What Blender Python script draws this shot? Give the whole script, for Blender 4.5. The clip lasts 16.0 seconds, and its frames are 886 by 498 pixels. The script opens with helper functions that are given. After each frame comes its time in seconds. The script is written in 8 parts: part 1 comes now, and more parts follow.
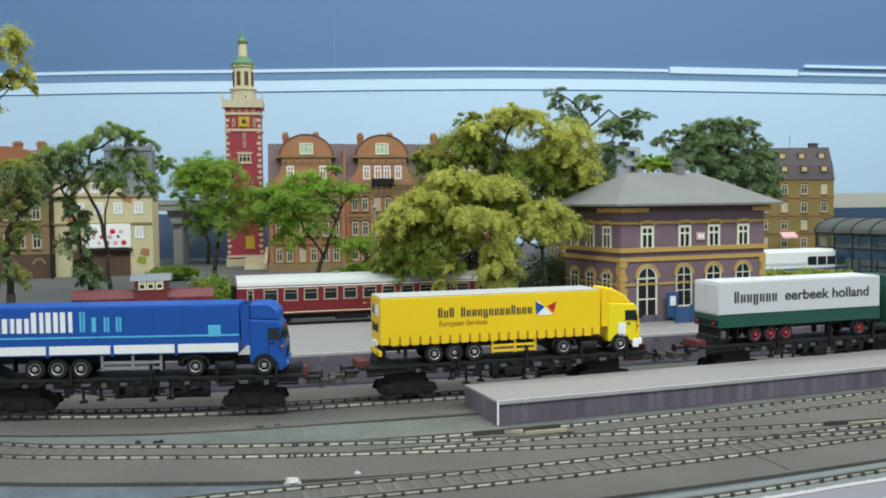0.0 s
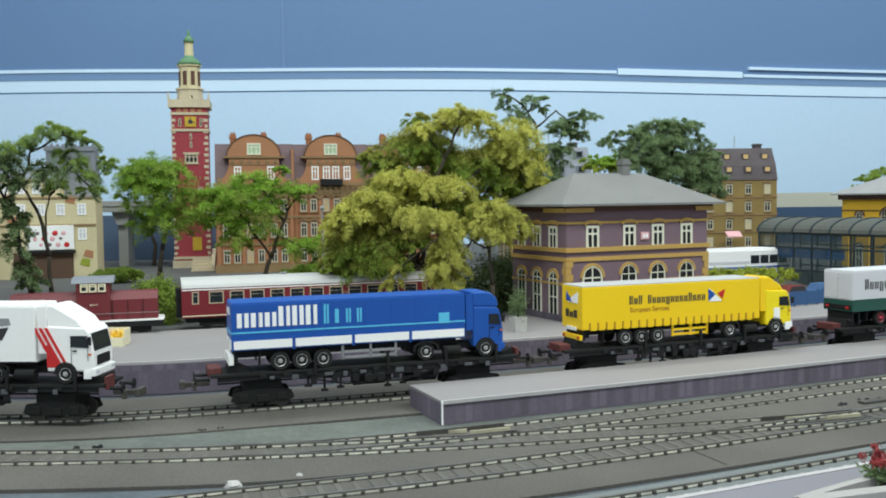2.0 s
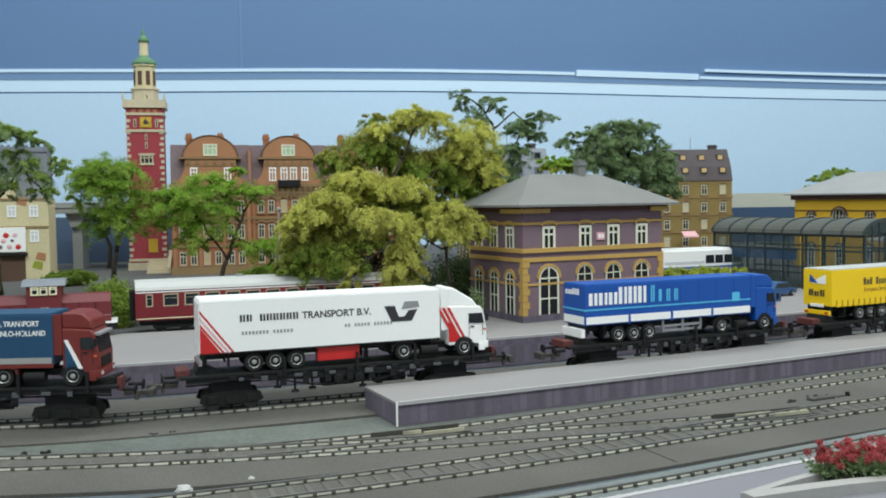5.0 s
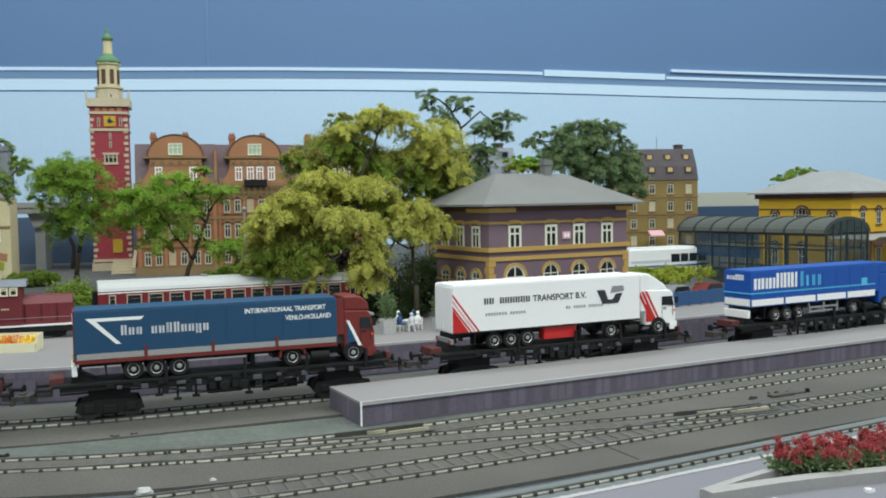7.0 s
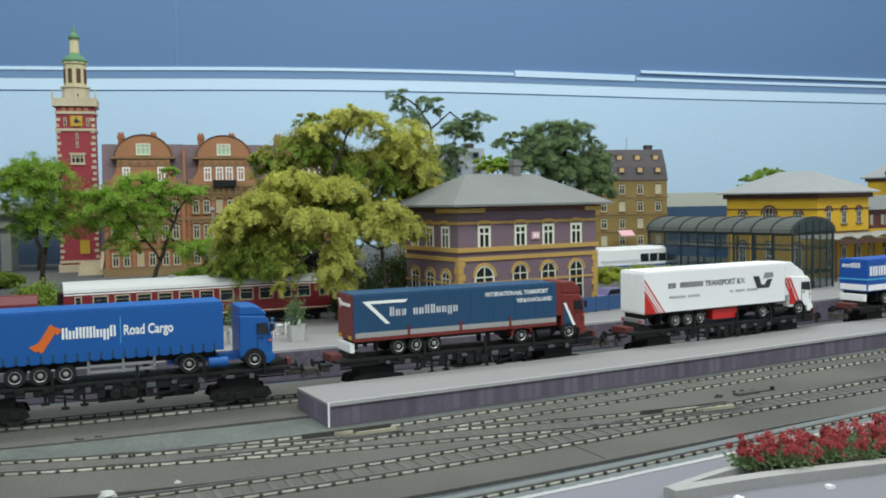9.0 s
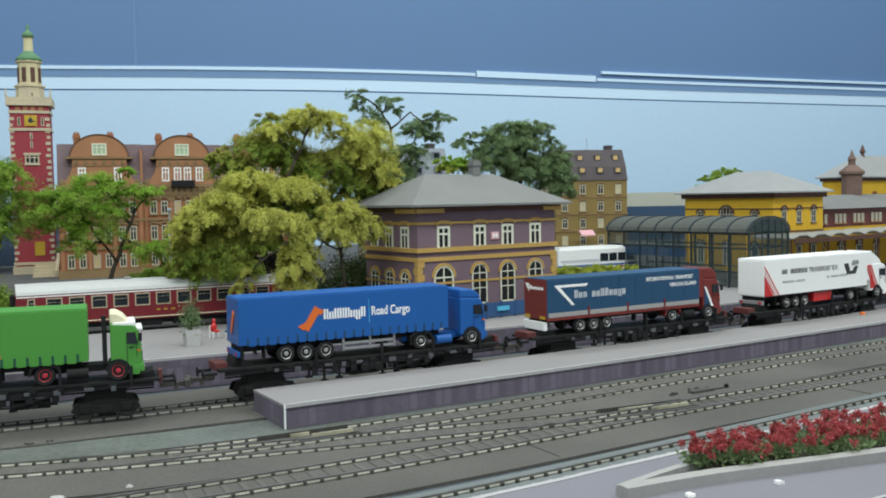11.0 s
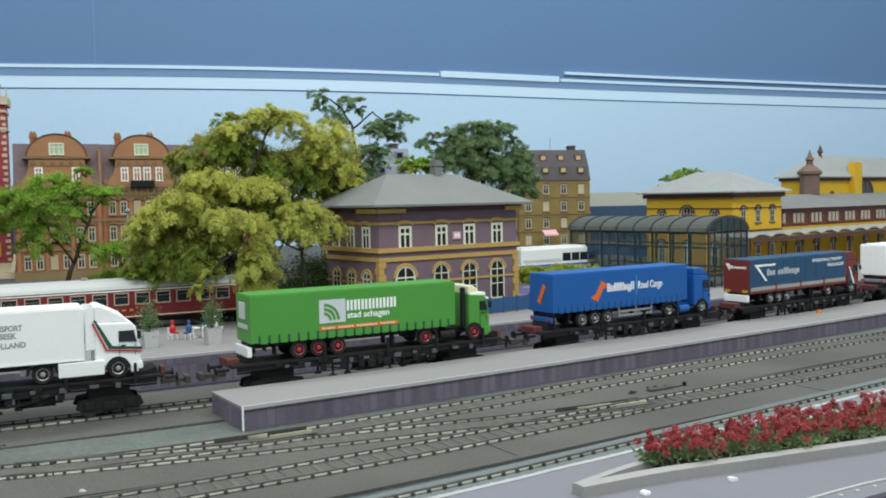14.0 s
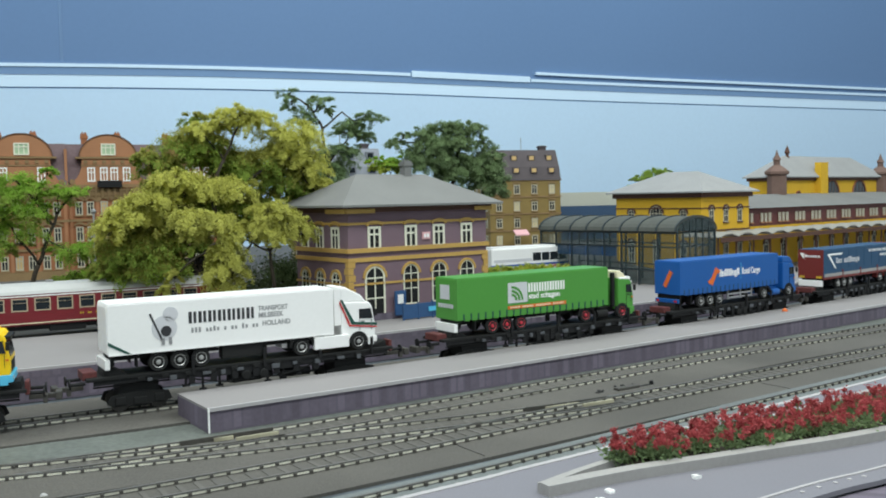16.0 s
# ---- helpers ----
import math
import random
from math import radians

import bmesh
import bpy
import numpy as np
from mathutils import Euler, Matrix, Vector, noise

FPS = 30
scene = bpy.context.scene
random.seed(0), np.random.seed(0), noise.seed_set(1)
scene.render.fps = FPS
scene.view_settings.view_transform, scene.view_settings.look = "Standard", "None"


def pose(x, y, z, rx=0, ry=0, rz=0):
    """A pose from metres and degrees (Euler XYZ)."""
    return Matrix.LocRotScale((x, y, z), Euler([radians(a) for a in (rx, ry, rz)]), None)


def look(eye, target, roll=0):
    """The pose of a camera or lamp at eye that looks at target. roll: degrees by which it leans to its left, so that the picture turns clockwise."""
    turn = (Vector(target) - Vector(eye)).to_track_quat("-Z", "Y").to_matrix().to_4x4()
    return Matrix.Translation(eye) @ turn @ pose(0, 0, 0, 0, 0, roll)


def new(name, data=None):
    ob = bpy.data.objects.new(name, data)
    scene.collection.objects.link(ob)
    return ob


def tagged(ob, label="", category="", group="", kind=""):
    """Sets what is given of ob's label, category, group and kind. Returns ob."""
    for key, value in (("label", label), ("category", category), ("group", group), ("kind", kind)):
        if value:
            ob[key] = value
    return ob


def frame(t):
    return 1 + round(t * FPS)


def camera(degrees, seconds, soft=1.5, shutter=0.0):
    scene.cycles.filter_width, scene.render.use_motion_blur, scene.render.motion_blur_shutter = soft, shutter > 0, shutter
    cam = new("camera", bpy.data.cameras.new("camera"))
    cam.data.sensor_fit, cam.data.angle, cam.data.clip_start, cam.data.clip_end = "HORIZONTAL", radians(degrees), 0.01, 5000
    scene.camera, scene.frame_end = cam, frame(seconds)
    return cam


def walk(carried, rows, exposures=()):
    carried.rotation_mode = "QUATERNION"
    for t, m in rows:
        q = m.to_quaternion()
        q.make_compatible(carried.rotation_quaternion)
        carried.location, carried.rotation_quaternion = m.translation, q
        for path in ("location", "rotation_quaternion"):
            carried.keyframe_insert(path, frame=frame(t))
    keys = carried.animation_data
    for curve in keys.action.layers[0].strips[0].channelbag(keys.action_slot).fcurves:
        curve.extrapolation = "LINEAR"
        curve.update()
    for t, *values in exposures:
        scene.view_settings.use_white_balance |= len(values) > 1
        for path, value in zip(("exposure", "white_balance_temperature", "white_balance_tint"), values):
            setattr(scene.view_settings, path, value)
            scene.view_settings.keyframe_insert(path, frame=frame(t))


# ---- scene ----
# ---- camera ----
cam = camera(51.0, 16.0, soft=1.9)
ROWS = [
    (0.0, -0.0062, -0.5845, 0.1332, -13.69, -2.99, 0.61),
    (0.5, -0.0056, -0.5847, 0.1332, -13.99, -2.99, 0.61),
    (1.0, -0.0047, -0.5851, 0.1332, -14.41, -2.98, 0.62),
    (1.5, -0.0025, -0.5860, 0.1332, -15.49, -3.00, 0.68),
    (2.0, -0.0004, -0.5869, 0.1332, -16.52, -3.00, 0.73),
    (2.5, 0.0003, -0.5872, 0.1332, -16.88, -3.00, 0.74),
    (3.0, -0.0001, -0.5870, 0.1332, -16.68, -3.00, 0.72),
    (3.5, 0.0000, -0.5870, 0.1332, -16.73, -3.01, 0.73),
    (4.0, 0.0015, -0.5876, 0.1332, -17.45, -3.00, 0.76),
    (6.5, 0.0070, -0.5899, 0.1332, -20.16, -3.02, 0.89),
    (7.0, 0.0080, -0.5903, 0.1332, -20.64, -3.04, 0.89),
    (7.5, 0.0084, -0.5905, 0.1332, -20.87, -3.03, 0.91),
    (8.0, 0.0089, -0.5907, 0.1332, -21.10, -3.03, 0.90),
    (8.5, 0.0097, -0.5910, 0.1331, -21.48, -3.04, 0.92),
    (9.0, 0.0113, -0.5917, 0.1331, -22.28, -3.04, 0.94),
    (11.5, 0.0166, -0.5939, 0.1331, -24.88, -3.08, 1.05),
    (12.0, 0.0175, -0.5942, 0.1331, -25.33, -3.09, 1.07),
    (12.5, 0.0185, -0.5946, 0.1331, -25.78, -3.10, 1.08),
    (13.0, 0.0194, -0.5950, 0.1331, -26.26, -3.11, 1.11),
    (13.5, 0.0199, -0.5952, 0.1331, -26.50, -3.12, 1.10),
    (14.0, 0.0200, -0.5952, 0.1331, -26.53, -3.11, 1.08),
    (14.5, 0.0210, -0.5957, 0.1331, -27.04, -3.12, 1.11),
    (15.0, 0.0219, -0.5960, 0.1331, -27.46, -3.13, 1.11),
    (15.5, 0.0227, -0.5964, 0.1331, -27.86, -3.14, 1.12),
    (16.0, 0.0233, -0.5966, 0.1331, -28.18, -3.14, 1.13),
]
walk(cam, [(t, pose(x, y, z, 0, 0, yaw) @ pose(0, 0, 0, pitch) @ pose(0, 0, 0, 0, roll) @ pose(0, 0, 0, 90))
           for t, x, y, z, yaw, pitch, roll in ROWS], ((0.0, 0.06), (4.0, 0.03), (6.5, -0.06), (12.0, -0.06), (16.0, 0.0)))

# ---- light: an exhibition hall, even ceiling light with long tube lamps overhead ----
world = bpy.data.worlds.new("hall")
scene.world = world
world.use_nodes = True
world.node_tree.nodes["Background"].inputs[0].default_value = (0.80, 0.945, 1.0, 1)
world.node_tree.nodes["Background"].inputs[1].default_value = 0.62


def tube_lamp(name, eye, target, sx, sy, watts):
    lamp = bpy.data.lights.new(name, "AREA")
    lamp.shape, lamp.size, lamp.size_y, lamp.energy = "RECTANGLE", sx, sy, watts
    lamp.color = (0.93, 1.0, 0.955)
    ob = new(name, lamp)
    ob.matrix_world = look(eye, target)
    return ob


tube_lamp("tube_lamp", (0.28, -0.72, 1.5), (0.25, 0.2, 0.0), 2.8, 0.35, 32.5)
tube_lamp("tube_lamp", (0.62, 0.52, 1.75), (0.62, 0.5, 0.0), 3.4, 0.35, 23)


# ---- materials ----
def mat(name, rgb, rough=0.6, metal=0.0, grain=400.0, vary=0.12, stain=18.0, bump=0.0, emit=0.0, spread=0.0, thin=0.0, gloss=0.5):
    """A surface with fine grain and broad stains; spread varies it from piece to piece."""
    m = bpy.data.materials.new(name)
    m.use_nodes = True
    nt = m.node_tree
    bsdf = nt.nodes["Principled BSDF"]
    bsdf.inputs["Roughness"].default_value = rough
    bsdf.inputs["Metallic"].default_value = metal
    bsdf.inputs["Specular IOR Level"].default_value = gloss
    tc = nt.nodes.new("ShaderNodeTexCoord")
    fine = nt.nodes.new("ShaderNodeTexNoise")
    fine.inputs["Scale"].default_value, fine.inputs["Detail"].default_value = grain, 3
    broad = nt.nodes.new("ShaderNodeTexNoise")
    broad.inputs["Scale"].default_value, broad.inputs["Detail"].default_value = stain, 4
    for n in (fine, broad):
        nt.links.new(tc.outputs["Object"], n.inputs["Vector"])
    add = nt.nodes.new("ShaderNodeMath")
    add.operation = "ADD"
    nt.links.new(fine.outputs[0], add.inputs[0])
    nt.links.new(broad.outputs[0], add.inputs[1])
    ramp = nt.nodes.new("ShaderNodeMapRange")
    ramp.inputs[1].default_value, ramp.inputs[2].default_value = 0.6, 1.4
    ramp.inputs[3].default_value, ramp.inputs[4].default_value = 1 - vary, 1 + vary
    nt.links.new(add.outputs[0], ramp.inputs[0])
    last = ramp.outputs[0]
    if spread:
        info = nt.nodes.new("ShaderNodeObjectInfo")
        geo = nt.nodes.new("ShaderNodeNewGeometry")
        both = nt.nodes.new("ShaderNodeMath")
        both.operation = "ADD"
        nt.links.new(info.outputs["Random"], both.inputs[0])
        nt.links.new(geo.outputs["Random Per Island"], both.inputs[1])
        r2 = nt.nodes.new("ShaderNodeMapRange")
        r2.inputs[1].default_value, r2.inputs[2].default_value = 0.0, 2.0
        r2.inputs[3].default_value, r2.inputs[4].default_value = 1 - spread, 1 + spread
        nt.links.new(both.outputs[0], r2.inputs[0])
        mul0 = nt.nodes.new("ShaderNodeMath")
        mul0.operation = "MULTIPLY"
        nt.links.new(last, mul0.inputs[0])
        nt.links.new(r2.outputs[0], mul0.inputs[1])
        last = mul0.outputs[0]
    mul = nt.nodes.new("ShaderNodeVectorMath")
    mul.operation = "SCALE"
    mul.inputs[0].default_value = rgb
    nt.links.new(last, mul.inputs["Scale"])
    nt.links.new(mul.outputs[0], bsdf.inputs["Base Color"])
    if thin:
        tr = nt.nodes.new("ShaderNodeBsdfTranslucent")
        nt.links.new(mul.outputs[0], tr.inputs["Color"])
        mix = nt.nodes.new("ShaderNodeMixShader")
        mix.inputs[0].default_value = thin
        nt.links.new(bsdf.outputs[0], mix.inputs[1])
        nt.links.new(tr.outputs[0], mix.inputs[2])
        nt.links.new(mix.outputs[0], nt.nodes["Material Output"].inputs[0])
    if bump:
        b = nt.nodes.new("ShaderNodeBump")
        b.inputs["Strength"].default_value, b.inputs["Distance"].default_value = bump, 0.0006
        nt.links.new(fine.outputs[0], b.inputs["Height"])
        nt.links.new(b.outputs[0], bsdf.inputs["Normal"])
    if emit:
        bsdf.inputs["Emission Color"].default_value = (*rgb, 1)
        bsdf.inputs["Emission Strength"].default_value = emit
    return m


def glass(name, rgb, alpha):
    m = bpy.data.materials.new(name)
    m.use_nodes = True
    bsdf = m.node_tree.nodes["Principled BSDF"]
    bsdf.inputs["Base Color"].default_value = (*rgb, 1)
    bsdf.inputs["Roughness"].default_value = 0.08
    bsdf.inputs["Alpha"].default_value = alpha
    return m


def blocks(name, rgb, joint, w, h, vary=0.35, rough=0.8):
    """Printed masonry: blocks with joints, on the object's x and z."""
    m = mat(name, rgb, rough, vary=0.15)
    nt = m.node_tree
    bsdf = nt.nodes["Principled BSDF"]
    tc = nt.nodes.new("ShaderNodeTexCoord")
    sep = nt.nodes.new("ShaderNodeSeparateXYZ")
    com = nt.nodes.new("ShaderNodeCombineXYZ")
    nt.links.new(tc.outputs["Object"], sep.inputs[0])
    add = nt.nodes.new("ShaderNodeMath")
    nt.links.new(sep.outputs[0], add.inputs[0])
    nt.links.new(sep.outputs[1], add.inputs[1])
    nt.links.new(add.outputs[0], com.inputs[0])
    nt.links.new(sep.outputs[2], com.inputs[1])
    br = nt.nodes.new("ShaderNodeTexBrick")
    br.inputs["Scale"].default_value = 1.0
    br.inputs["Brick Width"].default_value, br.inputs["Row Height"].default_value = w, h
    br.inputs["Mortar Size"].default_value = h * 0.06
    br.inputs["Color1"].default_value = (*[c * (1 - vary) for c in rgb], 1)
    br.inputs["Color2"].default_value = (*[min(1, c * (1 + vary)) for c in rgb], 1)
    br.inputs["Mortar"].default_value = (*joint, 1)
    nt.links.new(com.outputs[0], br.inputs["Vector"])
    old = bsdf.inputs["Base Color"].links[0].from_node
    nt.links.new(br.outputs["Color"], old.inputs[0])
    return m


M = {}
for key, args in {
    "board": dict(rgb=(0.15, 0.165, 0.166), rough=0.9, grain=600, vary=0.18, stain=7, bump=0.3),
    "strip": dict(rgb=(0.118, 0.130, 0.118), rough=0.6, grain=300, vary=0.42, stain=26),
    "endboard": dict(rgb=(0.115, 0.028, 0.026), rough=0.6, vary=0.3, stain=90),
    "cream_rail": dict(rgb=(0.42, 0.39, 0.28), rough=0.5, grain=60, vary=0.4, stain=30),
    "lilac": dict(rgb=(0.22, 0.19, 0.36), rough=0.35, vary=0.05),
    "leaf_k": dict(rgb=(0.075, 0.105, 0.040), rough=0.9, grain=300, vary=0.3, stain=45, spread=0.22, thin=0.3, gloss=0.2),
    "turret": dict(rgb=(0.17, 0.105, 0.085), rough=0.85, vary=0.2, stain=40),
    "fitting": dict(rgb=(0.085, 0.09, 0.10), rough=0.5, vary=0.2),
    "paint": dict(rgb=(0.092, 0.108, 0.124), rough=0.5, grain=260, vary=0.4, stain=22),
    "bed": dict(rgb=(0.095, 0.088, 0.079), rough=0.95, grain=900, vary=0.42, stain=8, bump=0.5),
    # pale rail side: metal's shine put into the colour, broad noise dulling stretches
    "rail": dict(rgb=(0.68, 0.66, 0.56), rough=0.45, metal=0.1, grain=22, vary=0.75, stain=6),
    "rail_dark": dict(rgb=(0.06, 0.055, 0.048), rough=0.6, vary=0.3),
    "sleeper": dict(rgb=(0.106, 0.099, 0.089), rough=0.85, vary=0.3, spread=0.35),
    "paving": dict(rgb=(0.252, 0.236, 0.238), rough=0.85, grain=900, vary=0.08, stain=14),
    "paving_edge": dict(rgb=(0.42, 0.4, 0.41), rough=0.85, vary=0.1),
    "pavement": dict(rgb=(0.188, 0.182, 0.208), rough=0.8, grain=900, vary=0.08, stain=10),
    "kerb": dict(rgb=(0.34, 0.325, 0.315), rough=0.8, vary=0.1),
    "street": dict(rgb=(0.085, 0.085, 0.085), rough=0.9, grain=700, vary=0.15, stain=9),
    "yellow": dict(rgb=(0.92, 0.60, 0.006), rough=0.42, vary=0.04),
    "yellow_cab": dict(rgb=(0.90, 0.70, 0.012), rough=0.35, vary=0.04),
    "blue": dict(rgb=(0.006, 0.078, 0.37), rough=0.4, vary=0.04),
    "blue_n": dict(rgb=(0.007, 0.098, 0.36), rough=0.42, vary=0.04),
    "blue_v": dict(rgb=(0.013, 0.064, 0.142), rough=0.45, vary=0.05),
    "green": dict(rgb=(0.075, 0.29, 0.045), rough=0.42, vary=0.04),
    "green_d": dict(rgb=(0.012, 0.075, 0.055), rough=0.45, vary=0.05),
    "white": dict(rgb=(0.91, 0.90, 0.89), rough=0.4, vary=0.03),
    "greyw": dict(rgb=(0.62, 0.62, 0.65), rough=0.45, vary=0.03),
    "roofw": dict(rgb=(0.47, 0.47, 0.465), rough=0.5, vary=0.05),
    "cream": dict(rgb=(0.80, 0.74, 0.52), rough=0.5, vary=0.04),
    "railhead": dict(rgb=(0.14, 0.135, 0.125), rough=0.45, metal=0.3, grain=200, vary=0.25, stain=60),
    "lead": dict(rgb=(0.20, 0.215, 0.25), rough=0.7, vary=0.15, stain=30),
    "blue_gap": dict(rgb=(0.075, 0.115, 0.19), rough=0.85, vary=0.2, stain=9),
    "pale_pane": dict(rgb=(0.42, 0.56, 0.36), rough=0.25, vary=0.15),
    "coach_frame": dict(rgb=(0.45, 0.36, 0.25), rough=0.5, vary=0.1),
    "frame2": dict(rgb=(0.47, 0.43, 0.33), rough=0.7, vary=0.12),
    "hedge": dict(rgb=(0.40, 0.45, 0.07), rough=0.9, grain=300, vary=0.25, stain=45, spread=0.22, thin=0.42, gloss=0.2),
    "red": dict(rgb=(0.55, 0.02, 0.02), rough=0.4, vary=0.06),
    "red_d": dict(rgb=(0.17, 0.022, 0.018), rough=0.45, vary=0.08),
    "coach": dict(rgb=(0.17, 0.012, 0.018), rough=0.4, vary=0.06),
    "loco": dict(rgb=(0.155, 0.020, 0.026), rough=0.5, vary=0.1),
    "black": dict(rgb=(0.013, 0.013, 0.014), rough=0.6, vary=0.2, gloss=0.25),
    "chassis": dict(rgb=(0.014, 0.014, 0.014), rough=0.65, vary=0.25, gloss=0.25),
    "tyre": dict(rgb=(0.02, 0.02, 0.02), rough=0.8, vary=0.1, gloss=0.25),
    "rim": dict(rgb=(0.46, 0.455, 0.45), rough=0.35, metal=0.4, vary=0.1),
    "rim_red": dict(rgb=(0.50, 0.03, 0.05), rough=0.4, vary=0.1),
    "steel": dict(rgb=(0.32, 0.32, 0.33), rough=0.45, metal=0.3, vary=0.15),
    "cyan": dict(rgb=(0.10, 0.50, 0.75), rough=0.45, vary=0.02),
    "ink": dict(rgb=(0.03, 0.03, 0.035), rough=0.5, vary=0.02),
    "orange": dict(rgb=(0.75, 0.15, 0.02), rough=0.5, vary=0.03),
    "brown_ink": dict(rgb=(0.45, 0.22, 0.01), rough=0.5, vary=0.02),
    "glassdark": dict(rgb=(0.02, 0.025, 0.03), rough=0.12, vary=0.02),
    "purple": dict(rgb=(0.185, 0.122, 0.150), rough=0.85, grain=900, vary=0.16, stain=30, bump=0.25),
    "trim": dict(rgb=(0.5, 0.31, 0.085), rough=0.75, vary=0.1),
    "frame": dict(rgb=(0.74, 0.73, 0.6), rough=0.6, vary=0.04),
    "roofgrey": dict(rgb=(0.185, 0.185, 0.18), rough=0.9, grain=900, vary=0.14, stain=22, bump=0.3),
    "roofdark": dict(rgb=(0.085, 0.07, 0.075), rough=0.85, vary=0.25, stain=40),
    "slate": dict(rgb=(0.16, 0.11, 0.12), rough=0.85, vary=0.2, stain=40),
    "brick": dict(rgb=(0.325, 0.128, 0.058), rough=0.85, grain=900, vary=0.2, stain=30, bump=0.2),
    "brick_light": dict(rgb=(0.4, 0.185, 0.092), rough=0.85, grain=900, vary=0.15, stain=30, bump=0.2),
    "sand": dict(rgb=(0.27, 0.175, 0.085), rough=0.85, grain=700, vary=0.18, stain=30),
    "ochre": dict(rgb=(0.26, 0.18, 0.06), rough=0.85, grain=700, vary=0.2, stain=30),
    "tower": dict(rgb=(0.33, 0.045, 0.06), rough=0.85, grain=900, vary=0.15, stain=30, bump=0.2),
    "towerstone": dict(rgb=(0.55, 0.47, 0.33), rough=0.8, vary=0.15, stain=40),
    "copper": dict(rgb=(0.10, 0.22, 0.11), rough=0.7, vary=0.2, stain=60),
    "gold": dict(rgb=(0.55, 0.36, 0.03), rough=0.5, vary=0.1),
    "pale": dict(rgb=(0.62, 0.54, 0.33), rough=0.85, vary=0.12, stain=25),
    "dkbrown": dict(rgb=(0.10, 0.055, 0.035), rough=0.85, vary=0.2),
    "yellowhouse": dict(rgb=(0.68, 0.40, 0.022), rough=0.8, vary=0.1, stain=25),
    "eaves": dict(rgb=(0.10, 0.045, 0.03), rough=0.8, vary=0.15),
    "zinc": dict(rgb=(0.3, 0.3, 0.3), rough=0.8, vary=0.1, stain=30),
    "hallroof": dict(rgb=(0.085, 0.09, 0.08), rough=0.85, vary=0.15, stain=30),
    "hallframe": dict(rgb=(0.022, 0.034, 0.04), rough=0.6, vary=0.15),
    "bluefence": dict(rgb=(0.03, 0.09, 0.22), rough=0.6, vary=0.12),
    "bridge": dict(rgb=(0.33, 0.33, 0.31), rough=0.85, vary=0.12, stain=15),
    "bark": dict(rgb=(0.045, 0.035, 0.024), rough=0.95, vary=0.3, stain=80, bump=0.5),
    "tub": dict(rgb=(0.48, 0.47, 0.46), rough=0.8, vary=0.1),
    "pink": dict(rgb=(0.75, 0.42, 0.45), rough=0.7, vary=0.1),
    "wallhi": dict(rgb=(0.115, 0.207, 0.385), rough=0.7, grain=120, vary=0.03, stain=2.5),
    "walllo": dict(rgb=(0.50, 0.66, 0.84), rough=0.75, grain=120, vary=0.03, stain=2.0),
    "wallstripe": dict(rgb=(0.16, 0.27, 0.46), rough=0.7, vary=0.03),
    "wallwhite": dict(rgb=(0.6, 0.76, 0.93), rough=0.7, vary=0.02),
    "wallblue": dict(rgb=(0.035, 0.075, 0.15), rough=0.75, vary=0.12, stain=12),
    "horizon": dict(rgb=(0.50, 0.50, 0.43), rough=0.8, vary=0.06, stain=12),
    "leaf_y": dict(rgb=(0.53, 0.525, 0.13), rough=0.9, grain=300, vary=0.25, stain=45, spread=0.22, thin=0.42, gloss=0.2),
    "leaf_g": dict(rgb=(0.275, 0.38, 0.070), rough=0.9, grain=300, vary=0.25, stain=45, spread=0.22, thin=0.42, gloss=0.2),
    "leaf_l": dict(rgb=(0.25, 0.41, 0.055), rough=0.9, grain=300, vary=0.25, stain=45, spread=0.22, thin=0.42, gloss=0.2),
    "leaf_d": dict(rgb=(0.205, 0.285, 0.135), rough=0.9, grain=300, vary=0.25, stain=45, spread=0.22, thin=0.42, gloss=0.2),
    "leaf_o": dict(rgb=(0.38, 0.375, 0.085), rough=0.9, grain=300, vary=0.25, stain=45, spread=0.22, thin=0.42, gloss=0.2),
    "petal_r": dict(rgb=(0.46, 0.095, 0.100), rough=0.8, vary=0.2, stain=60, spread=0.25, thin=0.35, gloss=0.2),
    "petal_o": dict(rgb=(0.80, 0.26, 0.03), rough=0.8, vary=0.2, spread=0.3),
    "petal_y": dict(rgb=(0.82, 0.55, 0.06), rough=0.8, vary=0.2, spread=0.3),
}.items():
    M[key] = mat(key, **args)
M["plat_side"] = blocks("plat_side", (0.135, 0.112, 0.150), (0.125, 0.105, 0.14), 0.0068, 0.0155, 0.24)
M["pane"] = glass("pane", (0.045, 0.07, 0.072), 0.45)
M["canopy"] = mat("canopy", (0.30, 0.285, 0.255), 0.85, vary=0.15, stain=30)
# panes that look lit: the glow is only this tan colour
M["litwin"] = mat("litwin", (0.62, 0.42, 0.18), 0.5)


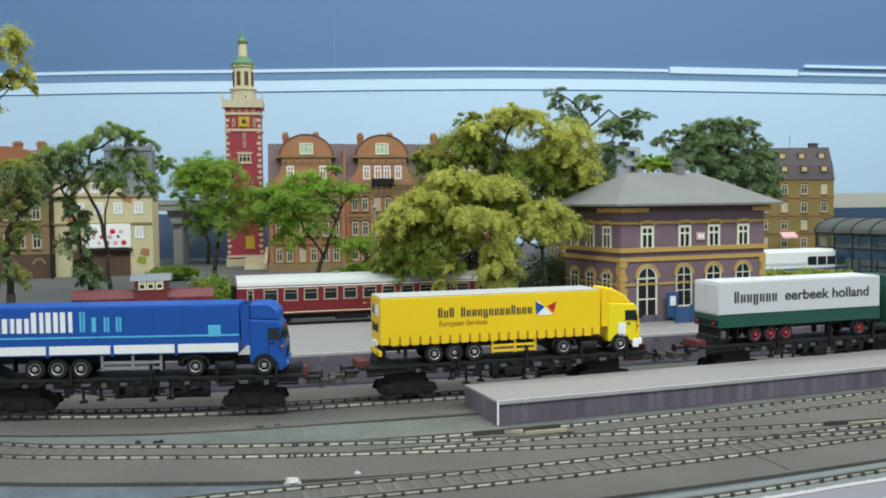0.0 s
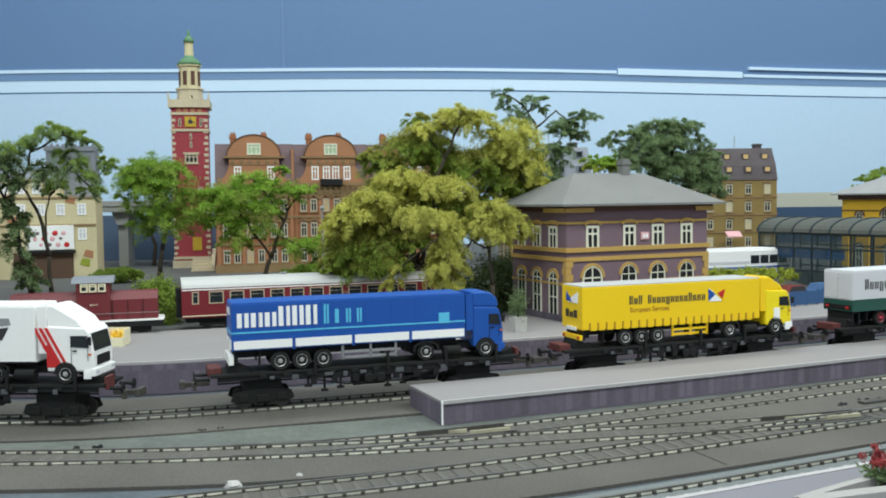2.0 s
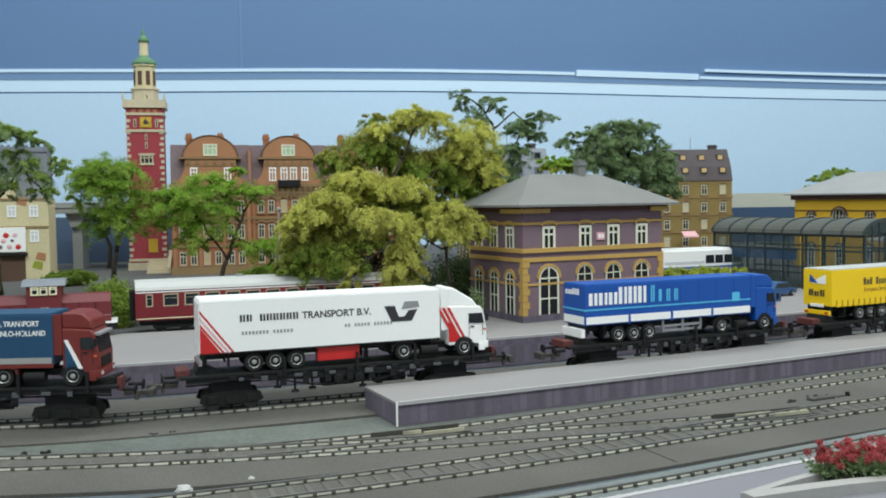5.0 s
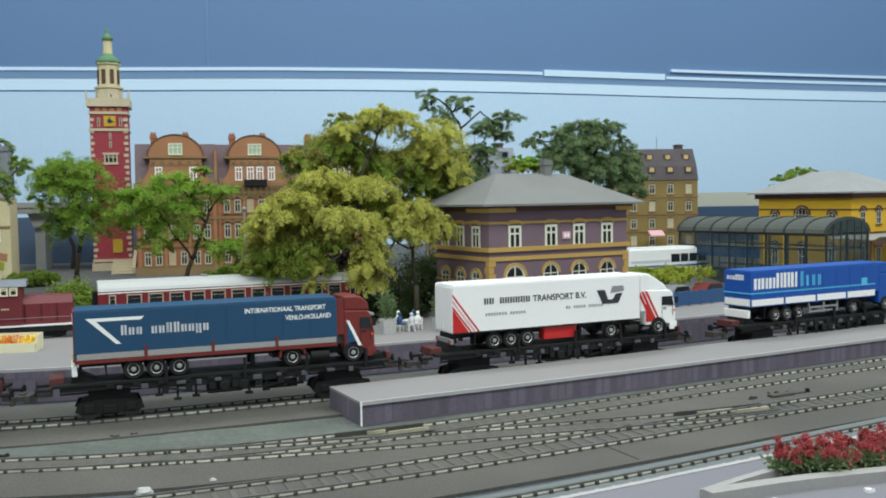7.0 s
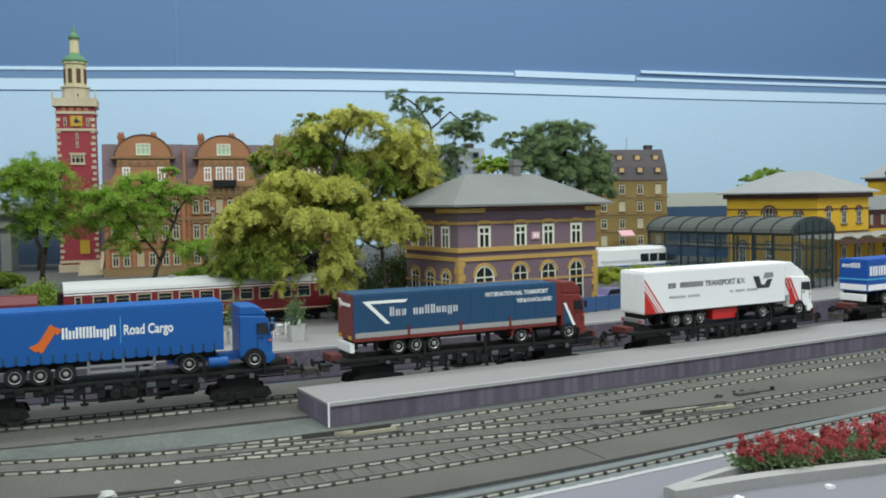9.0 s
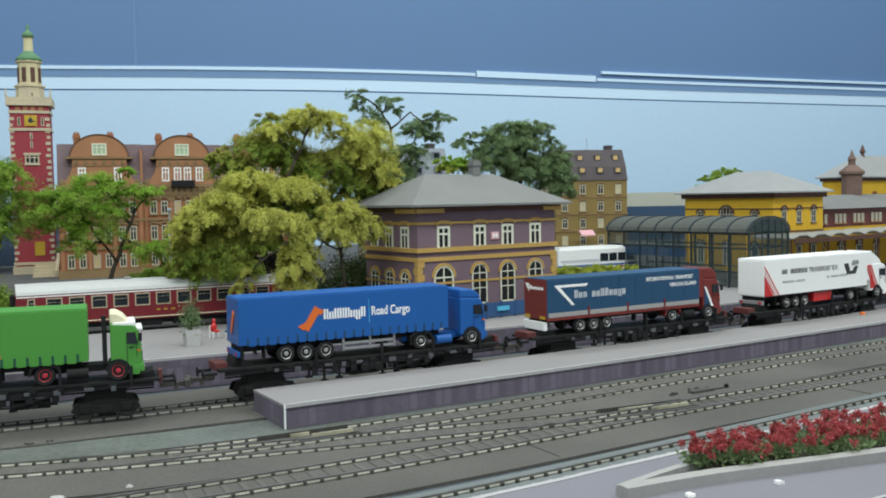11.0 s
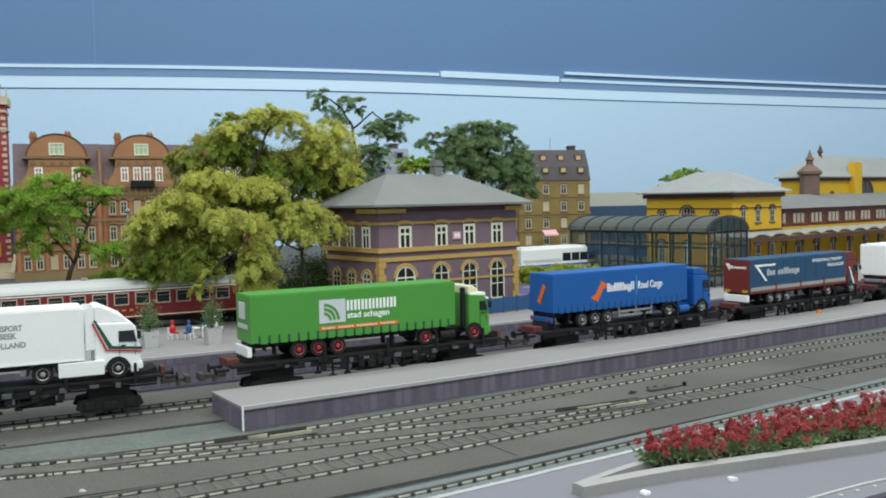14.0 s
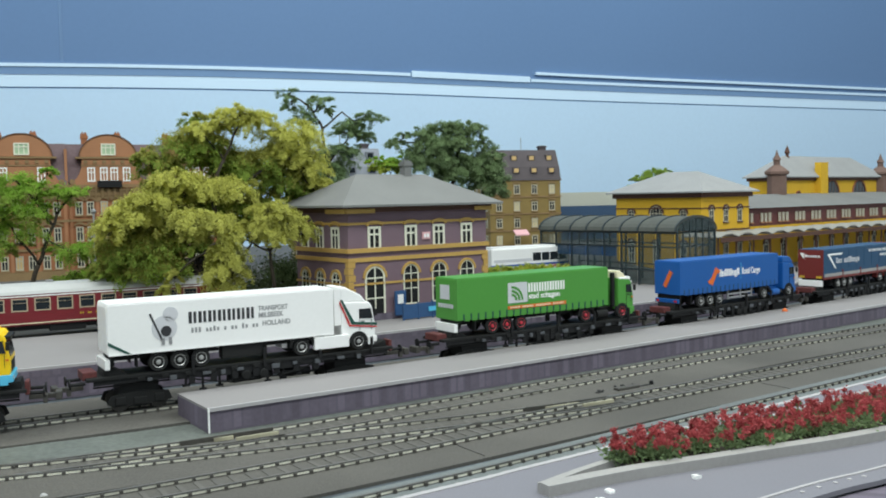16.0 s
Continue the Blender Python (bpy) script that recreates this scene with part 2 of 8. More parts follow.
# ---- mesh helpers ----
class Shape:
    """Gathers plain solids into one mesh."""

    def __init__(self):
        self.v, self.f = [], []

    def put(self, verts, faces):
        k = len(self.v)
        self.v += [tuple(p) for p in verts]
        self.f += [tuple(k + i for i in f) for f in faces]
        return self

    def box(self, x0, x1, y0, y1, z0, z1, b=0.0):
        if b:
            bm = bmesh.new()
            bmesh.ops.create_cube(bm, size=1)
            for v in bm.verts:
                v.co = ((x0 + x1) / 2 + v.co.x * (x1 - x0), (y0 + y1) / 2 + v.co.y * (y1 - y0), (z0 + z1) / 2 + v.co.z * (z1 - z0))
            bmesh.ops.bevel(bm, geom=bm.edges[:], offset=b, segments=2, affect="EDGES", profile=0.6)
            bm.verts.index_update()
            self.put([v.co[:] for v in bm.verts], [[v.index for v in f.verts] for f in bm.faces])
            bm.free()
            return self
        return self.put([(x, y, z) for x in (x0, x1) for y in (y0, y1) for z in (z0, z1)],
                        [(0, 1, 3, 2), (4, 6, 7, 5), (0, 4, 5, 1), (2, 3, 7, 6), (0, 2, 6, 4), (1, 5, 7, 3)])

    def prism(self, poly, lo, hi, axis="y"):
        """A polygon of (a, b) pairs drawn out along an axis: y takes (x, z), x takes (y, z), z takes (x, y)."""
        n = len(poly)
        place = {"y": lambda a, b, c: (a, c, b), "x": lambda a, b, c: (c, a, b), "z": lambda a, b, c: (a, b, c)}[axis]
        vs = [place(a, b, lo) for a, b in poly] + [place(a, b, hi) for a, b in poly]
        fs = [tuple(range(n)), tuple(range(2 * n - 1, n - 1, -1))] + [(i, i + n, (i + 1) % n + n, (i + 1) % n) for i in range(n)]
        return self.put(vs, fs)

    def cyl(self, c, r, h, axis="z", n=14, r2=None):
        r2 = r if r2 is None else r2
        ring = [(math.cos(2 * math.pi * i / n), math.sin(2 * math.pi * i / n)) for i in range(n)]
        place = {"y": lambda a, b, d: (c[0] + a, c[1] + d, c[2] + b), "x": lambda a, b, d: (c[0] + d, c[1] + a, c[2] + b),
                 "z": lambda a, b, d: (c[0] + a, c[1] + b, c[2] + d)}[axis]
        vs = [place(a * r, b * r, 0) for a, b in ring] + [place(a * r2, b * r2, h) for a, b in ring]
        fs = [tuple(range(n))[::-1], tuple(range(n, 2 * n))] + [(i, (i + 1) % n, (i + 1) % n + n, i + n) for i in range(n)]
        return self.put(vs, fs)

    def lathe(self, profile, c=(0, 0), n=12):
        vs, fs = [], []
        for r, z in profile:
            vs += [(c[0] + r * math.cos(2 * math.pi * i / n), c[1] + r * math.sin(2 * math.pi * i / n), z) for i in range(n)]
        for k in range(len(profile) - 1):
            fs += [(k * n + i, k * n + (i + 1) % n, (k + 1) * n + (i + 1) % n, (k + 1) * n + i) for i in range(n)]
        fs += [tuple(range(n))[::-1], tuple(range((len(profile) - 1) * n, len(profile) * n))]
        return self.put(vs, fs)

    def mesh(self, name, material, smooth=False):
        me = bpy.data.meshes.new(name)
        me.from_pydata(self.v, [], self.f)
        me.materials.append(M[material])
        bm = bmesh.new()
        bm.from_mesh(me)
        bmesh.ops.recalc_face_normals(bm, faces=bm.faces[:])
        bm.to_mesh(me)
        bm.free()
        if smooth:
            me.polygons.foreach_set("use_smooth", [True] * len(me.polygons))
        return me


def part(name, shape, material, parent, label="", smooth=False):
    ob = new(name, shape.mesh(name, material, smooth))
    ob.parent = parent
    return tagged(ob, label)


def thing(name, label, category, at=(0, 0, 0), turn=0, group="", kind=""):
    ob = new(name)
    ob.empty_display_size = 0.01
    ob.matrix_basis = pose(*at, 0, 0, turn)
    return tagged(ob, label, category, group, kind)


def solid(name, shape, material, label, category, at=(0, 0, 0), turn=0, kind="", group="", smooth=False):
    ob = new(name, shape.mesh(name, material, smooth))
    ob.matrix_basis = pose(*at, 0, 0, turn)
    return tagged(ob, label, category, group, kind)


def lettering(words, size, material, parent, x, y, z, label="", squeeze=1.0, turn=0):
    """Printed words in the built-in font on a side that faces -y (turn 0) or -x (turn -90)."""
    cu = bpy.data.curves.new("words", "FONT")
    cu.body, cu.size, cu.extrude, cu.offset = words, size, 0.00006, size * 0.022
    tmp = bpy.data.objects.new("words", cu)
    scene.collection.objects.link(tmp)
    me = bpy.data.meshes.new_from_object(tmp.evaluated_get(bpy.context.evaluated_depsgraph_get()))
    bpy.data.objects.remove(tmp)
    me.materials.clear()
    me.materials.append(M[material])
    ob = new("lettering", me)
    ob.parent = parent
    ob.matrix_basis = pose(x, y, z, 90, 0, turn) @ Matrix.Diagonal((squeeze, 1, 1, 1))
    return tagged(ob, label)


def bars(pattern, x, z, height, pitch, material, parent, y=-0.0002, label="printed bars", stroke=0.72, axis="y"):
    """A row of plain bars that stands for a printed name: a tall, x-height or descending bar for each sign."""
    for i, c in enumerate(pattern):
        if c == " ":
            continue
        lo, hi = {"t": (0, 1), "x": (0, 0.72), "p": (-0.25, 0.72), "i": (0, 0.72), "-": (0.3, 0.45)}[c]
        w = pitch * stroke
        for a, b in (((0, w * 0.42), (w * 0.64, w)) if pitch > 0.0028 and c != "i" else ((0, w * 0.8),)):
            a, b = x + i * pitch + a, x + i * pitch + b
            s = Shape()
            if axis == "y":
                s.box(a, b, y, y + 0.0004, z + lo * height, z + hi * height)
            else:
                s.box(y, y + 0.0004, -b, -a, z + lo * height, z + hi * height)
            part("printed_bar", s, material, parent, label)


# ---- the hall's painted backdrop ----

def backdrop(line):
    """A gently bent wall: pale sky panels below, battens at eye level, blue hall wall above."""
    def strip(name, x0, x1, z0, z1, front, material, label, category):
        cut = [p for p in line if x0 <= p.x <= x1]
        solid(name, ribbon(cut, front, 0.02, z0, z1), material, label, category, kind="structure")

    strip("backdrop", -9, 9, -0.3, 0.3505, 0.0, "walllo", "pale blue painted sky backdrop panel", "backdrop")
    strip("backdrop", -9, 9, 0.3535, 0.376, -0.001, "wallwhite", "pale upper strip of the sky backdrop", "backdrop")
    strip("trim", -9, 9, 0.3505, 0.3535, 0.002, "wallstripe", "narrow dark joint across the sky backdrop", "trim")
    strip("trim", -9, 9, 0.376, 0.3905, -0.002, "wallstripe", "grey-blue strip above the sky backdrop", "trim")
    strip("trim", -9, 0.9, 0.3905, 0.3965, -0.004, "wallwhite", "thin white batten above the backdrop", "trim")
    strip("trim", 0.9, 1.2, 0.3885, 0.4015, -0.0045, "wallwhite", "broad white batten above the backdrop", "trim")
    strip("trim", 1.2, 9, 0.3905, 0.3965, -0.004, "wallwhite", "thin white batten above the backdrop", "trim")
    strip("trim", 1.212, 9, 0.4065, 0.4125, -0.006, "wallwhite", "second white batten on the wall", "trim")
    # this strip's dark colour stands for the shadow along the batten
    strip("trim", -9, 9, 0.3965, 0.3985, -0.003, "wallstripe", "dark strip painted as the batten's shadow line", "trim")
    strip("wall_north", -9, 0.226, 0.3985, 1.2, 0.0, "wallhi", "greyish blue painted hall wall", "wall")
    strip("wall_north", 0.229, 9, 0.3985, 1.2, 0.0, "wallhi", "greyish blue painted hall wall", "wall")
    strip("trim", 0.2235, 0.2335, 0.3985, 1.2, 0.002, "wallstripe", "upright joint between two wall panels", "trim")


# ---- the train's line and its timing ----
BEND = 0.2223
TIMES = [0, .5, 1, 1.5, 2, 2.5, 3, 3.5, 4, 6.5, 7, 7.5, 8, 8.5, 9, 11.5, 12, 12.5, 13, 13.5, 14, 14.5, 15, 15.5, 16]
GONE = [0, .0451, .0949, .1378, .1831, .2251, .2761, .3191, .3685, .606, .6569, .701, .7528, .7985, .8508,
        1.0884, 1.1373, 1.1797, 1.2293, 1.2735, 1.323, 1.3655, 1.4144, 1.4586, 1.5084]
DECK = 0.027
STEPS = sorted(list(zip(TIMES, GONE)) + [(t, float(np.interp(t, TIMES, GONE))) for t in (4.5, 5, 5.5, 6, 9.5, 10, 10.5, 11)])


def swing(x):
    """How far the line swings back, and its slope, where it leaves the layout's near end."""
    u = 0.02 - x
    if u <= 0:
        return 0.0, 0.0
    if u < 0.16:
        return 1.1 * u * u, -2.2 * u
    v = min(u, 0.5) - 0.16
    return 1.1 * 0.0256 + 0.352 * v * (1 - v / 0.68), -0.352 * (1 - v / 0.34)


BACK = [(0.02, 0.02)]
while BACK[-1][0] > -2.4:
    x_, s_ = BACK[-1]
    BACK.append((x_ - 0.004, s_ - 0.004 * math.hypot(1, BEND * x_ + swing(x_ - 0.002)[1])))
BACK_X, BACK_S = [p[0] for p in BACK[::-1]], [p[1] for p in BACK[::-1]]


def on_line(s, off=0.0):
    """x, y and heading of the point at s along the bend of the train's line, moved off to its far side."""
    x = s - BEND ** 2 * s ** 3 / 6 if s > 0.02 else float(np.interp(s, BACK_S, BACK_X))
    y, k = swing(x)
    a = math.atan(BEND * x + k)
    return x - off * math.sin(a), BEND * x * x / 2 + y + off * math.cos(a), math.degrees(a)


def ride(ob, rear, length=0.19, z=DECK):
    rows = []
    for t, g in STEPS:
        x, y, a = on_line(rear + g + length / 2)
        ar = math.radians(a)
        rows.append((t, pose(x - math.cos(ar) * length / 2, y - math.sin(ar) * length / 2, z, 0, 0, a)))
    walk(ob, rows)


RIDES = []


# ---- ground, platforms, tracks ----
def smooth_line(pts, step=0.012):
    """A Catmull-Rom line through a few plan points."""
    p = [Vector(q) for q in pts]
    p = [2 * p[0] - p[1]] + p + [2 * p[-1] - p[-2]]
    out = []
    for i in range(1, len(p) - 2):
        n = max(2, int((p[i + 1] - p[i]).length / step))
        for k in range(n):
            u = k / n
            out.append(0.5 * (2 * p[i] + (p[i + 1] - p[i - 1]) * u + (2 * p[i - 1] - 5 * p[i] + 4 * p[i + 1] - p[i + 2]) * u * u
                              + (3 * p[i] - p[i - 1] - 3 * p[i + 1] + p[i + 2]) * u ** 3))
    return out + [p[-2]]


def normals(line):
    out = []
    for i in range(len(line)):
        d = (line[min(i + 1, len(line) - 1)] - line[max(i - 1, 0)]).normalized()
        out.append(Vector((-d.y, d.x)))
    return out


def ribbon(line, o0, o1, z0, z1, shape=None):
    """A solid strip along a plan line between two offsets (left is plus)."""
    s = shape or Shape()
    ns = normals(line)
    vs, fs = [], []
    for p, n in zip(line, ns):
        for o, z in ((o0, z0), (o1, z0), (o1, z1), (o0, z1)):
            q = p + n * o
            vs.append((q.x, q.y, z))
    for i in range(len(line) - 1):
        for k in range(4):
            a, b = i * 4 + k, i * 4 + (k + 1) % 4
            fs.append((a, b, b + 4, a + 4))
    e = (len(line) - 1) * 4
    fs += [(0, 3, 2, 1), (e, e + 1, e + 2, e + 3)]
    return s.put(vs, fs)


T1 = [Vector(on_line(-0.6 + 0.02 * i, 0.0148)[:2]) for i in range(115)]
T2 = smooth_line([(-0.42, 0.10), (-0.25, 0.025), (-0.12, -0.046), (-0.092, -0.0575), (-0.063, -0.0665), (-0.033, -0.0745), (-0.008, -0.081), (0.018, -0.087), (0.047, -0.0915), (0.075, -0.0935), (0.115, -0.0940), (0.15, -0.0930), (0.2, -0.0895), (0.27, -0.0815), (0.35, -0.0715), (0.42, -0.0615), (0.61, -0.036), (0.82, -0.016), (1.15, 0.02)])
TX = smooth_line([(0.03, -0.0895), (0.075, -0.0975), (0.12, -0.1045), (0.16, -0.110), (0.2, -0.1145), (0.24, -0.119), (0.27, -0.1225), (0.31, -0.1265), (0.36, -0.1295), (0.42, -0.129)])
T3 = smooth_line([(-0.3, -0.195), (-0.03, -0.1705), (0.09, -0.1655), (0.13, -0.163), (0.165, -0.1605), (0.2, -0.157), (0.234, -0.1535), (0.266, -0.1495), (0.3, -0.145), (0.36, -0.137), (0.43, -0.1285), (0.475, -0.1245), (0.715, -0.098), (1.2, -0.03)])
T4 = smooth_line([(-0.2, -0.268), (0.0, -0.2515), (0.203, -0.2312), (0.32, -0.2142), (0.461, -0.1925), (0.634, -0.168), (1.0, -0.115)])
GAUGE = 0.0215


def ground():
    solid("ground", Shape().box(-1.6, 2.6, -1.3, 1.9, -0.03, -0.0016), "paint", "grey-blue painted model railway baseboard", "ground", kind="structure")
    bed = Shape()
    ribbon(T2, -0.052, 0.015, -0.003, 0.0003, bed)
    solid("track_bed", bed, "bed", "dark grey cork track bed", "track bed", kind="structure")
    bed = Shape()
    ribbon(T3, -0.043, 0.018, -0.003, 0.0001, bed)
    solid("track_bed", bed, "bed", "dark grey cork track bed with cut edges", "track bed", kind="structure")
    bed = Shape()
    ribbon(T1, -0.048, 0.06, -0.003, 0.0005, bed)
    solid("track_bed", bed, "bed", "dark grey cork bed of the main line", "track bed", kind="structure")
    mid = smooth_line([(0.12, -0.132), (0.25, -0.125), (0.5, -0.095), (0.8, -0.06), (1.15, -0.02)])
    solid("track_bed", ribbon(mid, -0.05, 0.05, -0.003, -0.0008), "bed", "grey filler between two tracks", "track bed", kind="structure")
    solid("painted_strip", ribbon(T2, 0.012, 0.06, -0.003, -0.0006), "strip", "stained grey-green painted strip between two tracks", "baseboard", kind="structure")
    for x, y in ((0.262, -0.174), (0.02, -0.2), (0.52, -0.148)):
        solid("bed_joint", Shape().box(-0.0003, 0.0003, -0.016, 0.012, -0.0005, 0.0004), "rail_dark", "dark cut joint across the cork bed", "joint", (x, y, 0), 4, kind="structure")
    solid("track_bed", ribbon(T4, -0.022, 0.022, -0.003, 0.0007), "board", "pale grey ballast strip", "track bed", kind="structure")


def track(line, label, sleepers=True, gauge=GAUGE, step=0.0085, skip=(), lift=0.0):
    t = thing("railway_track", label, "railway track")
    for side in (-1, 1):
        o = side * gauge / 2
        s = Shape()
        ribbon(line, o - 0.0008, o + 0.0008, 0.0017 + lift, 0.0024 + lift, s)
        ribbon(line, o - 0.0010, o + 0.0010, 0.0002, 0.0006 + lift, s)
        head = part("rail", s, "railhead", t, "dark worn rail head")
        w = Shape()
        ribbon(line, o - 0.0007, o + 0.0007, 0.0006 + lift, 0.0017 + lift, w)
        part("rail_web", w, "rail", head, "rail side with its shine painted pale")
    if not sleepers:
        return t
    me = Shape().box(-0.0013, 0.0013, -0.0125, 0.0125, -0.001, 0.00042).mesh("sleeper", "sleeper")
    chairs = Shape()
    for side in (-1, 1):
        for d in (-0.0014, 0.0014):
            chairs.box(-0.0008, 0.0008, side * gauge / 2 + d - 0.0006, side * gauge / 2 + d + 0.0006, 0.0004, 0.0018 + lift)
    chairs = chairs.mesh("chair", "rail_dark")
    run, last, count = 0.0, line[0], 0
    ns = normals(line)
    for i in range(1, len(line)):
        a, b = line[i - 1], line[i]
        d = (b - a).length
        while run <= d:
            p = a + (b - a) * (run / d)
            if -0.26 < p.x < 1.05 and count < 300 and not (skip and skip[0] < p.x < skip[1]):
                ob = new("sleeper", me)
                ob.parent = t
                ob.matrix_basis = pose(p.x, p.y, 0, 0, 0, math.degrees(math.atan2((b - a).y, (b - a).x)))
                ch = new("chair", chairs)
                ch.parent = ob
                count += 1
            run += step
        run -= d
    return t


def turnout(label, line, x0, x1):
    """Frog, check rails and dark switch blades of one set of points, laid along a stretch of its line."""
    t = thing("turnout", label, "turnout")
    cut = [p for p in line if x0 <= p.x <= x1]
    h = len(cut) // 2
    part("switch_blade", ribbon(cut[:h + 4], GAUGE / 2 - 0.0028, GAUGE / 2 - 0.0016, 0.0006, 0.0030), "rail_dark", t, "dark switch blade")
    part("switch_blade", ribbon(cut[h // 2:], -GAUGE / 2 + 0.0012, -GAUGE / 2 + 0.0026, 0.0006, 0.0028), "rail_dark", t, "dark switch blade")
    part("check_rail", ribbon(cut[h // 2:h + h // 2], GAUGE / 2 - 0.0056, GAUGE / 2 - 0.0046, 0.0006, 0.0026), "cream_rail", t, "cream plastic check rail")
    part("frog", ribbon(cut[h:], 0.0000, 0.0012, 0.0006, 0.0025), "cream_rail", t, "cream plastic frog")
    return t


def platforms():
    near = smooth_line([(0.153, -0.064), (0.314, -0.0475), (0.535, -0.019), (0.9, 0.036), (1.3, 0.115)])
    pl = thing("platform", "grey paved island platform with dark purple stone sides", "platform", kind="structure")
    w = 0.056
    part("paving", ribbon(near, 0.0, w, 0.0125, 0.0140), "paving", pl, "pale grey paved top")
    part("side_wall", ribbon(near, 0.0006, w - 0.0006, -0.0005, 0.0125), "plat_side", pl, "dark purple printed stone side")
    part("edge", ribbon(near, -0.0003, 0.0014, 0.0122, 0.0144), "paving_edge", pl, "pale worn edge")
    part("corner_strip", Shape().box(0.1524, 0.1534, -0.0648, -0.0638, 0.0, 0.0143), "white", pl, "chipped pale corner")
    # the plateau with the station, its platform edge along the line
    front = [Vector(on_line(-0.75 + 0.03 * i, 0.094)[:2]) for i in range(80)]
    pf = thing("platform", "pale grey station platform with dark stone side", "platform", kind="structure")
    s = Shape()
    vs, fs = [], []
    for p in front:
        for y, z in ((p.y, 0.0205), (p.y + 0.165, 0.0205), (p.y + 0.165, 0.022), (p.y, 0.022)):
            vs.append((p.x, y, z))
    for i in range(len(front) - 1):
        for k in range(4):
            a, b = i * 4 + k, i * 4 + (k + 1) % 4
            fs.append((a, b, b + 4, a + 4))
    part("paving", s.put(vs, fs), "paving", pf, "pale grey paved top")
    part("side_wall", ribbon(front, -0.002, -0.0008, -0.001, 0.0205), "plat_side", pf, "dark purple printed stone side")
    part("edge", ribbon(front, -0.0015, 0.0006, 0.0203, 0.0224), "paving_edge", pf, "pale edge stones")
    # street level rises behind the station tracks
    prof = [(0.2, 0.0195), (0.33, 0.0195), (0.36, 0.026), (0.5, 0.045), (2.2, 0.045), (2.2, -0.01), (0.2, -0.01)]
    g = Shape()
    xs = [-1.6, -0.2, 0.35, 0.8, 2.6]
    n = len(prof)
    for x in xs:
        lift = BEND * max(x, 0) ** 2 / 2 * 0.6
        g.v += [(x, y + (lift if y < 1 else 0), z) for y, z in prof]
    for i in range(len(xs) - 1):
        for k in range(n):
            a, b = i * n + k, i * n + (k + 1) % n
            g.f.append((a, b, b + n, a + n))
    g.f += [tuple(range(n)), tuple(range((len(xs) - 1) * n, len(xs) * n))[::-1]]
    solid("ground_street", g, "street", "grey street level behind the station", "street", kind="structure")


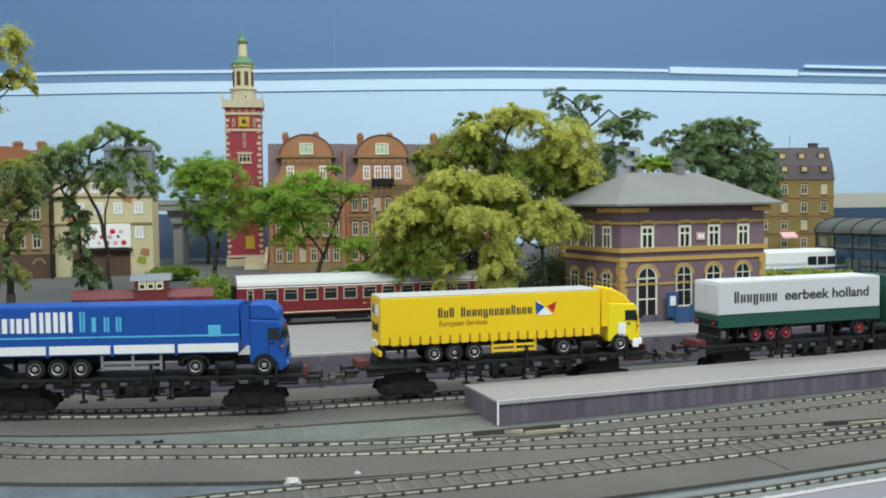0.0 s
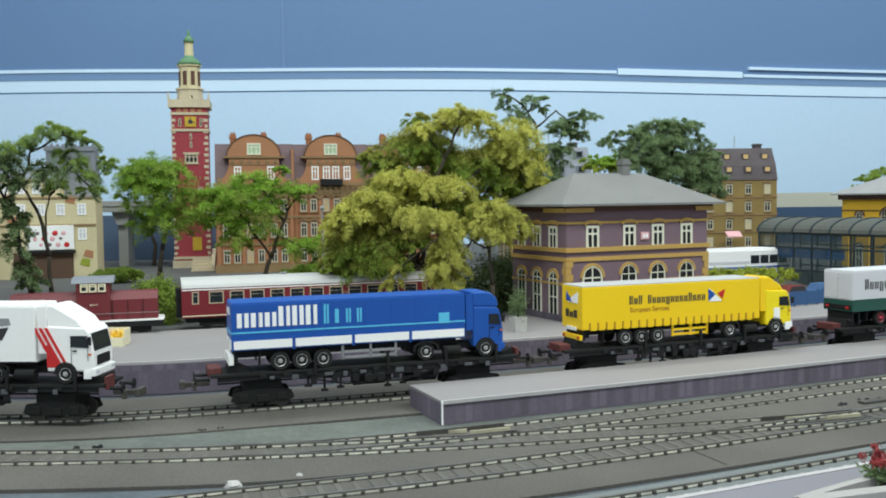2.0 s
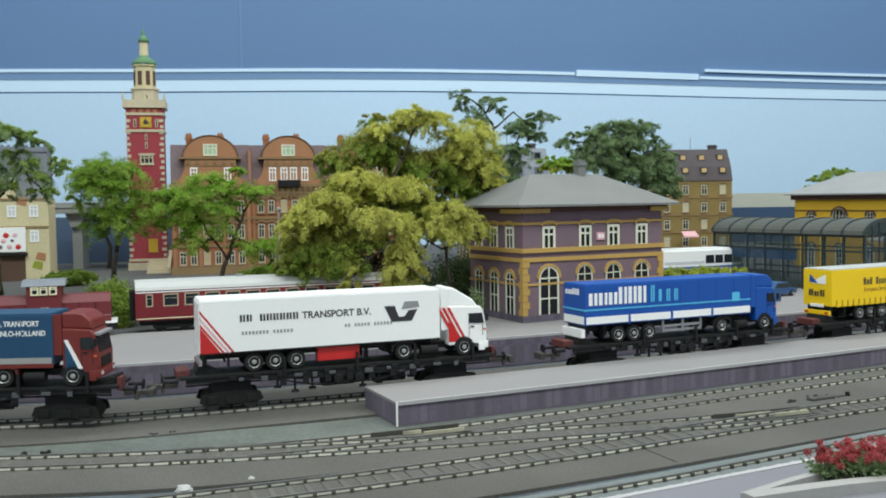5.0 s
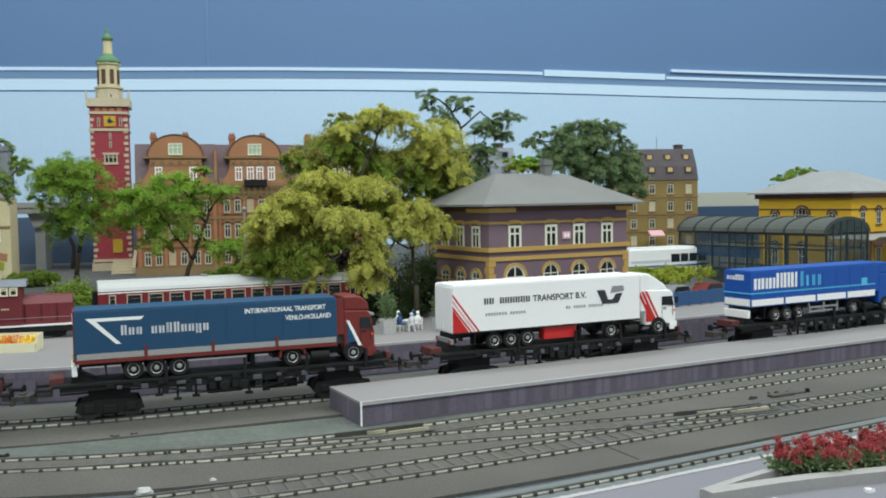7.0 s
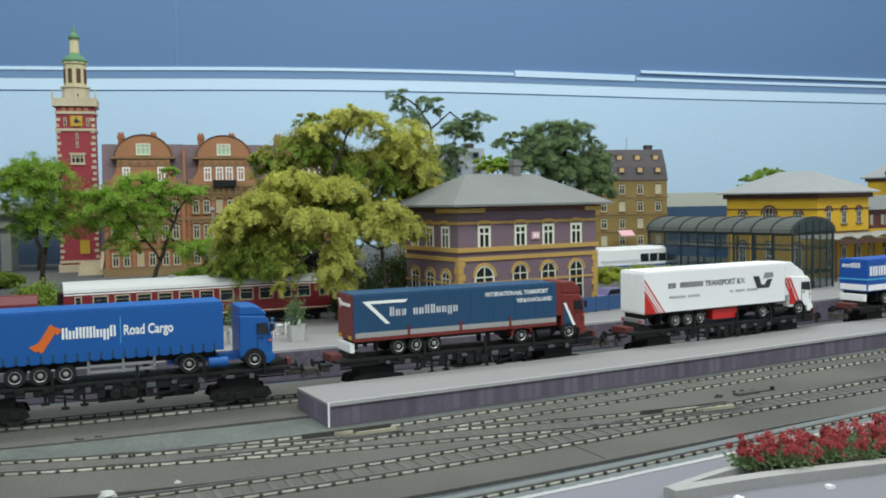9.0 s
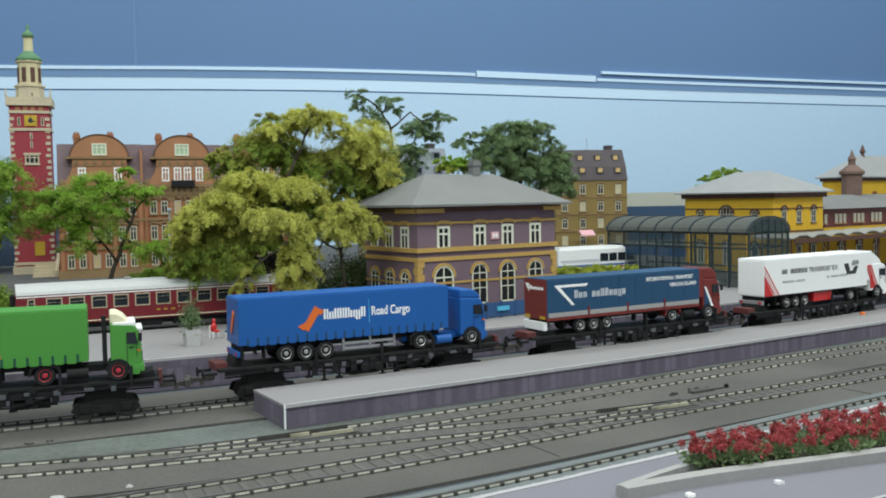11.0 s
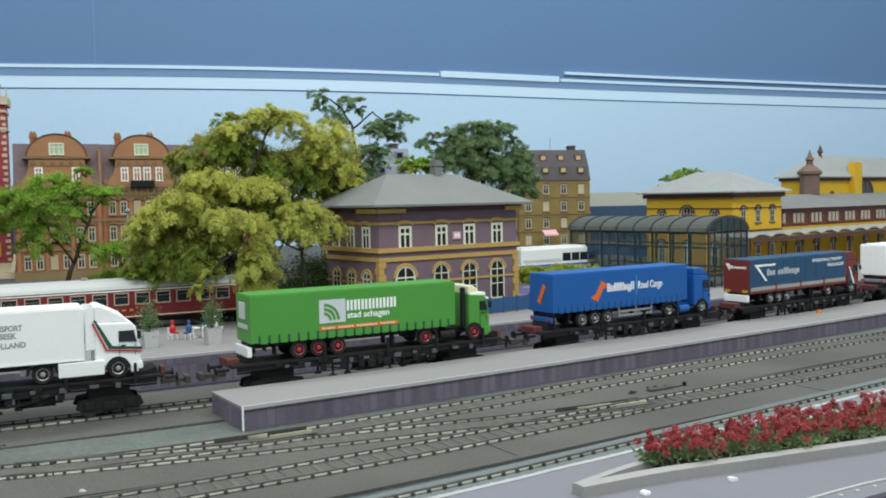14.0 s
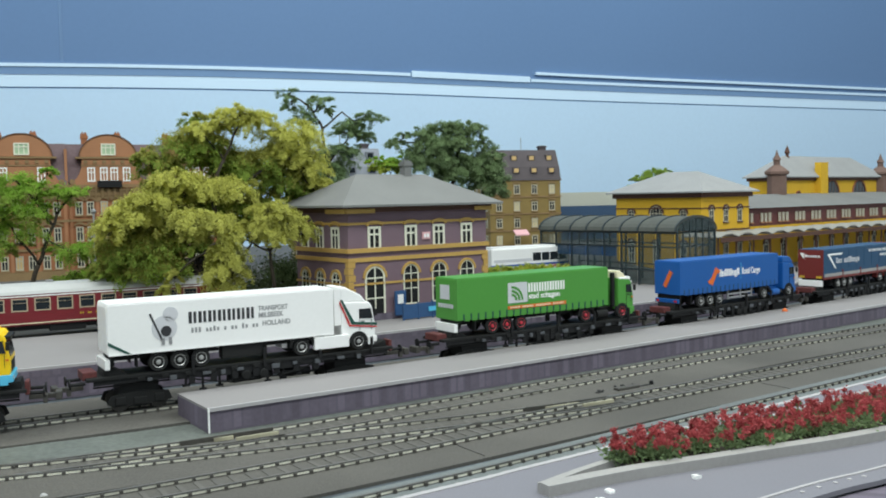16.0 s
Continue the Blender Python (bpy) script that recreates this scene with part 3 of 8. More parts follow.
def foreground():
    line = smooth_line([(-0.1, -0.275), (0.207, -0.2385), (0.256, -0.2315), (0.319, -0.223), (0.47, -0.2), (0.7, -0.167), (1.0, -0.122)])
    pv = thing("pavement", "pale lilac-grey pavement beside the front track", "pavement", kind="structure")
    part("slab", ribbon(line, -0.110, 0.0, -0.003, 0.0043), "pavement", pv, "smooth lilac-grey slab")
    part("edge", ribbon(line, -0.002, 0.0012, 0.003, 0.0048), "paving_edge", pv)
    studs = Shape()
    for i, (p, n) in enumerate(zip(smooth_line([tuple(q) for q in line[::8]], 0.009), normals(smooth_line([tuple(q) for q in line[::8]], 0.009)))):
        q = p + n * 0.009
        studs.cyl((q.x, q.y, 0.0), 0.0013, 0.0016, n=6)
    part("ballast_stones", studs, "kerb", pv, "row of pale stones along the edge")
    kerb = smooth_line([(0.246, -0.269), (0.295, -0.2695), (0.36, -0.2765), (0.46, -0.284), (0.62, -0.274), (0.85, -0.248)])
    kb = thing("planter_kerb", "raised pale stone kerb round the flower bed", "kerb")
    part("front_kerb", ribbon(kerb, -0.0035, 0.0035, 0.004, 0.0092), "kerb", kb)
    back = smooth_line([(0.246, -0.2665), (0.29, -0.254), (0.36, -0.241), (0.48, -0.224), (0.7, -0.19)])
    part("back_kerb", ribbon(back, -0.002, 0.002, 0.004, 0.0088), "kerb", kb)
    soil = Shape()
    a, b = kerb[4:], back[4:]
    a = [a[int(i * (len(a) - 1) / 30)] for i in range(31)]
    b = [b[int(i * (len(b) - 1) / 30)] for i in range(31)]
    soil.put([(p.x, p.y, 0.0075) for p in a] + [(p.x, p.y, 0.0075) for p in b], [(i, i + 1, i + 32, i + 31) for i in range(30)])
    part("soil", soil, "bark", kb, "dark soil")
    for (x, y) in ((0.272, -0.281), (0.318, -0.285), (0.262, -0.288)):
        s = Shape()
        rnd = random.Random(int(x * 1000))
        for _ in range(9):
            s.box(*(sorted((x + rnd.uniform(-.0022, .0022), x + rnd.uniform(-.0022, .0022)))), *(sorted((y + rnd.uniform(-.0018, .0018), y + rnd.uniform(-.0018, .0018)))), 0.004, 0.004 + rnd.uniform(.0008, .002))
        solid("paper_scrap", s, "white", "white crumb of plaster on the pavement", "scrap")
    low = smooth_line([(0.2, -0.340), (0.32, -0.3280), (0.362, -0.3250), (0.406, -0.3245), (0.6, -0.312)])
    edge = solid("kerb_front", ribbon(low, -0.006, 0.006, 0.003, 0.0052), "pavement", "dotted pale edge at the layout's front", "kerb", kind="structure")
    for p, n in zip(low, normals(low)):
        if 0.28 < p.x < 0.45:
            part("stud", Shape().cyl((p.x + n.x * 0.001, p.y + n.y * 0.001, 0.005), 0.0011, 0.0006, n=8), "paving_edge", edge)
    part("lip", ribbon(low, 0.0045, 0.006, 0.0051, 0.0058), "paving_edge", edge)
    solid("layout_front", ribbon(low, -0.05, -0.0062, -0.05, 0.002), "plat_side", "dark purple front board below the pavement", "fascia", kind="structure")
    rnd = random.Random(5)
    for x, y, r in ((0.026, -0.141, 0.0046), (0.058, -0.139, 0.0026), (-0.11, -0.14, 0.0028)):
        s = Shape().lathe([(r, -0.0018), (r * 0.9, -0.0006), (r * 0.55, 0.0007), (r * 0.2, 0.0011)], (0, 0), 11)
        s.v = [(x + a * rnd.uniform(0.7, 1.15), y + b * 0.6 * rnd.uniform(0.7, 1.15), c + rnd.uniform(0, 0.0007)) for a, b, c in s.v]
        solid("plaster_crumb", s, "tub", "crumb of white plaster on the baseboard", "crumb")
    for x, y, n in ((-0.045, -0.047, 6), (0.02, -0.03, 5), (0.41, -0.098, 8), (0.435, -0.093, 6)):
        for _ in range(n):
            grain = Shape().lathe([(0.0014, -0.001), (0.0012, 0.0006), (0.0003, 0.0012)], n=6)
            solid("grit", grain, "chassis", "dark loose grain of grit between the tracks", "grit", (x + rnd.uniform(-.008, .008), y + rnd.uniform(-.003, .003), 0), rnd.uniform(0, 90), group="grit by the tracks")
    pm = thing("point_motor", "dark point motor beside the turnout", "point motor", (0.43, -0.1, -0.001), 6)
    part("case", Shape().box(-0.010, 0.010, -0.0028, 0.0028, 0, 0.0030, 0.0006), "rail_dark", pm)
    part("lever", Shape().box(0.013, 0.026, -0.0012, 0.0012, 0, 0.0016).cyl((0.024, 0, 0.0), 0.0014, 0.0038), "chassis", pm)


backdrop(smooth_line([(-1.5, 1.75), (-0.764, 1.532), (-0.409, 1.443), (-0.185, 1.374), (0.088, 1.310), (0.3, 1.253), (0.455, 1.219), (0.573, 1.199), (0.763, 1.178), (0.949, 1.170),
                      (1.25, 1.167), (1.5, 1.158), (1.763, 1.142), (2.054, 1.125), (2.377, 1.105), (3.2, 1.05)], 0.003))
ground()
platforms()


# ---- lorries and their wagons ----
W = 0.0293


def wheel(parent, x, y, r, rim="rim", out=-1):
    """A tyre with its rim as a part; out is the side that the rim faces."""
    s = Shape().lathe([(r * 0.55, -0.0015), (r * 0.92, -0.0016), (r, -0.0009), (r, 0.0009), (r * 0.92, 0.0016), (r * 0.55, 0.0015)], n=18)
    s.v = [(a, c * 1.25, b) for a, b, c in s.v]
    tyre = part("wheel", s, "tyre", parent)
    tyre.matrix_basis = pose(x, y, r)
    h = Shape().lathe([(r * 0.62, 0.0), (r * 0.59, 0.0007), (r * 0.50, 0.0002), (r * 0.26, 0.0003), (r * 0.2, 0.0011), (0.0002, 0.0012)], n=16)
    h.v = [(a, out * (c + 0.0015), b) for a, b, c in h.v]
    part("rim", h, rim, tyre)
    return tyre


def cab(t, x0, x1, top, paint, style, W=W):
    """The tractor's cab: a shaped shell with windows, bumper, grille, mirror, roof spoiler."""
    d = x1 - x0
    front = [(x0, 0.0075), (x1 - 0.0008, 0.0075), (x1, 0.011), (x1, 0.0185), (x1 - 0.0022, 0.0305), (x1 - 0.0045, 0.0335), (x0, 0.0345)]
    s = Shape().prism(front, 0.0008, W - 0.0008)
    c = part("cab", s, paint, t, "cab shell with sloped windscreen")
    mod = c.modifiers.new("round", "BEVEL")
    mod.width, mod.segments = 0.0009, 2
    wx0 = x0 + d * 0.54
    part("side_window", Shape().prism([(wx0, 0.0222), (x1 - 0.0022, 0.0216), (x1 - 0.0036, 0.0284), (wx0 + 0.0002, 0.0284)], 0.0003, 0.0012), "glassdark", c)
    part("side_window", Shape().prism([(wx0, 0.0222), (x1 - 0.0022, 0.0216), (x1 - 0.0036, 0.0284), (wx0 + 0.0002, 0.0284)], W - 0.0012, W - 0.0003), "glassdark", c)
    part("windscreen", Shape().put([(x1 + 0.0002, 0.003, 0.0195), (x1 + 0.0002, W - 0.003, 0.0195), (x1 - 0.0018, W - 0.0035, 0.030), (x1 - 0.0018, 0.0035, 0.030),
                                    (x1 - 0.0012, 0.003, 0.0195), (x1 - 0.0012, W - 0.003, 0.0195), (x1 - 0.0034, W - 0.0035, 0.030), (x1 - 0.0034, 0.0035, 0.030)],
                                   [(0, 1, 2, 3), (4, 7, 6, 5), (0, 4, 5, 1), (2, 6, 7, 3), (0, 3, 7, 4), (1, 5, 6, 2)]), "glassdark", c)
    part("bumper", Shape().box(x1 - 0.006, x1 + 0.0012, 0.0006, W - 0.0006, 0.0045, 0.0092, 0.0007), style.get("bumper", paint), c)
    part("grille", Shape().box(x1 - 0.001, x1 + 0.0005, 0.006, W - 0.006, 0.0105, 0.0165, 0.0003), "chassis", c)
    part("mirror", Shape().box(x1 - 0.002, x1 + 0.0002, -0.0022, -0.0008, 0.0235, 0.0285, 0.0004), "black", c)
    part("door_line", Shape().box(wx0 - 0.0003, wx0, 0.0006, 0.0012, 0.010, 0.021).box(x1 - 0.0032, x1 - 0.0029, 0.0006, 0.0012, 0.0135, 0.021), "chassis", c)
    part("window_rubber", Shape().box(wx0 - 0.0004, x1 - 0.0030, 0.0004, 0.0009, 0.0284, 0.0288).box(wx0 - 0.0004, wx0, 0.0004, 0.0009, 0.0218, 0.0288), "black", c)
    part("indicator", Shape().box(x1 - 0.0026, x1 - 0.0008, 0.0003, 0.0010, 0.0172, 0.0182), "orange", c)
    part("headlight", Shape().box(x1 - 0.0004, x1 + 0.0014, 0.002, 0.006, 0.0062, 0.0082, 0.0003), "greyw", c)
    part("headlight", Shape().box(x1 - 0.0004, x1 + 0.0014, W - 0.006, W - 0.002, 0.0062, 0.0082, 0.0003), "greyw", c)
    part("door_handle", Shape().box(wx0 + 0.001, wx0 + 0.0035, 0.0001, 0.001, 0.0195, 0.0202), "black", c)
    part("step", Shape().box(x1 - 0.006, x1 - 0.0015, 0.0004, 0.0018, 0.003, 0.0075, 0.0003), style.get("bumper", paint), c)
    if style.get("spoiler", True):
        if style.get("tall"):
            prof = [(x0, 0.0343), (x1 - 0.0032, 0.0335), (x1 - 0.0040, top - 0.0048), (x1 - 0.0085, top - 0.0008), (x1 - 0.012, top), (x0, top)]
        else:
            prof = [(x0, 0.0343), (x1 - 0.006, 0.0335), (x1 - 0.010, 0.0385), (x0 + 0.004, top), (x0, top)]
        sp = Shape().prism(prof, 0.0014 if style.get("tall") else 0.0022, W - (0.0014 if style.get("tall") else 0.0022))
        o = part("roof_spoiler", sp, style.get("spoiler_paint", paint), c)
        m2 = o.modifiers.new("round", "BEVEL")
        m2.width, m2.segments = 0.0012, 3
    if style.get("fairing", False):
        for y in (0.0010, W - 0.0022):
            part("side_fairing", Shape().box(x0 - 0.0050, x0, y, y + 0.0012, 0.0185, top - 0.001), style.get("spoiler_paint", paint), c)
    if style.get("visor"):
        part("sun_visor", Shape().box(x1 - 0.0032, x1 + 0.0008, 0.003, W - 0.003, 0.0295, 0.0312, 0.0003), style["visor"], c)
    return c


def lorry(label, L, rear, kind, paint, roof, cabpaint, rim, axles, drive, steer, style, top=0.0450, low=0.0135, group="lorries on the train"):
    t = thing("model_lorry", label, "model lorry", (0, 0, 0), 0, group)
    RIDES.append((t, rear, steer + 0.012, DECK))
    box = Shape().box(0, L, 0, W, low, top - 0.0008, 0.0004)
    tr = part("trailer_body", box, paint, t)
    part("trailer_roof", Shape().box(0.0004, L - 0.0004, 0.0004, W - 0.0004, top - 0.0010, top + 0.0001, 0.0004), roof, tr)
    part("chassis_frame", Shape().box(0.004, L - 0.004, 0.008, W - 0.008, 0.0085, low).box(0.002, 0.004, 0.003, W - 0.003, 0.006, low), "chassis", t)
    if kind == "curtain":
        n = 22
        for i in range(n):
            x = 0.006 + (L - 0.012) * i / (n - 1)
            part("strap", Shape().box(x - 0.0007, x + 0.0007, -0.0002, 0.0003, low + 0.0002, low + 0.0048), style.get("tabs", paint), tr)
        hem = [(0.004, low + 0.0003)]
        for i in range(n - 1):
            x, w = 0.006 + (L - 0.012) * i / (n - 1), (L - 0.012) / (n - 1)
            hem += [(x + 0.0006, low - 0.0001), (x + 0.0014, low - 0.0008), (x + w - 0.0014, low - 0.0008), (x + w - 0.0006, low - 0.0001)]
        part("curtain_hem", Shape().prism(hem + [(L - 0.004, low + 0.0003)], 0.0001, 0.0008), paint, tr)
    if kind == "tilt":
        k = 4
        for i in range(k):
            part("side_board", Shape().box(0.0012 + i * L / k, (i + 1) * L / k - 0.0008, -0.0004, 0.0004, low + 0.001, low + 0.001 + style.get("bh", 0.0052)), style["board"], tr, "pale drop side")
        for i in range(1, k):
            part("stanchion", Shape().box(i * L / k - 0.0006, i * L / k + 0.001, -0.0007, 0.0004, low - 0.0006, low + 0.0075), paint if paint != "blue_v" else "red_d", tr)
        s = Shape().box(-0.0004, 0.0004, 0.001, W - 0.001, low + 0.001, low + 0.0066)
        part("tail_board", s, style.get("tail", style["board"]), tr)
        for i in range(1, 9):
            part("cover_hoop", Shape().box(i * L / 9 - 0.0002, i * L / 9 + 0.0002, -0.0002, 0.0003, low + 0.008, top - 0.002), paint, tr)
    if kind == "box":
        part("rear_door", Shape().box(-0.0005, 0.0003, 0.001, W / 2 - 0.0003, low + 0.001, top - 0.002, 0.0002), paint, tr)
        part("rear_door", Shape().box(-0.0005, 0.0003, W / 2 + 0.0003, W - 0.001, low + 0.001, top - 0.002, 0.0002), paint, tr)
        part("side_rail", Shape().box(0, L, -0.0003, 0.0005, low - 0.0004, low + 0.0006), style.get("rail", "chassis"), tr)
    deep = 0.0025 if style.get("rear") == "white" else 0.0
    part("rear_bumper", Shape().box(-0.001 - deep * 0.4, 0.0012, 0.0015, W - 0.0015, low - 0.0075 - deep * 0.6, low - 0.0038 + deep * 0.5, 0.0005), style.get("rear", "steel"), t)
    for y in (0.001, W - 0.008):
        part("mud_flap", Shape().box(0.017, 0.0178, y, y + 0.007, 0.004, low), "black", t)
        part("tail_lamp", Shape().box(-0.0013, -0.0007, y + 0.002, y + 0.005, low - 0.0066, low - 0.0048), "red", t)
    r = 0.0061
    for x in axles:
        wheel(t, x, 0.0032, r, rim, -1)
        wheel(t, x, W - 0.0032, r, rim, 1)
    g = Shape()
    lo = axles[-1] + 0.012
    if style.get("guard"):
        for z in (0.0050, 0.0085):
            g.box(lo, drive - 0.020, 0.0012, 0.0020, z, z + 0.0016)
        for x in (lo, (lo + drive - 0.02) / 2, drive - 0.0215):
            g.box(x, x + 0.0015, 0.0012, 0.0022, 0.0045, low)
        part("side_guard", g, style["guard"], t)
    if style.get("locker"):
        part("locker", Shape().box(lo + 0.002, lo + 0.030, 0.0016, 0.010, 0.0035, low - 0.0006, 0.0006), style["locker"], t, "side locker")
    for y in (0.006, W - 0.009):
        part("landing_leg", Shape().box(drive - 0.026, drive - 0.0235, y, y + 0.003, 0.0015, low), "chassis", t)
    part("tractor_frame", Shape().box(drive - 0.012, steer + 0.006, 0.008, W - 0.008, 0.0055, 0.0095).cyl((drive + 0.012, 0.0025, 0.0058), 0.0033, 0.012, "x", 12), "chassis" if not style.get("tank") else style["tank"], t)
    part("mudguard", Shape().prism([(drive - 0.009, 0.006), (drive - 0.0085, 0.0105), (drive - 0.004, 0.0132), (drive + 0.004, 0.0132), (drive + 0.0085, 0.0105), (drive + 0.009, 0.006), (drive + 0.0078, 0.006), (drive + 0.0068, 0.0100), (drive, 0.0125), (drive - 0.0068, 0.0100), (drive - 0.0078, 0.006)], 0.0006, 0.0065), style.get("guardpaint", "chassis"), t)
    if style.get("tank") == "white":
        part("side_skirt", Shape().box(drive + 0.0105, steer - 0.0085, 0.0006, 0.003, 0.0040, 0.0105, 0.0005), "white", t)
    wheel(t, drive, 0.0034, r, rim, -1)
    wheel(t, drive, W - 0.0034, r, rim, 1)
    wheel(t, steer, 0.0022, r, rim, -1)
    wheel(t, steer, W - 0.0026, r, rim, 1)
    cb = cab(t, L + style.get("gap", 0.0065), steer + style.get("nose", 0.0150), style.get("high", top), cabpaint, style)
    arch = Shape().prism([(steer + 0.0072 * math.cos(a), 0.006 + 0.0072 * math.sin(a)) for a in [math.pi * i / 12 for i in range(13)]], 0.0003, 0.0010)
    part("wheel_arch", arch, "black", cb)
    return t, tr, cb


def stripe(parent, pts, material, y0=-0.0003, y1=0.0003, name="stripe"):
    return part(name, Shape().prism(pts, y0, y1), material, parent)


def lorries():
    # green and white
    t, b, c = lorry("white-boxed lorry with dark green lower body on a flat wagon", 0.146, 0.342, "box", "greyw", "greyw", "green_d", "rim_red",
                    (0.033, 0.0465, 0.060), 0.128, 0.1655, dict(rear="black", rail="green_d", gap=0.008), top=0.0455, low=0.0215)
    part("lower_side", Shape().box(0.0, 0.146, -0.0003, W + 0.0003, 0.0125, 0.0214), "green_d", b, "dark green lower body")
    part("rear_legs", Shape().box(0.002, 0.0035, 0.002, 0.0035, 0.002, 0.0125).box(0.009, 0.0105, 0.002, 0.0035, 0.002, 0.0125).box(0.002, 0.0035, W - 0.0035, W - 0.002, 0.002, 0.0125), "black", t)
    bars("txxpxxx", 0.0135, 0.0300, 0.0082, 0.0055, "ink", b, label="dark printed name on the side")
    lettering("eerbeek holland", 0.0102, "ink", b, 0.0575, -0.0001, 0.0305, "dark town lettering", 1.18)
    bars("txxpxxx", -0.025, 0.037, 0.0032, 0.0030, "ink", b, y=-0.0003, axis="x", label="small dark name on the rear")
    # yellow
    t, b, c = lorry("bright yellow curtain-sided lorry with pale roof on a flat wagon", 0.154, 0.0944, "curtain", "yellow", "roofw", "yellow_cab", "rim",
                    (0.036, 0.0497, 0.0635), 0.1275, 0.1695, dict(rear="yellow", guard="yellow", tabs="brown_ink", fairing=True, spoiler_paint="yellow", bumper="white", nose=0.0155), top=0.0445, low=0.0135)
    bars("txt txxxpxxxxtxxx", 0.0385, 0.0298, 0.0062, 0.0039, "ink", b, label="dark printed company name")
    lettering("European Services", 0.0050, "brown_ink", b, 0.039, -0.0001, 0.0242, "small brown lettering", 0.9)
    stripe(b, [(0.1075, 0.0285), (0.119, 0.0285), (0.1135, 0.0335), (0.1075, 0.0385)], "white", name="flag")
    stripe(b, [(0.1070, 0.0290), (0.1130, 0.0340), (0.1065, 0.0380)], "blue", -0.0005, 0.0003, "flag")
    stripe(b, [(0.1195, 0.0300), (0.1215, 0.0372), (0.1150, 0.0345)], "red", -0.0005, 0.0003, "flag")
    part("rear_flag", Shape().prism([(0.006, 0.032), (0.020, 0.032), (0.013, 0.037), (0.006, 0.040)], -0.0004, 0.0003, "x"), "white", b)
    part("rear_flag", Shape().prism([(0.014, 0.0325), (0.0225, 0.033), (0.022, 0.0395)], -0.0006, 0.0003, "x"), "blue", b)
    bars("txt", -0.023, 0.0215, 0.0055, 0.0058, "ink", b, y=-0.0006, axis="x", label="dark printed letters on the rear")
    part("number_plate", Shape().box(-0.0012, 0.0, 0.008, 0.021, 0.0125, 0.0150), "white", b)
    part("door_panel", Shape().box(0.168, 0.1735, 0.0003, 0.0010, 0.011, 0.0205), "white", c, "white door panel with dark print")
    # blue with white boards
    t, b, c = lorry("deep blue lorry with white drop sides on a flat wagon", 0.1537, -0.1472, "tilt", "blue", "blue", "blue", "rim",
                    (0.030, 0.0437, 0.0575), 0.1265, 0.1684, dict(board="white", rear="white", guard="steel", fairing=True, tall=True, gap=0.006, nose=0.0130), top=0.0440, low=0.0140)
    bars("xxxttt", 0.0035, 0.0285, 0.0125, 0.0086, "white", b, label="bold white printed name", stroke=0.84)
    bars("tixx", 0.0580, 0.0285, 0.0125, 0.0072, "cyan", b, label="light blue printed name", stroke=0.45)
    part("stripe", Shape().box(0.0, 0.1537, -0.0002, 0.0003, 0.0248, 0.0258), "cyan", b)
    part("emblem", Shape().box(0.135, 0.1425, -0.0004, 0.0003, 0.0245, 0.0315, 0.0002), "cyan", b, "pale blue emblem")
    bars("xxxttt", -0.026, 0.036, 0.0046, 0.0032, "white", b, y=-0.0003, axis="x")
    part("rear_stripe", Shape().box(-0.0005, 0.0003, 0.0, W, 0.0248, 0.0258), "cyan", b)
    # white with red wedge
    t, b, c = lorry("white box lorry with red diagonal stripes on a flat wagon", 0.158, -0.418, "box", "white", "white", "white", "rim",
                    (0.033, 0.0465, 0.060), 0.1326, 0.1758, dict(locker="red", bumper="white", fairing=True, nose=0.0170), top=0.0470, low=0.0130)
    stripe(b, [(0.0, 0.0131), (0.0125, 0.0131), (0.0, 0.030)], "red")
    for i in range(3):
        o = 0.0138 + i * 0.0030
        stripe(b, [(o, 0.0131), (o + 0.0014, 0.0131), (0.0, 0.0322 + i * 0.0042), (0.0, 0.0304 + i * 0.0042)], ("red", "pink", "red")[i])
    bars("tt tttttt", 0.0245, 0.0322, 0.0043, 0.0042, "ink", b, label="dark printed name", stroke=0.78)
    lettering("TRANSPORT B.V.", 0.0062, "ink", b, 0.064, -0.0001, 0.0322, "dark lettering", 0.98)
    bars("xxxxxxxx xxxxxx", 0.0255, 0.0240, 0.0028, 0.0022, "steel", b, label="small grey print")
    bars("ix xxxxx xxxxxx", 0.092, 0.0250, 0.0028, 0.0022, "steel", b, label="small grey print")
    stripe(b, [(0.119, 0.037), (0.126, 0.037), (0.129, 0.0295), (0.133, 0.0295), (0.136, 0.0335), (0.142, 0.0340), (0.138, 0.0265), (0.124, 0.0265)], "ink", name="emblem")
    stripe(b, [(0.131, 0.0345), (0.1435, 0.0355), (0.1425, 0.0395), (0.133, 0.0395)], "steel", name="emblem")
    for i in range(3):
        o = 0.168 + 0.0035 * i
        stripe(c, [(o, 0.0125), (o + 0.0018, 0.0125), (o - 0.0015 - 0.008, 0.0335), (o - 0.0035 - 0.008, 0.0335)], "red", 0.0004, 0.0012)
    stripe(c, [(0.1647, 0.010), (0.1735, 0.010), (0.1655, 0.0235), (0.1647, 0.0235)], "red", 0.0005, 0.0012)
    # dark blue and oxblood
    t, b, c = lorry("dark blue tilt lorry with oxblood cab on a flat wagon", 0.1606, -0.6615, "tilt", "blue_v", "blue_v", "red_d", "rim",
                    (0.033, 0.0465, 0.060), 0.131, 0.1715, dict(board="kerb", bh=0.0034, tail="red_d", rear="white", bumper="red_d", fairing=True, tall=True, gap=0.005, visor="steel", guardpaint="red_d"), top=0.0435, low=0.0130)
    part("rear_wall", Shape().box(-0.0006, 0.0003, 0.0004, W - 0.0004, 0.0125, 0.0430), "red_d", b, "oxblood rear wall")
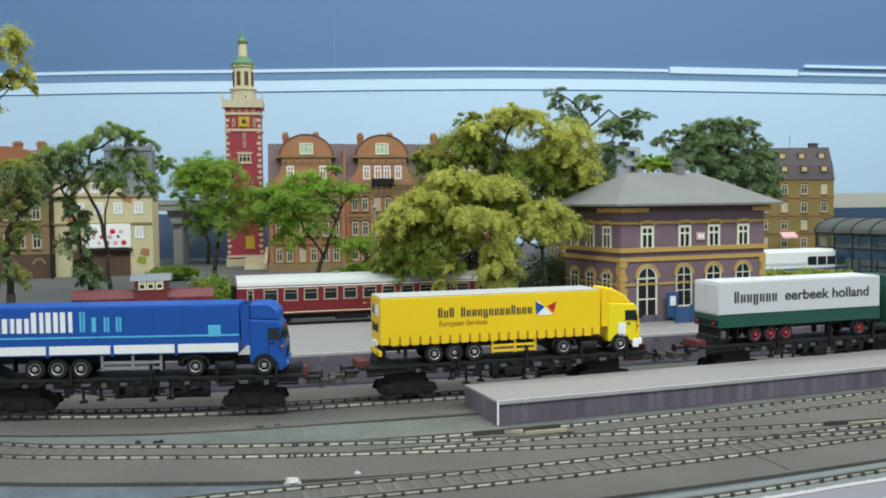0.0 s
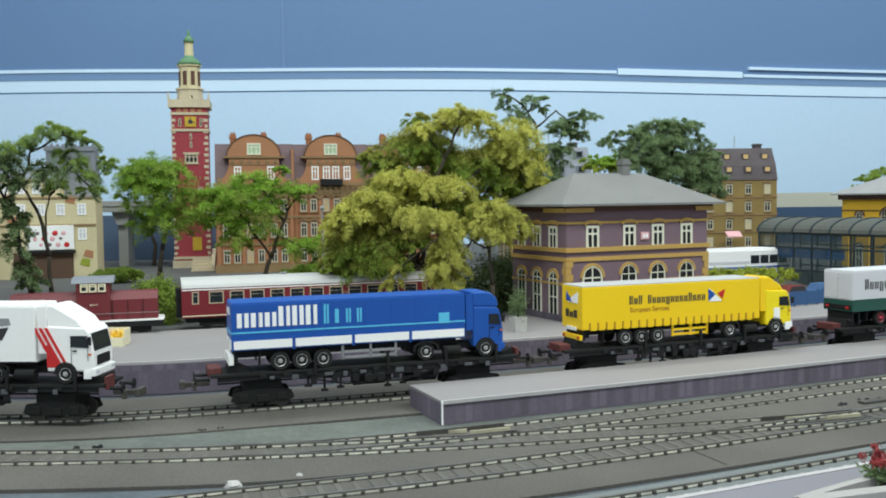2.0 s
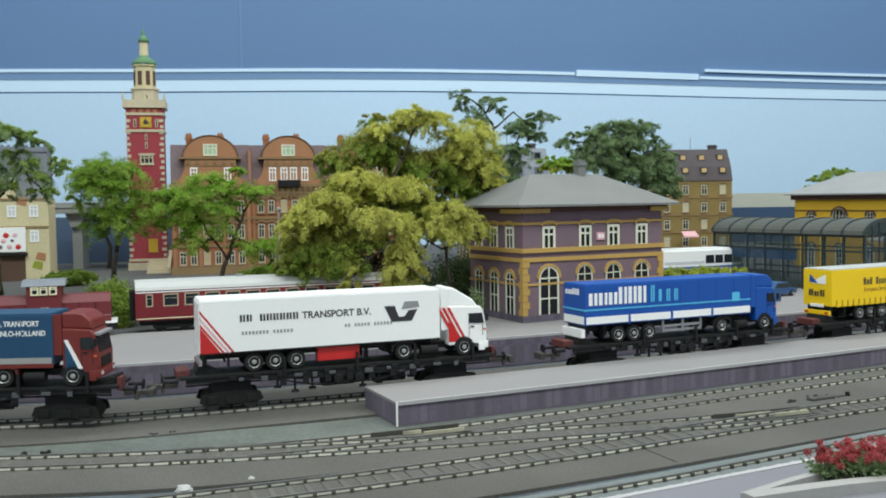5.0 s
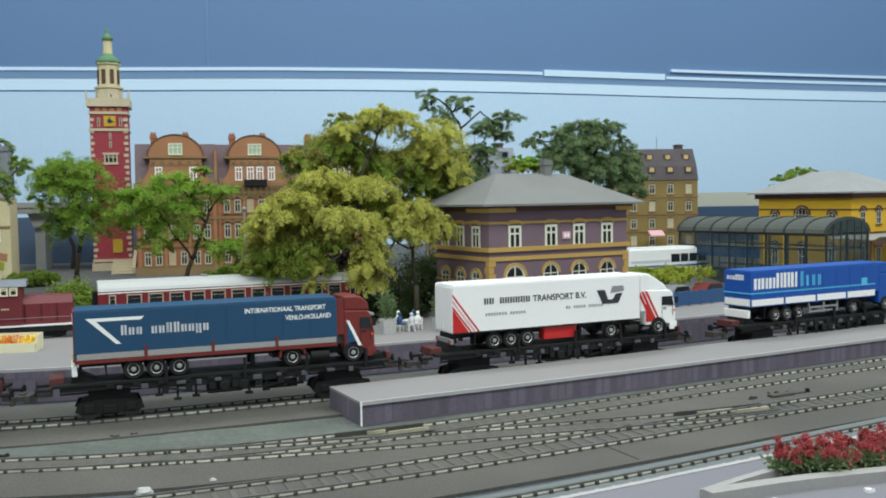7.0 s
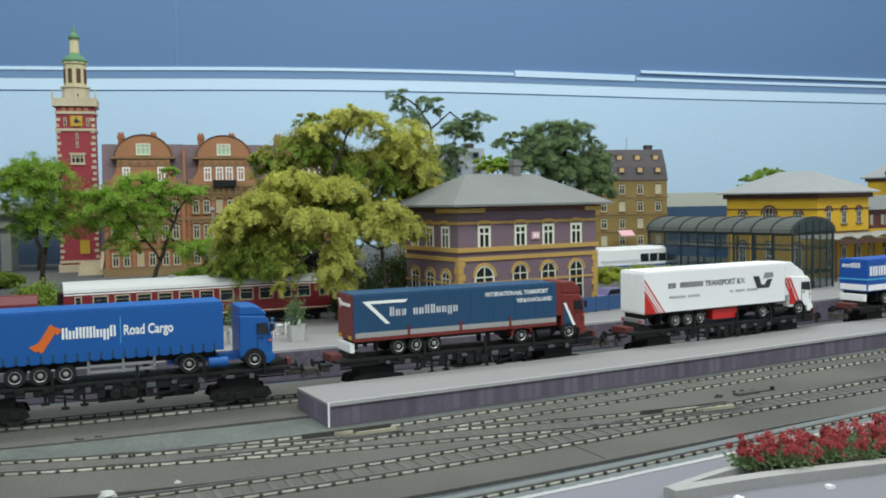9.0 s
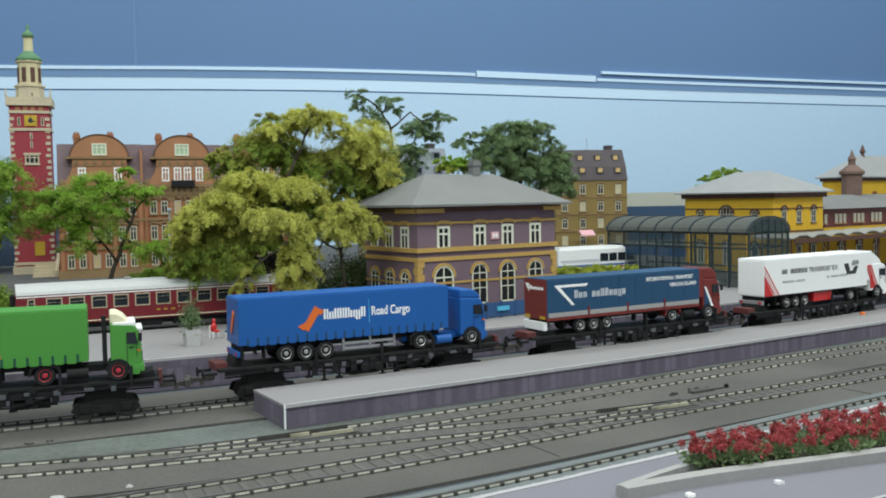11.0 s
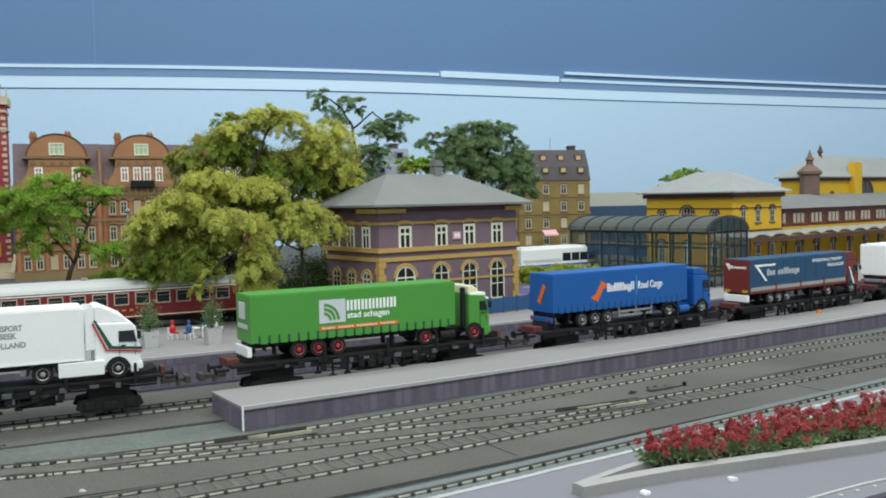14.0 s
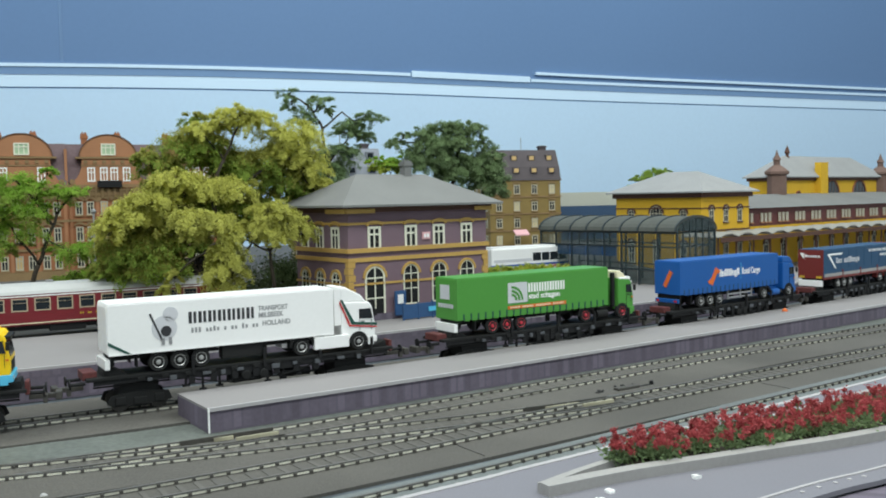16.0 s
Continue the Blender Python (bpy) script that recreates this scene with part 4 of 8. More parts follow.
    part("lower_rail", Shape().box(0.0, 0.1606, -0.0003, 0.0005, 0.0115, 0.0138), "red_d", b, "oxblood side rail")
    stripe(b, [(0.0065, 0.0385), (0.040, 0.0385), (0.038, 0.0365), (0.0125, 0.0365), (0.0265, 0.0225), (0.0235, 0.0225)], "white", name="emblem")
    bars("txx xxttxxpx", 0.0265, 0.0275, 0.0062, 0.0044, "greyw", b, label="pale printed name")
    lettering("INTERNATIONAAL TRANSPORT", 0.0043, "white", b, 0.1005, -0.0001, 0.0362, "small white lettering", 0.85)
    lettering("VENLO-HOLLAND", 0.0043, "white", b, 0.1265, -0.0001, 0.0305, "small white lettering", 0.85)
    part("rear_emblem", Shape().prism([(0.022, 0.0395), (0.027, 0.0395), (0.022, 0.033)], -0.0010, 0.0, "x"), "white", b)
    bars("txxxxx", -0.021, 0.035, 0.003, 0.003, "white", b, y=-0.0010, axis="x")
    stripe(c, [(0.1675, 0.009), (0.1745, 0.009), (0.1745, 0.0125), (0.1675, 0.027)], "blue_v", 0.0003, 0.0012)
    stripe(c, [(0.1750, 0.0105), (0.1775, 0.0105), (0.1690, 0.0275), (0.1670, 0.0275)], "white", 0.0001, 0.0012)
    for y in (0.002, W - 0.008):
        part("marker", Shape().box(-0.0012, 0.0, y, y + 0.006, 0.0128, 0.0150), "gold", b, "yellow reflector")
    # mid blue
    t, b, c = lorry("bright blue curtain-sided lorry with orange emblem on a flat wagon", 0.1525, -0.8999, "curtain", "blue_n", "blue_n", "blue_n", "rim",
                    (0.0318, 0.0455, 0.0595), 0.131, 0.1717, dict(rear="blue_n", tabs="blue_v", guard="steel", tank="blue_n", tall=True, high=0.0405, gap=0.010, nose=0.0120), top=0.0445, low=0.0138)
    for dx, par, ax in ((0.043, b, "y"),):
        stripe(par, [(dx, 0.0225), (dx + 0.004, 0.0195), (dx + 0.013, 0.0335), (dx + 0.009, 0.0365)], "orange", name="emblem")
        stripe(par, [(dx - 0.003, 0.0235), (dx + 0.0035, 0.0265), (dx + 0.0035, 0.0225), (dx + 0.0005, 0.0205)], "orange", -0.0004, 0.0003, "emblem")
        stripe(par, [(dx + 0.009, 0.0330), (dx + 0.0125, 0.0300), (dx + 0.0155, 0.0325), (dx + 0.0125, 0.0345)], "orange", -0.0004, 0.0003, "emblem")
    bars("txtttxpt", 0.0580, 0.0270, 0.0068, 0.00385, "white", b, label="bold white printed name", stroke=0.85)
    part("divider", Shape().box(0.0908, 0.0912, -0.0002, 0.0003, 0.0225, 0.0385), "cyan", b)
    lettering("Road Cargo", 0.0085, "white", b, 0.0925, -0.0001, 0.0275, "white lettering", 0.71)
    part("rear_emblem", Shape().prism([(0.019, 0.022), (0.0155, 0.020), (0.008, 0.034), (0.0115, 0.036)], -0.0006, 0.0003, "x"), "orange", b)
    part("rear_legs", Shape().box(0.002, 0.0035, 0.002, 0.0035, 0.0, 0.0135).box(0.002, 0.0035, W - 0.0035, W - 0.002, 0.0, 0.0135).box(0.002, 0.0035, 0.0035, W - 0.0035, 0.009, 0.0102), "black", t, "dark support legs under the tail")
    # green
    t, b, c = lorry("leaf green curtain-sided lorry with red wheels on a flat wagon", 0.1561, -1.1467, "curtain", "green", "green", "green", "rim_red",
                    (0.034, 0.0482, 0.0625), 0.1317, 0.1726, dict(rear="white", tabs="green_d", spoiler_paint="cream", bumper="green", gap=0.0125, visor="white", high=0.0410, nose=0.0140), top=0.0450, low=0.0130)
    part("roof_cap", Shape().box(0.1700, 0.1835, 0.001, W - 0.001, 0.0325, 0.0352, 0.0006), "white", c, "white cab roof")
    part("air_intake", Shape().box(0.1640, 0.1668, 0.003, 0.0065, 0.010, 0.0395, 0.0005), "black", t, "black upright air intake")
    part("emblem_board", Shape().box(0.0485, 0.0680, -0.0003, 0.0003, 0.0225, 0.0385), "greyw", b, "pale square emblem board")
    s = Shape()
    for r0 in (0.0055, 0.0085, 0.0115):
        s.prism([(0.0520 + r0 * math.cos(a), 0.0245 + r0 * math.sin(a)) for a in [math.pi / 2 * i / 8 for i in range(9)]]
                + [(0.0520 + (r0 - 0.0018) * math.cos(a), 0.0245 + (r0 - 0.0018) * math.sin(a)) for a in [math.pi / 2 * (8 - i) / 8 for i in range(9)]], -0.0006, 0.0)
    part("emblem", s, "green", b, "green curved emblem")
    bars("ttttttt", 0.0690, 0.0300, 0.0072, 0.0056, "white", b, label="bold white printed name", stroke=0.8)
    lettering("stad schagen", 0.0062, "white", b, 0.0692, -0.0001, 0.0248, "white town lettering", 1.04)
    part("stripe", Shape().box(0.0485, 0.1085, -0.0003, 0.0003, 0.0178, 0.0203), "orange", b)
    bars("xxxxx xxxxxx xxxxxxxx xxxxxx", 0.0505, 0.0184, 0.0018, 0.0020, "cream", b, y=-0.0006)
    part("rear_emblem", Shape().box(-0.0006, 0.0002, 0.010, 0.022, 0.0285, 0.0395), "greyw", b)
    bars("tttttt", -0.025, 0.022, 0.0032, 0.0035, "greyw", b, y=-0.0006, axis="x")
    # white
    t, b, c = lorry("white box lorry with dark green corner stripes on a flat wagon", 0.151, -1.400, "box", "white", "white", "white", "rim",
                    (0.0305, 0.0440, 0.0578), 0.1275, 0.1700, dict(locker="chassis", bumper="white", fairing=True, rear="white", rail="white", tank="white", gap=0.0060, nose=0.0135), top=0.0450, low=0.0130)
    bars("ttttttt", 0.0500, 0.0290, 0.0074, 0.0064, "ink", b, label="bold dark printed name", stroke=0.78)
    bars("ttt xxtx x xx tx xx", 0.0515, 0.0230, 0.0032, 0.0024, "steel", b, label="small grey print")
    lettering("TRANSPORT", 0.0046, "steel", b, 0.0965, -0.0001, 0.0335, "grey lettering", 0.80)
    lettering("MILSBEEK", 0.0046, "steel", b, 0.0965, -0.0001, 0.0290, "grey lettering", 0.90)
    lettering("HOLLAND", 0.0046, "steel", b, 0.0990, -0.0001, 0.0235, "grey lettering", 0.92)
    stripe(b, [(0.0, 0.0215), (0.0, 0.0195), (0.011, 0.0131), (0.014, 0.0131)], "green_d")
    s = Shape()
    s.cyl((0.0345, 0.0, 0.0275), 0.0080, 0.0005, "y", 18).cyl((0.0385, 0.0, 0.0360), 0.0048, 0.0005, "y", 14)
    s.v = [(a, y - 0.0003, z) for a, y, z in s.v]
    part("emblem", s, "greyw", b, "pale grey round emblem")
    part("emblem", Shape().cyl((0.0355, -0.0006, 0.0255), 0.0034, 0.0005, "y", 12), "ink", b)
    part("emblem", Shape().box(0.0325, 0.0345, -0.0005, 0.0, 0.0170, 0.0215), "steel", b)
    part("emblem", Shape().box(0.0370, 0.0390, -0.0005, 0.0, 0.0170, 0.0215), "steel", b)
    stripe(b, [(0.0252, 0.0370), (0.0263, 0.0372), (0.0335, 0.0200), (0.0322, 0.0198)], "ink", -0.0005, 0.0, "emblem")
    stripe(c, [(0.1565, 0.0362), (0.158, 0.0362), (0.167, 0.0200), (0.1845, 0.0182), (0.1845, 0.0166), (0.165, 0.0184)], "green_d", 0.0002, 0.0012)
    stripe(c, [(0.1557, 0.0340), (0.1563, 0.0350), (0.164, 0.0180), (0.1845, 0.0158), (0.1845, 0.0150), (0.163, 0.0172)], "red", 0.0001, 0.0012)
    part("side_skirt", Shape().box(0.1360, 0.1620, -0.0010, 0.0025, 0.0032, 0.0118, 0.0005), "white", t, "white side skirt")
    # yellow cab at the end
    t, b, c = lorry("yellow lorry with pale blue bumper on a flat wagon", 0.154, -1.6454, "curtain", "yellow", "roofw", "yellow", "rim",
                    (0.036, 0.0497, 0.0635), 0.1317, 0.174, dict(rear="yellow", tabs="brown_ink", bumper="cyan", visor="black", nose=0.017), top=0.0445, low=0.0135)


def wagon(rear, length=0.192):
    """A long black flat wagon on two bogies, with end boards, stakes, truss and couplers."""
    t = thing("flat_wagon", "black bogie flat wagon with brown end boards", "flat wagon", (0, 0, 0), 0, "wagons of the lorry train")
    a, b = -0.013, length + 0.013
    RIDES.append((t, rear, length, 0.0035))
    z = DECK - 0.0035
    part("deck", Shape().box(a, b, 0.0004, W - 0.0004, z - 0.0022, z - 0.0002, 0.0004), "chassis", t)
    s = Shape()
    for y in (0.0012, W - 0.0026):
        s.prism([(a + 0.004, z - 0.002), (b - 0.004, z - 0.002), (b - 0.004, z - 0.005), (b - 0.055, z - 0.005), (b - 0.075, z - 0.0072), (a + 0.075, z - 0.0072), (a + 0.055, z - 0.005), (a + 0.004, z - 0.005)], y, y + 0.0014)
    part("side_sill", s, "black", t, "fish-bellied side sills")
    for y in (0.0010, W - 0.0018):
        rod = Shape()
        for x0, x1, z0, z1 in ((a + 0.055, a + 0.085, z - 0.005, z - 0.0115), (a + 0.085, b - 0.085, z - 0.0115, z - 0.0115), (b - 0.085, b - 0.055, z - 0.0115, z - 0.005)):
            rod.prism([(x0, z0 - 0.0005), (x1, z1 - 0.0005), (x1, z1 + 0.0005), (x0, z0 + 0.0005)], y, y + 0.0008)
        part("truss_rod", rod, "chassis", t)
    s = Shape()
    for k in range(7):
        x = a + 0.062 + k * (b - a - 0.124) / 6
        s.box(x, x + 0.004, 0.0002, 0.0012, z - 0.010, z - 0.0045)
    s.box(a + 0.09, a + 0.112, 0.004, 0.012, z - 0.0135, z - 0.006, 0.0008).cyl((a + 0.125, 0.006, z - 0.011), 0.003, 0.022, "x", 10)
    part("underframe_gear", s, "black", t, "brake gear under the frame")
    for k in range(9):
        x = a + 0.060 + k * (b - a - 0.122) / 8
        h = 0.0045 + 0.0035 * ((k * 7) % 4) / 3
        part("hanger", Shape().box(x, x + 0.0014, 0.0022, 0.0034, z - 0.0065 - h, z - 0.003).box(x - 0.0016, x + 0.003, 0.0018, 0.0038, z - 0.0075 - h, z - 0.0058 - h, 0.0003), "black", t)
    part("brake_pipe", Shape().cyl((a + 0.004, 0.0028, z - 0.0062), 0.0006, b - a - 0.008, "x", 6), "chassis", t)
    for x in (a + 0.100, b - 0.098):
        part("hand_wheel", Shape().lathe([(0.0026, 0.0), (0.0032, 0.0003), (0.0032, 0.0007), (0.0026, 0.001)], n=12).box(-0.0028, 0.0028, -0.0004, 0.0004, 0.0002, 0.0007), "chassis", t).matrix_basis = pose(x, 0.0001, z - 0.0085, 90)
    part("air_reservoir", Shape().cyl((b - 0.108, 0.0062, z - 0.0102), 0.0026, 0.018, "x", 10), "chassis", t)
    for k in range(11):
        x = a + 0.03 + k * (b - a - 0.06) / 10
        part("stake_pocket", Shape().box(x, x + 0.0045, -0.0002, 0.0008, z - 0.0042, z - 0.0018, 0.0003), "chassis", t)
    for x in (a + 0.064, a + 0.112, a + 0.152, b - 0.018):
        part("stake", Shape().box(x, x + 0.0018, -0.0010, 0.0006, z - 0.004, z + 0.0085, 0.0003), "black", t)
    part("end_board", Shape().box(a - 0.0015, a + 0.0070, 0.006, W - 0.006, z - 0.0018, z + 0.0034, 0.0006), "endboard", t, "red-brown box at the wagon's end")
    part("end_board", Shape().box(b - 0.0012, b + 0.0012, 0.004, W - 0.016, z - 0.0040, z + 0.0040, 0.0004), "endboard", t, "upright red-brown end plate")
    part("ramp_plate", Shape().prism([(a + 0.010, z - 0.001), (a + 0.012, z + 0.0062), (a + 0.0135, z + 0.0062), (a + 0.027, z - 0.001)], 0.005, W - 0.005), "chassis", t, "dark sloping wheel ramp")
    part("ramp_plate", Shape().prism([(b - 0.020, z - 0.001), (b - 0.0045, z + 0.0040), (b - 0.0035, z + 0.0040), (b - 0.003, z - 0.001)], 0.005, W - 0.005), "chassis", t, "dark sloping wheel ramp")
    for k, x in enumerate((0.036, 0.050, 0.071, 0.083, 0.094, 0.118, 0.133, 0.149, 0.166, 0.181)):
        part("fitting", Shape().box(a + x, a + x + 0.0030 + 0.0012 * (k % 3), -0.0006, 0.0008, z - 0.0050 - 0.0010 * (k % 2), z - 0.0030, 0.0003), "fitting", t, "small grey fitting")
    for x0 in (a + 0.012, b - 0.052):
        bg = Shape()
        for y in (0.004, W - 0.0056):
            bg.prism([(x0, 0.0055), (x0 + 0.004, 0.0035), (x0 + 0.013, 0.0040), (x0 + 0.016, 0.0028), (x0 + 0.024, 0.0028), (x0 + 0.027, 0.0040), (x0 + 0.036, 0.0035), (x0 + 0.040, 0.0055), (x0 + 0.038, 0.0105), (x0 + 0.025, 0.0125), (x0 + 0.015, 0.0125), (x0 + 0.002, 0.0105)], y, y + 0.0016)
            for dx in (0.008, 0.032):
                bg.box(x0 + dx - 0.003, x0 + dx + 0.003, y - 0.0012, y + 0.002, 0.0045, 0.0095, 0.0005)
            bg.box(x0 + 0.016, x0 + 0.024, y - 0.001, y + 0.002, 0.004, 0.0085, 0.0005)
        bg.box(x0 + 0.008, x0 + 0.032, 0.005, W - 0.005, 0.008, 0.0175)
        bogie = part("bogie", bg, "chassis", t)
        for dx in (0.008, 0.032):
            w = Shape().cyl((x0 + dx, 0.0056, 0.0056), 0.0056, 0.0016, "y", 18).cyl((x0 + dx, W - 0.0072, 0.0056), 0.0056, 0.0016, "y", 18).cyl((x0 + dx, 0.006, 0.0056), 0.0012, W - 0.012, "y", 8)
            part("wheelset", w, "rail_dark", bogie)
    for x0, sg in ((a, -1), (b, 1)):
        for y in (0.0065, W - 0.0065):
            s = Shape().cyl((min(x0, x0 + sg * 0.009), y, z - 0.0035), 0.0011, 0.009, "x", 8)
            s.cyl((x0 + sg * 0.009 - 0.0004, y, z - 0.0035), 0.0030, 0.0008, "x", 12)
            part("buffer", s, "black", t)
        part("coupler", Shape().box(min(x0, x0 + sg * 0.0185), max(x0, x0 + sg * 0.0185), W / 2 - 0.0016, W / 2 + 0.0016, z - 0.0088, z - 0.0058, 0.0004).box(x0 + sg * 0.0165 - 0.0018, x0 + sg * 0.0165 + 0.0018, W / 2 - 0.0052, W / 2 + 0.0052, z - 0.0094, z - 0.0046, 0.0006).box(x0 + sg * 0.0095 - 0.0012, x0 + sg * 0.0095 + 0.0012, 0.0055, 0.0090, z - 0.0100, z - 0.0050, 0.0004), "rail_dark", t)
        hose = Shape()
        limb_pts = [(x0 + sg * 0.001 * k, W / 2 + 0.004, z - 0.005 - 0.004 * math.sin(math.pi * k / 10)) for k in range(11)]
        for k in range(10):
            hose.box(*sorted((limb_pts[k][0], limb_pts[k + 1][0])), W / 2 + 0.0035, W / 2 + 0.0045, limb_pts[k][2] - 0.0006, limb_pts[k][2] + 0.0006)
        part("brake_hose", hose, "black", t)


lorries()
for r, n in ((0.342, 0.176), (0.0944, 0.178), (-0.1472, 0.180), (-0.418, 0.186), (-0.6615, 0.184), (-0.8999, 0.182), (-1.1467, 0.184), (-1.400, 0.184), (-1.6454, 0.186)):
    wagon(r, n)


# ---- buildings ----
def on_face(shape, side, w=0.0):
    """Turns facade work drawn as (along, out, up) to the front (-y), the left flank (-x) or the right flank (+x at w)."""
    turn = {"front": lambda u, o, z: (u, -o, z), "left": lambda u, o, z: (-o, u, z), "right": lambda u, o, z: (w + o, u, z)}[side]
    shape.v = [turn(*p) for p in shape.v]
    return shape


def window(parent, side, u, z, w, h, frame="frame", pane="glassdark", arch=False, bars_=1, proud=0.0009, hood="", sill="", bw=0.0, width=0.0):
    """A window centred at u with its sill at z: frame with glazing bars, pane behind, hood and sill where given."""
    b = bw or 0.0016 * min(1.0, w / 0.012 + 0.25)
    top = z + h

    def outline(e):
        if arch:
            r = w / 2 - e
            return [(u - r, z + e), (u + r, z + e)] + [(u + r * math.cos(math.pi * i / 12), top + r * math.sin(math.pi * i / 12)) for i in range(13)]
        return [(u - w / 2 + e, z + e), (u + w / 2 - e, z + e), (u + w / 2 - e, top - e), (u - w / 2 + e, top - e)]

    outer, inner = outline(0), outline(b)
    ring = outer + [outer[0], inner[0]] + inner[:0:-1] + [inner[0]]
    f = part("window", on_face(Shape().prism(ring, -0.0005, proud), side, width), frame, parent)
    for i in range(bars_):
        x = u - w / 2 + w * (i + 1) / (bars_ + 1)
        part("glazing_bar", on_face(Shape().box(x - b * 0.35, x + b * 0.35, -0.0004, proud * 0.8, z + b, top + (w / 2 - b if arch else -b)), side, width), frame, f)
    cross = top - b * 0.4 if arch else z + h * 0.62
    part("transom", on_face(Shape().box(u - w / 2 + b, u + w / 2 - b, -0.0004, proud * 0.75, cross, cross + b * 0.75), side, width), frame, f)
    if arch and h > w:
        part("transom", on_face(Shape().box(u - w / 2 + b, u + w / 2 - b, -0.0004, proud * 0.75, z + h * 0.5, z + h * 0.5 + b * 0.7), side, width), frame, f)
    p = Shape()
    if arch:
        p.prism([(u - w / 2 + b * 0.5, z)] + [(u + w / 2 - b * 0.5, z)] + [(u + (w / 2 - b * 0.5) * math.cos(a), top + (w / 2 - b * 0.5) * math.sin(a)) for a in [math.pi * i / 12 for i in range(13)]], -0.0004, 0.0003)
    else:
        p.box(u - w / 2 + b * 0.5, u + w / 2 - b * 0.5, -0.0004, 0.0003, z + b * 0.5, top - b * 0.5)
    part("pane", on_face(p, side, width), pane, f)
    if hood:
        hs = Shape()
        hw = w / 2 + 0.0022
        if arch:
            turn = [math.pi * i / 14 for i in range(15)]
            hs.prism([(u + hw * math.cos(a), top + hw * math.sin(a)) for a in turn] + [(u + w / 2 * math.cos(a), top + w / 2 * math.sin(a)) for a in turn[::-1]], -0.0005, proud + 0.0008)
        else:
            n = 8
            arc = [(u + hw * math.cos(a), top + 0.0012 + 0.0042 * math.sin(a)) for a in [math.pi * i / n for i in range(n + 1)]]
            inn = [(u + (hw - 0.002) * math.cos(a), top + 0.0004 + 0.0026 * math.sin(a)) for a in [math.pi * i / n for i in range(n + 1)]]
            hs.prism(arc + inn[::-1], -0.0005, proud + 0.0010)
        part("hood", on_face(hs, side, width), hood, f)
    if sill:
        part("sill", on_face(Shape().box(u - w / 2 - 0.001, u + w / 2 + 0.001, -0.0005, proud + 0.0012, z - 0.0016, z), side, width), sill, f)
    return f


def band(parent, w, d, z0, z1, proud, material, name="cornice"):
    s = Shape().box(-proud, w + proud, -proud, d + proud, z0, z1)
    return part(name, s, material, parent)


def hip_roof(parent, w, d, z, rise, over, ridge, material, thick=0.002):
    x0, x1, y0, y1 = -over, w + over, -over, d + over
    m = (y0 + y1) / 2
    vs = [(x0, y0, z), (x1, y0, z), (x1, y1, z), (x0, y1, z), (ridge[0], m, z + rise), (ridge[1], m, z + rise),
          (x0, y0, z - thick), (x1, y0, z - thick), (x1, y1, z - thick), (x0, y1, z - thick)]
    return part("roof", Shape().put(vs, [(0, 1, 5, 4), (1, 2, 5), (2, 3, 4, 5), (3, 0, 4), (6, 9, 8, 7), (0, 6, 7, 1), (1, 7, 8, 2), (2, 8, 9, 3), (3, 9, 6, 0)]), material, parent)


def chimney(parent, x, y, z, w, h, material, cap="roofgrey"):
    c = part("chimney", Shape().box(x - w / 2, x + w / 2, y - w / 2, y + w / 2, z, z + h).box(x - w * 0.62, x + w * 0.62, y - w * 0.62, y + w * 0.62, z + h * 0.78, z + h * 0.9), material, parent)
    for dx in (-0.22, 0.22):
        part("chimney_pot", Shape().cyl((x + w * dx, y, z + h), w * 0.13, h * 0.07, n=8), cap, c)


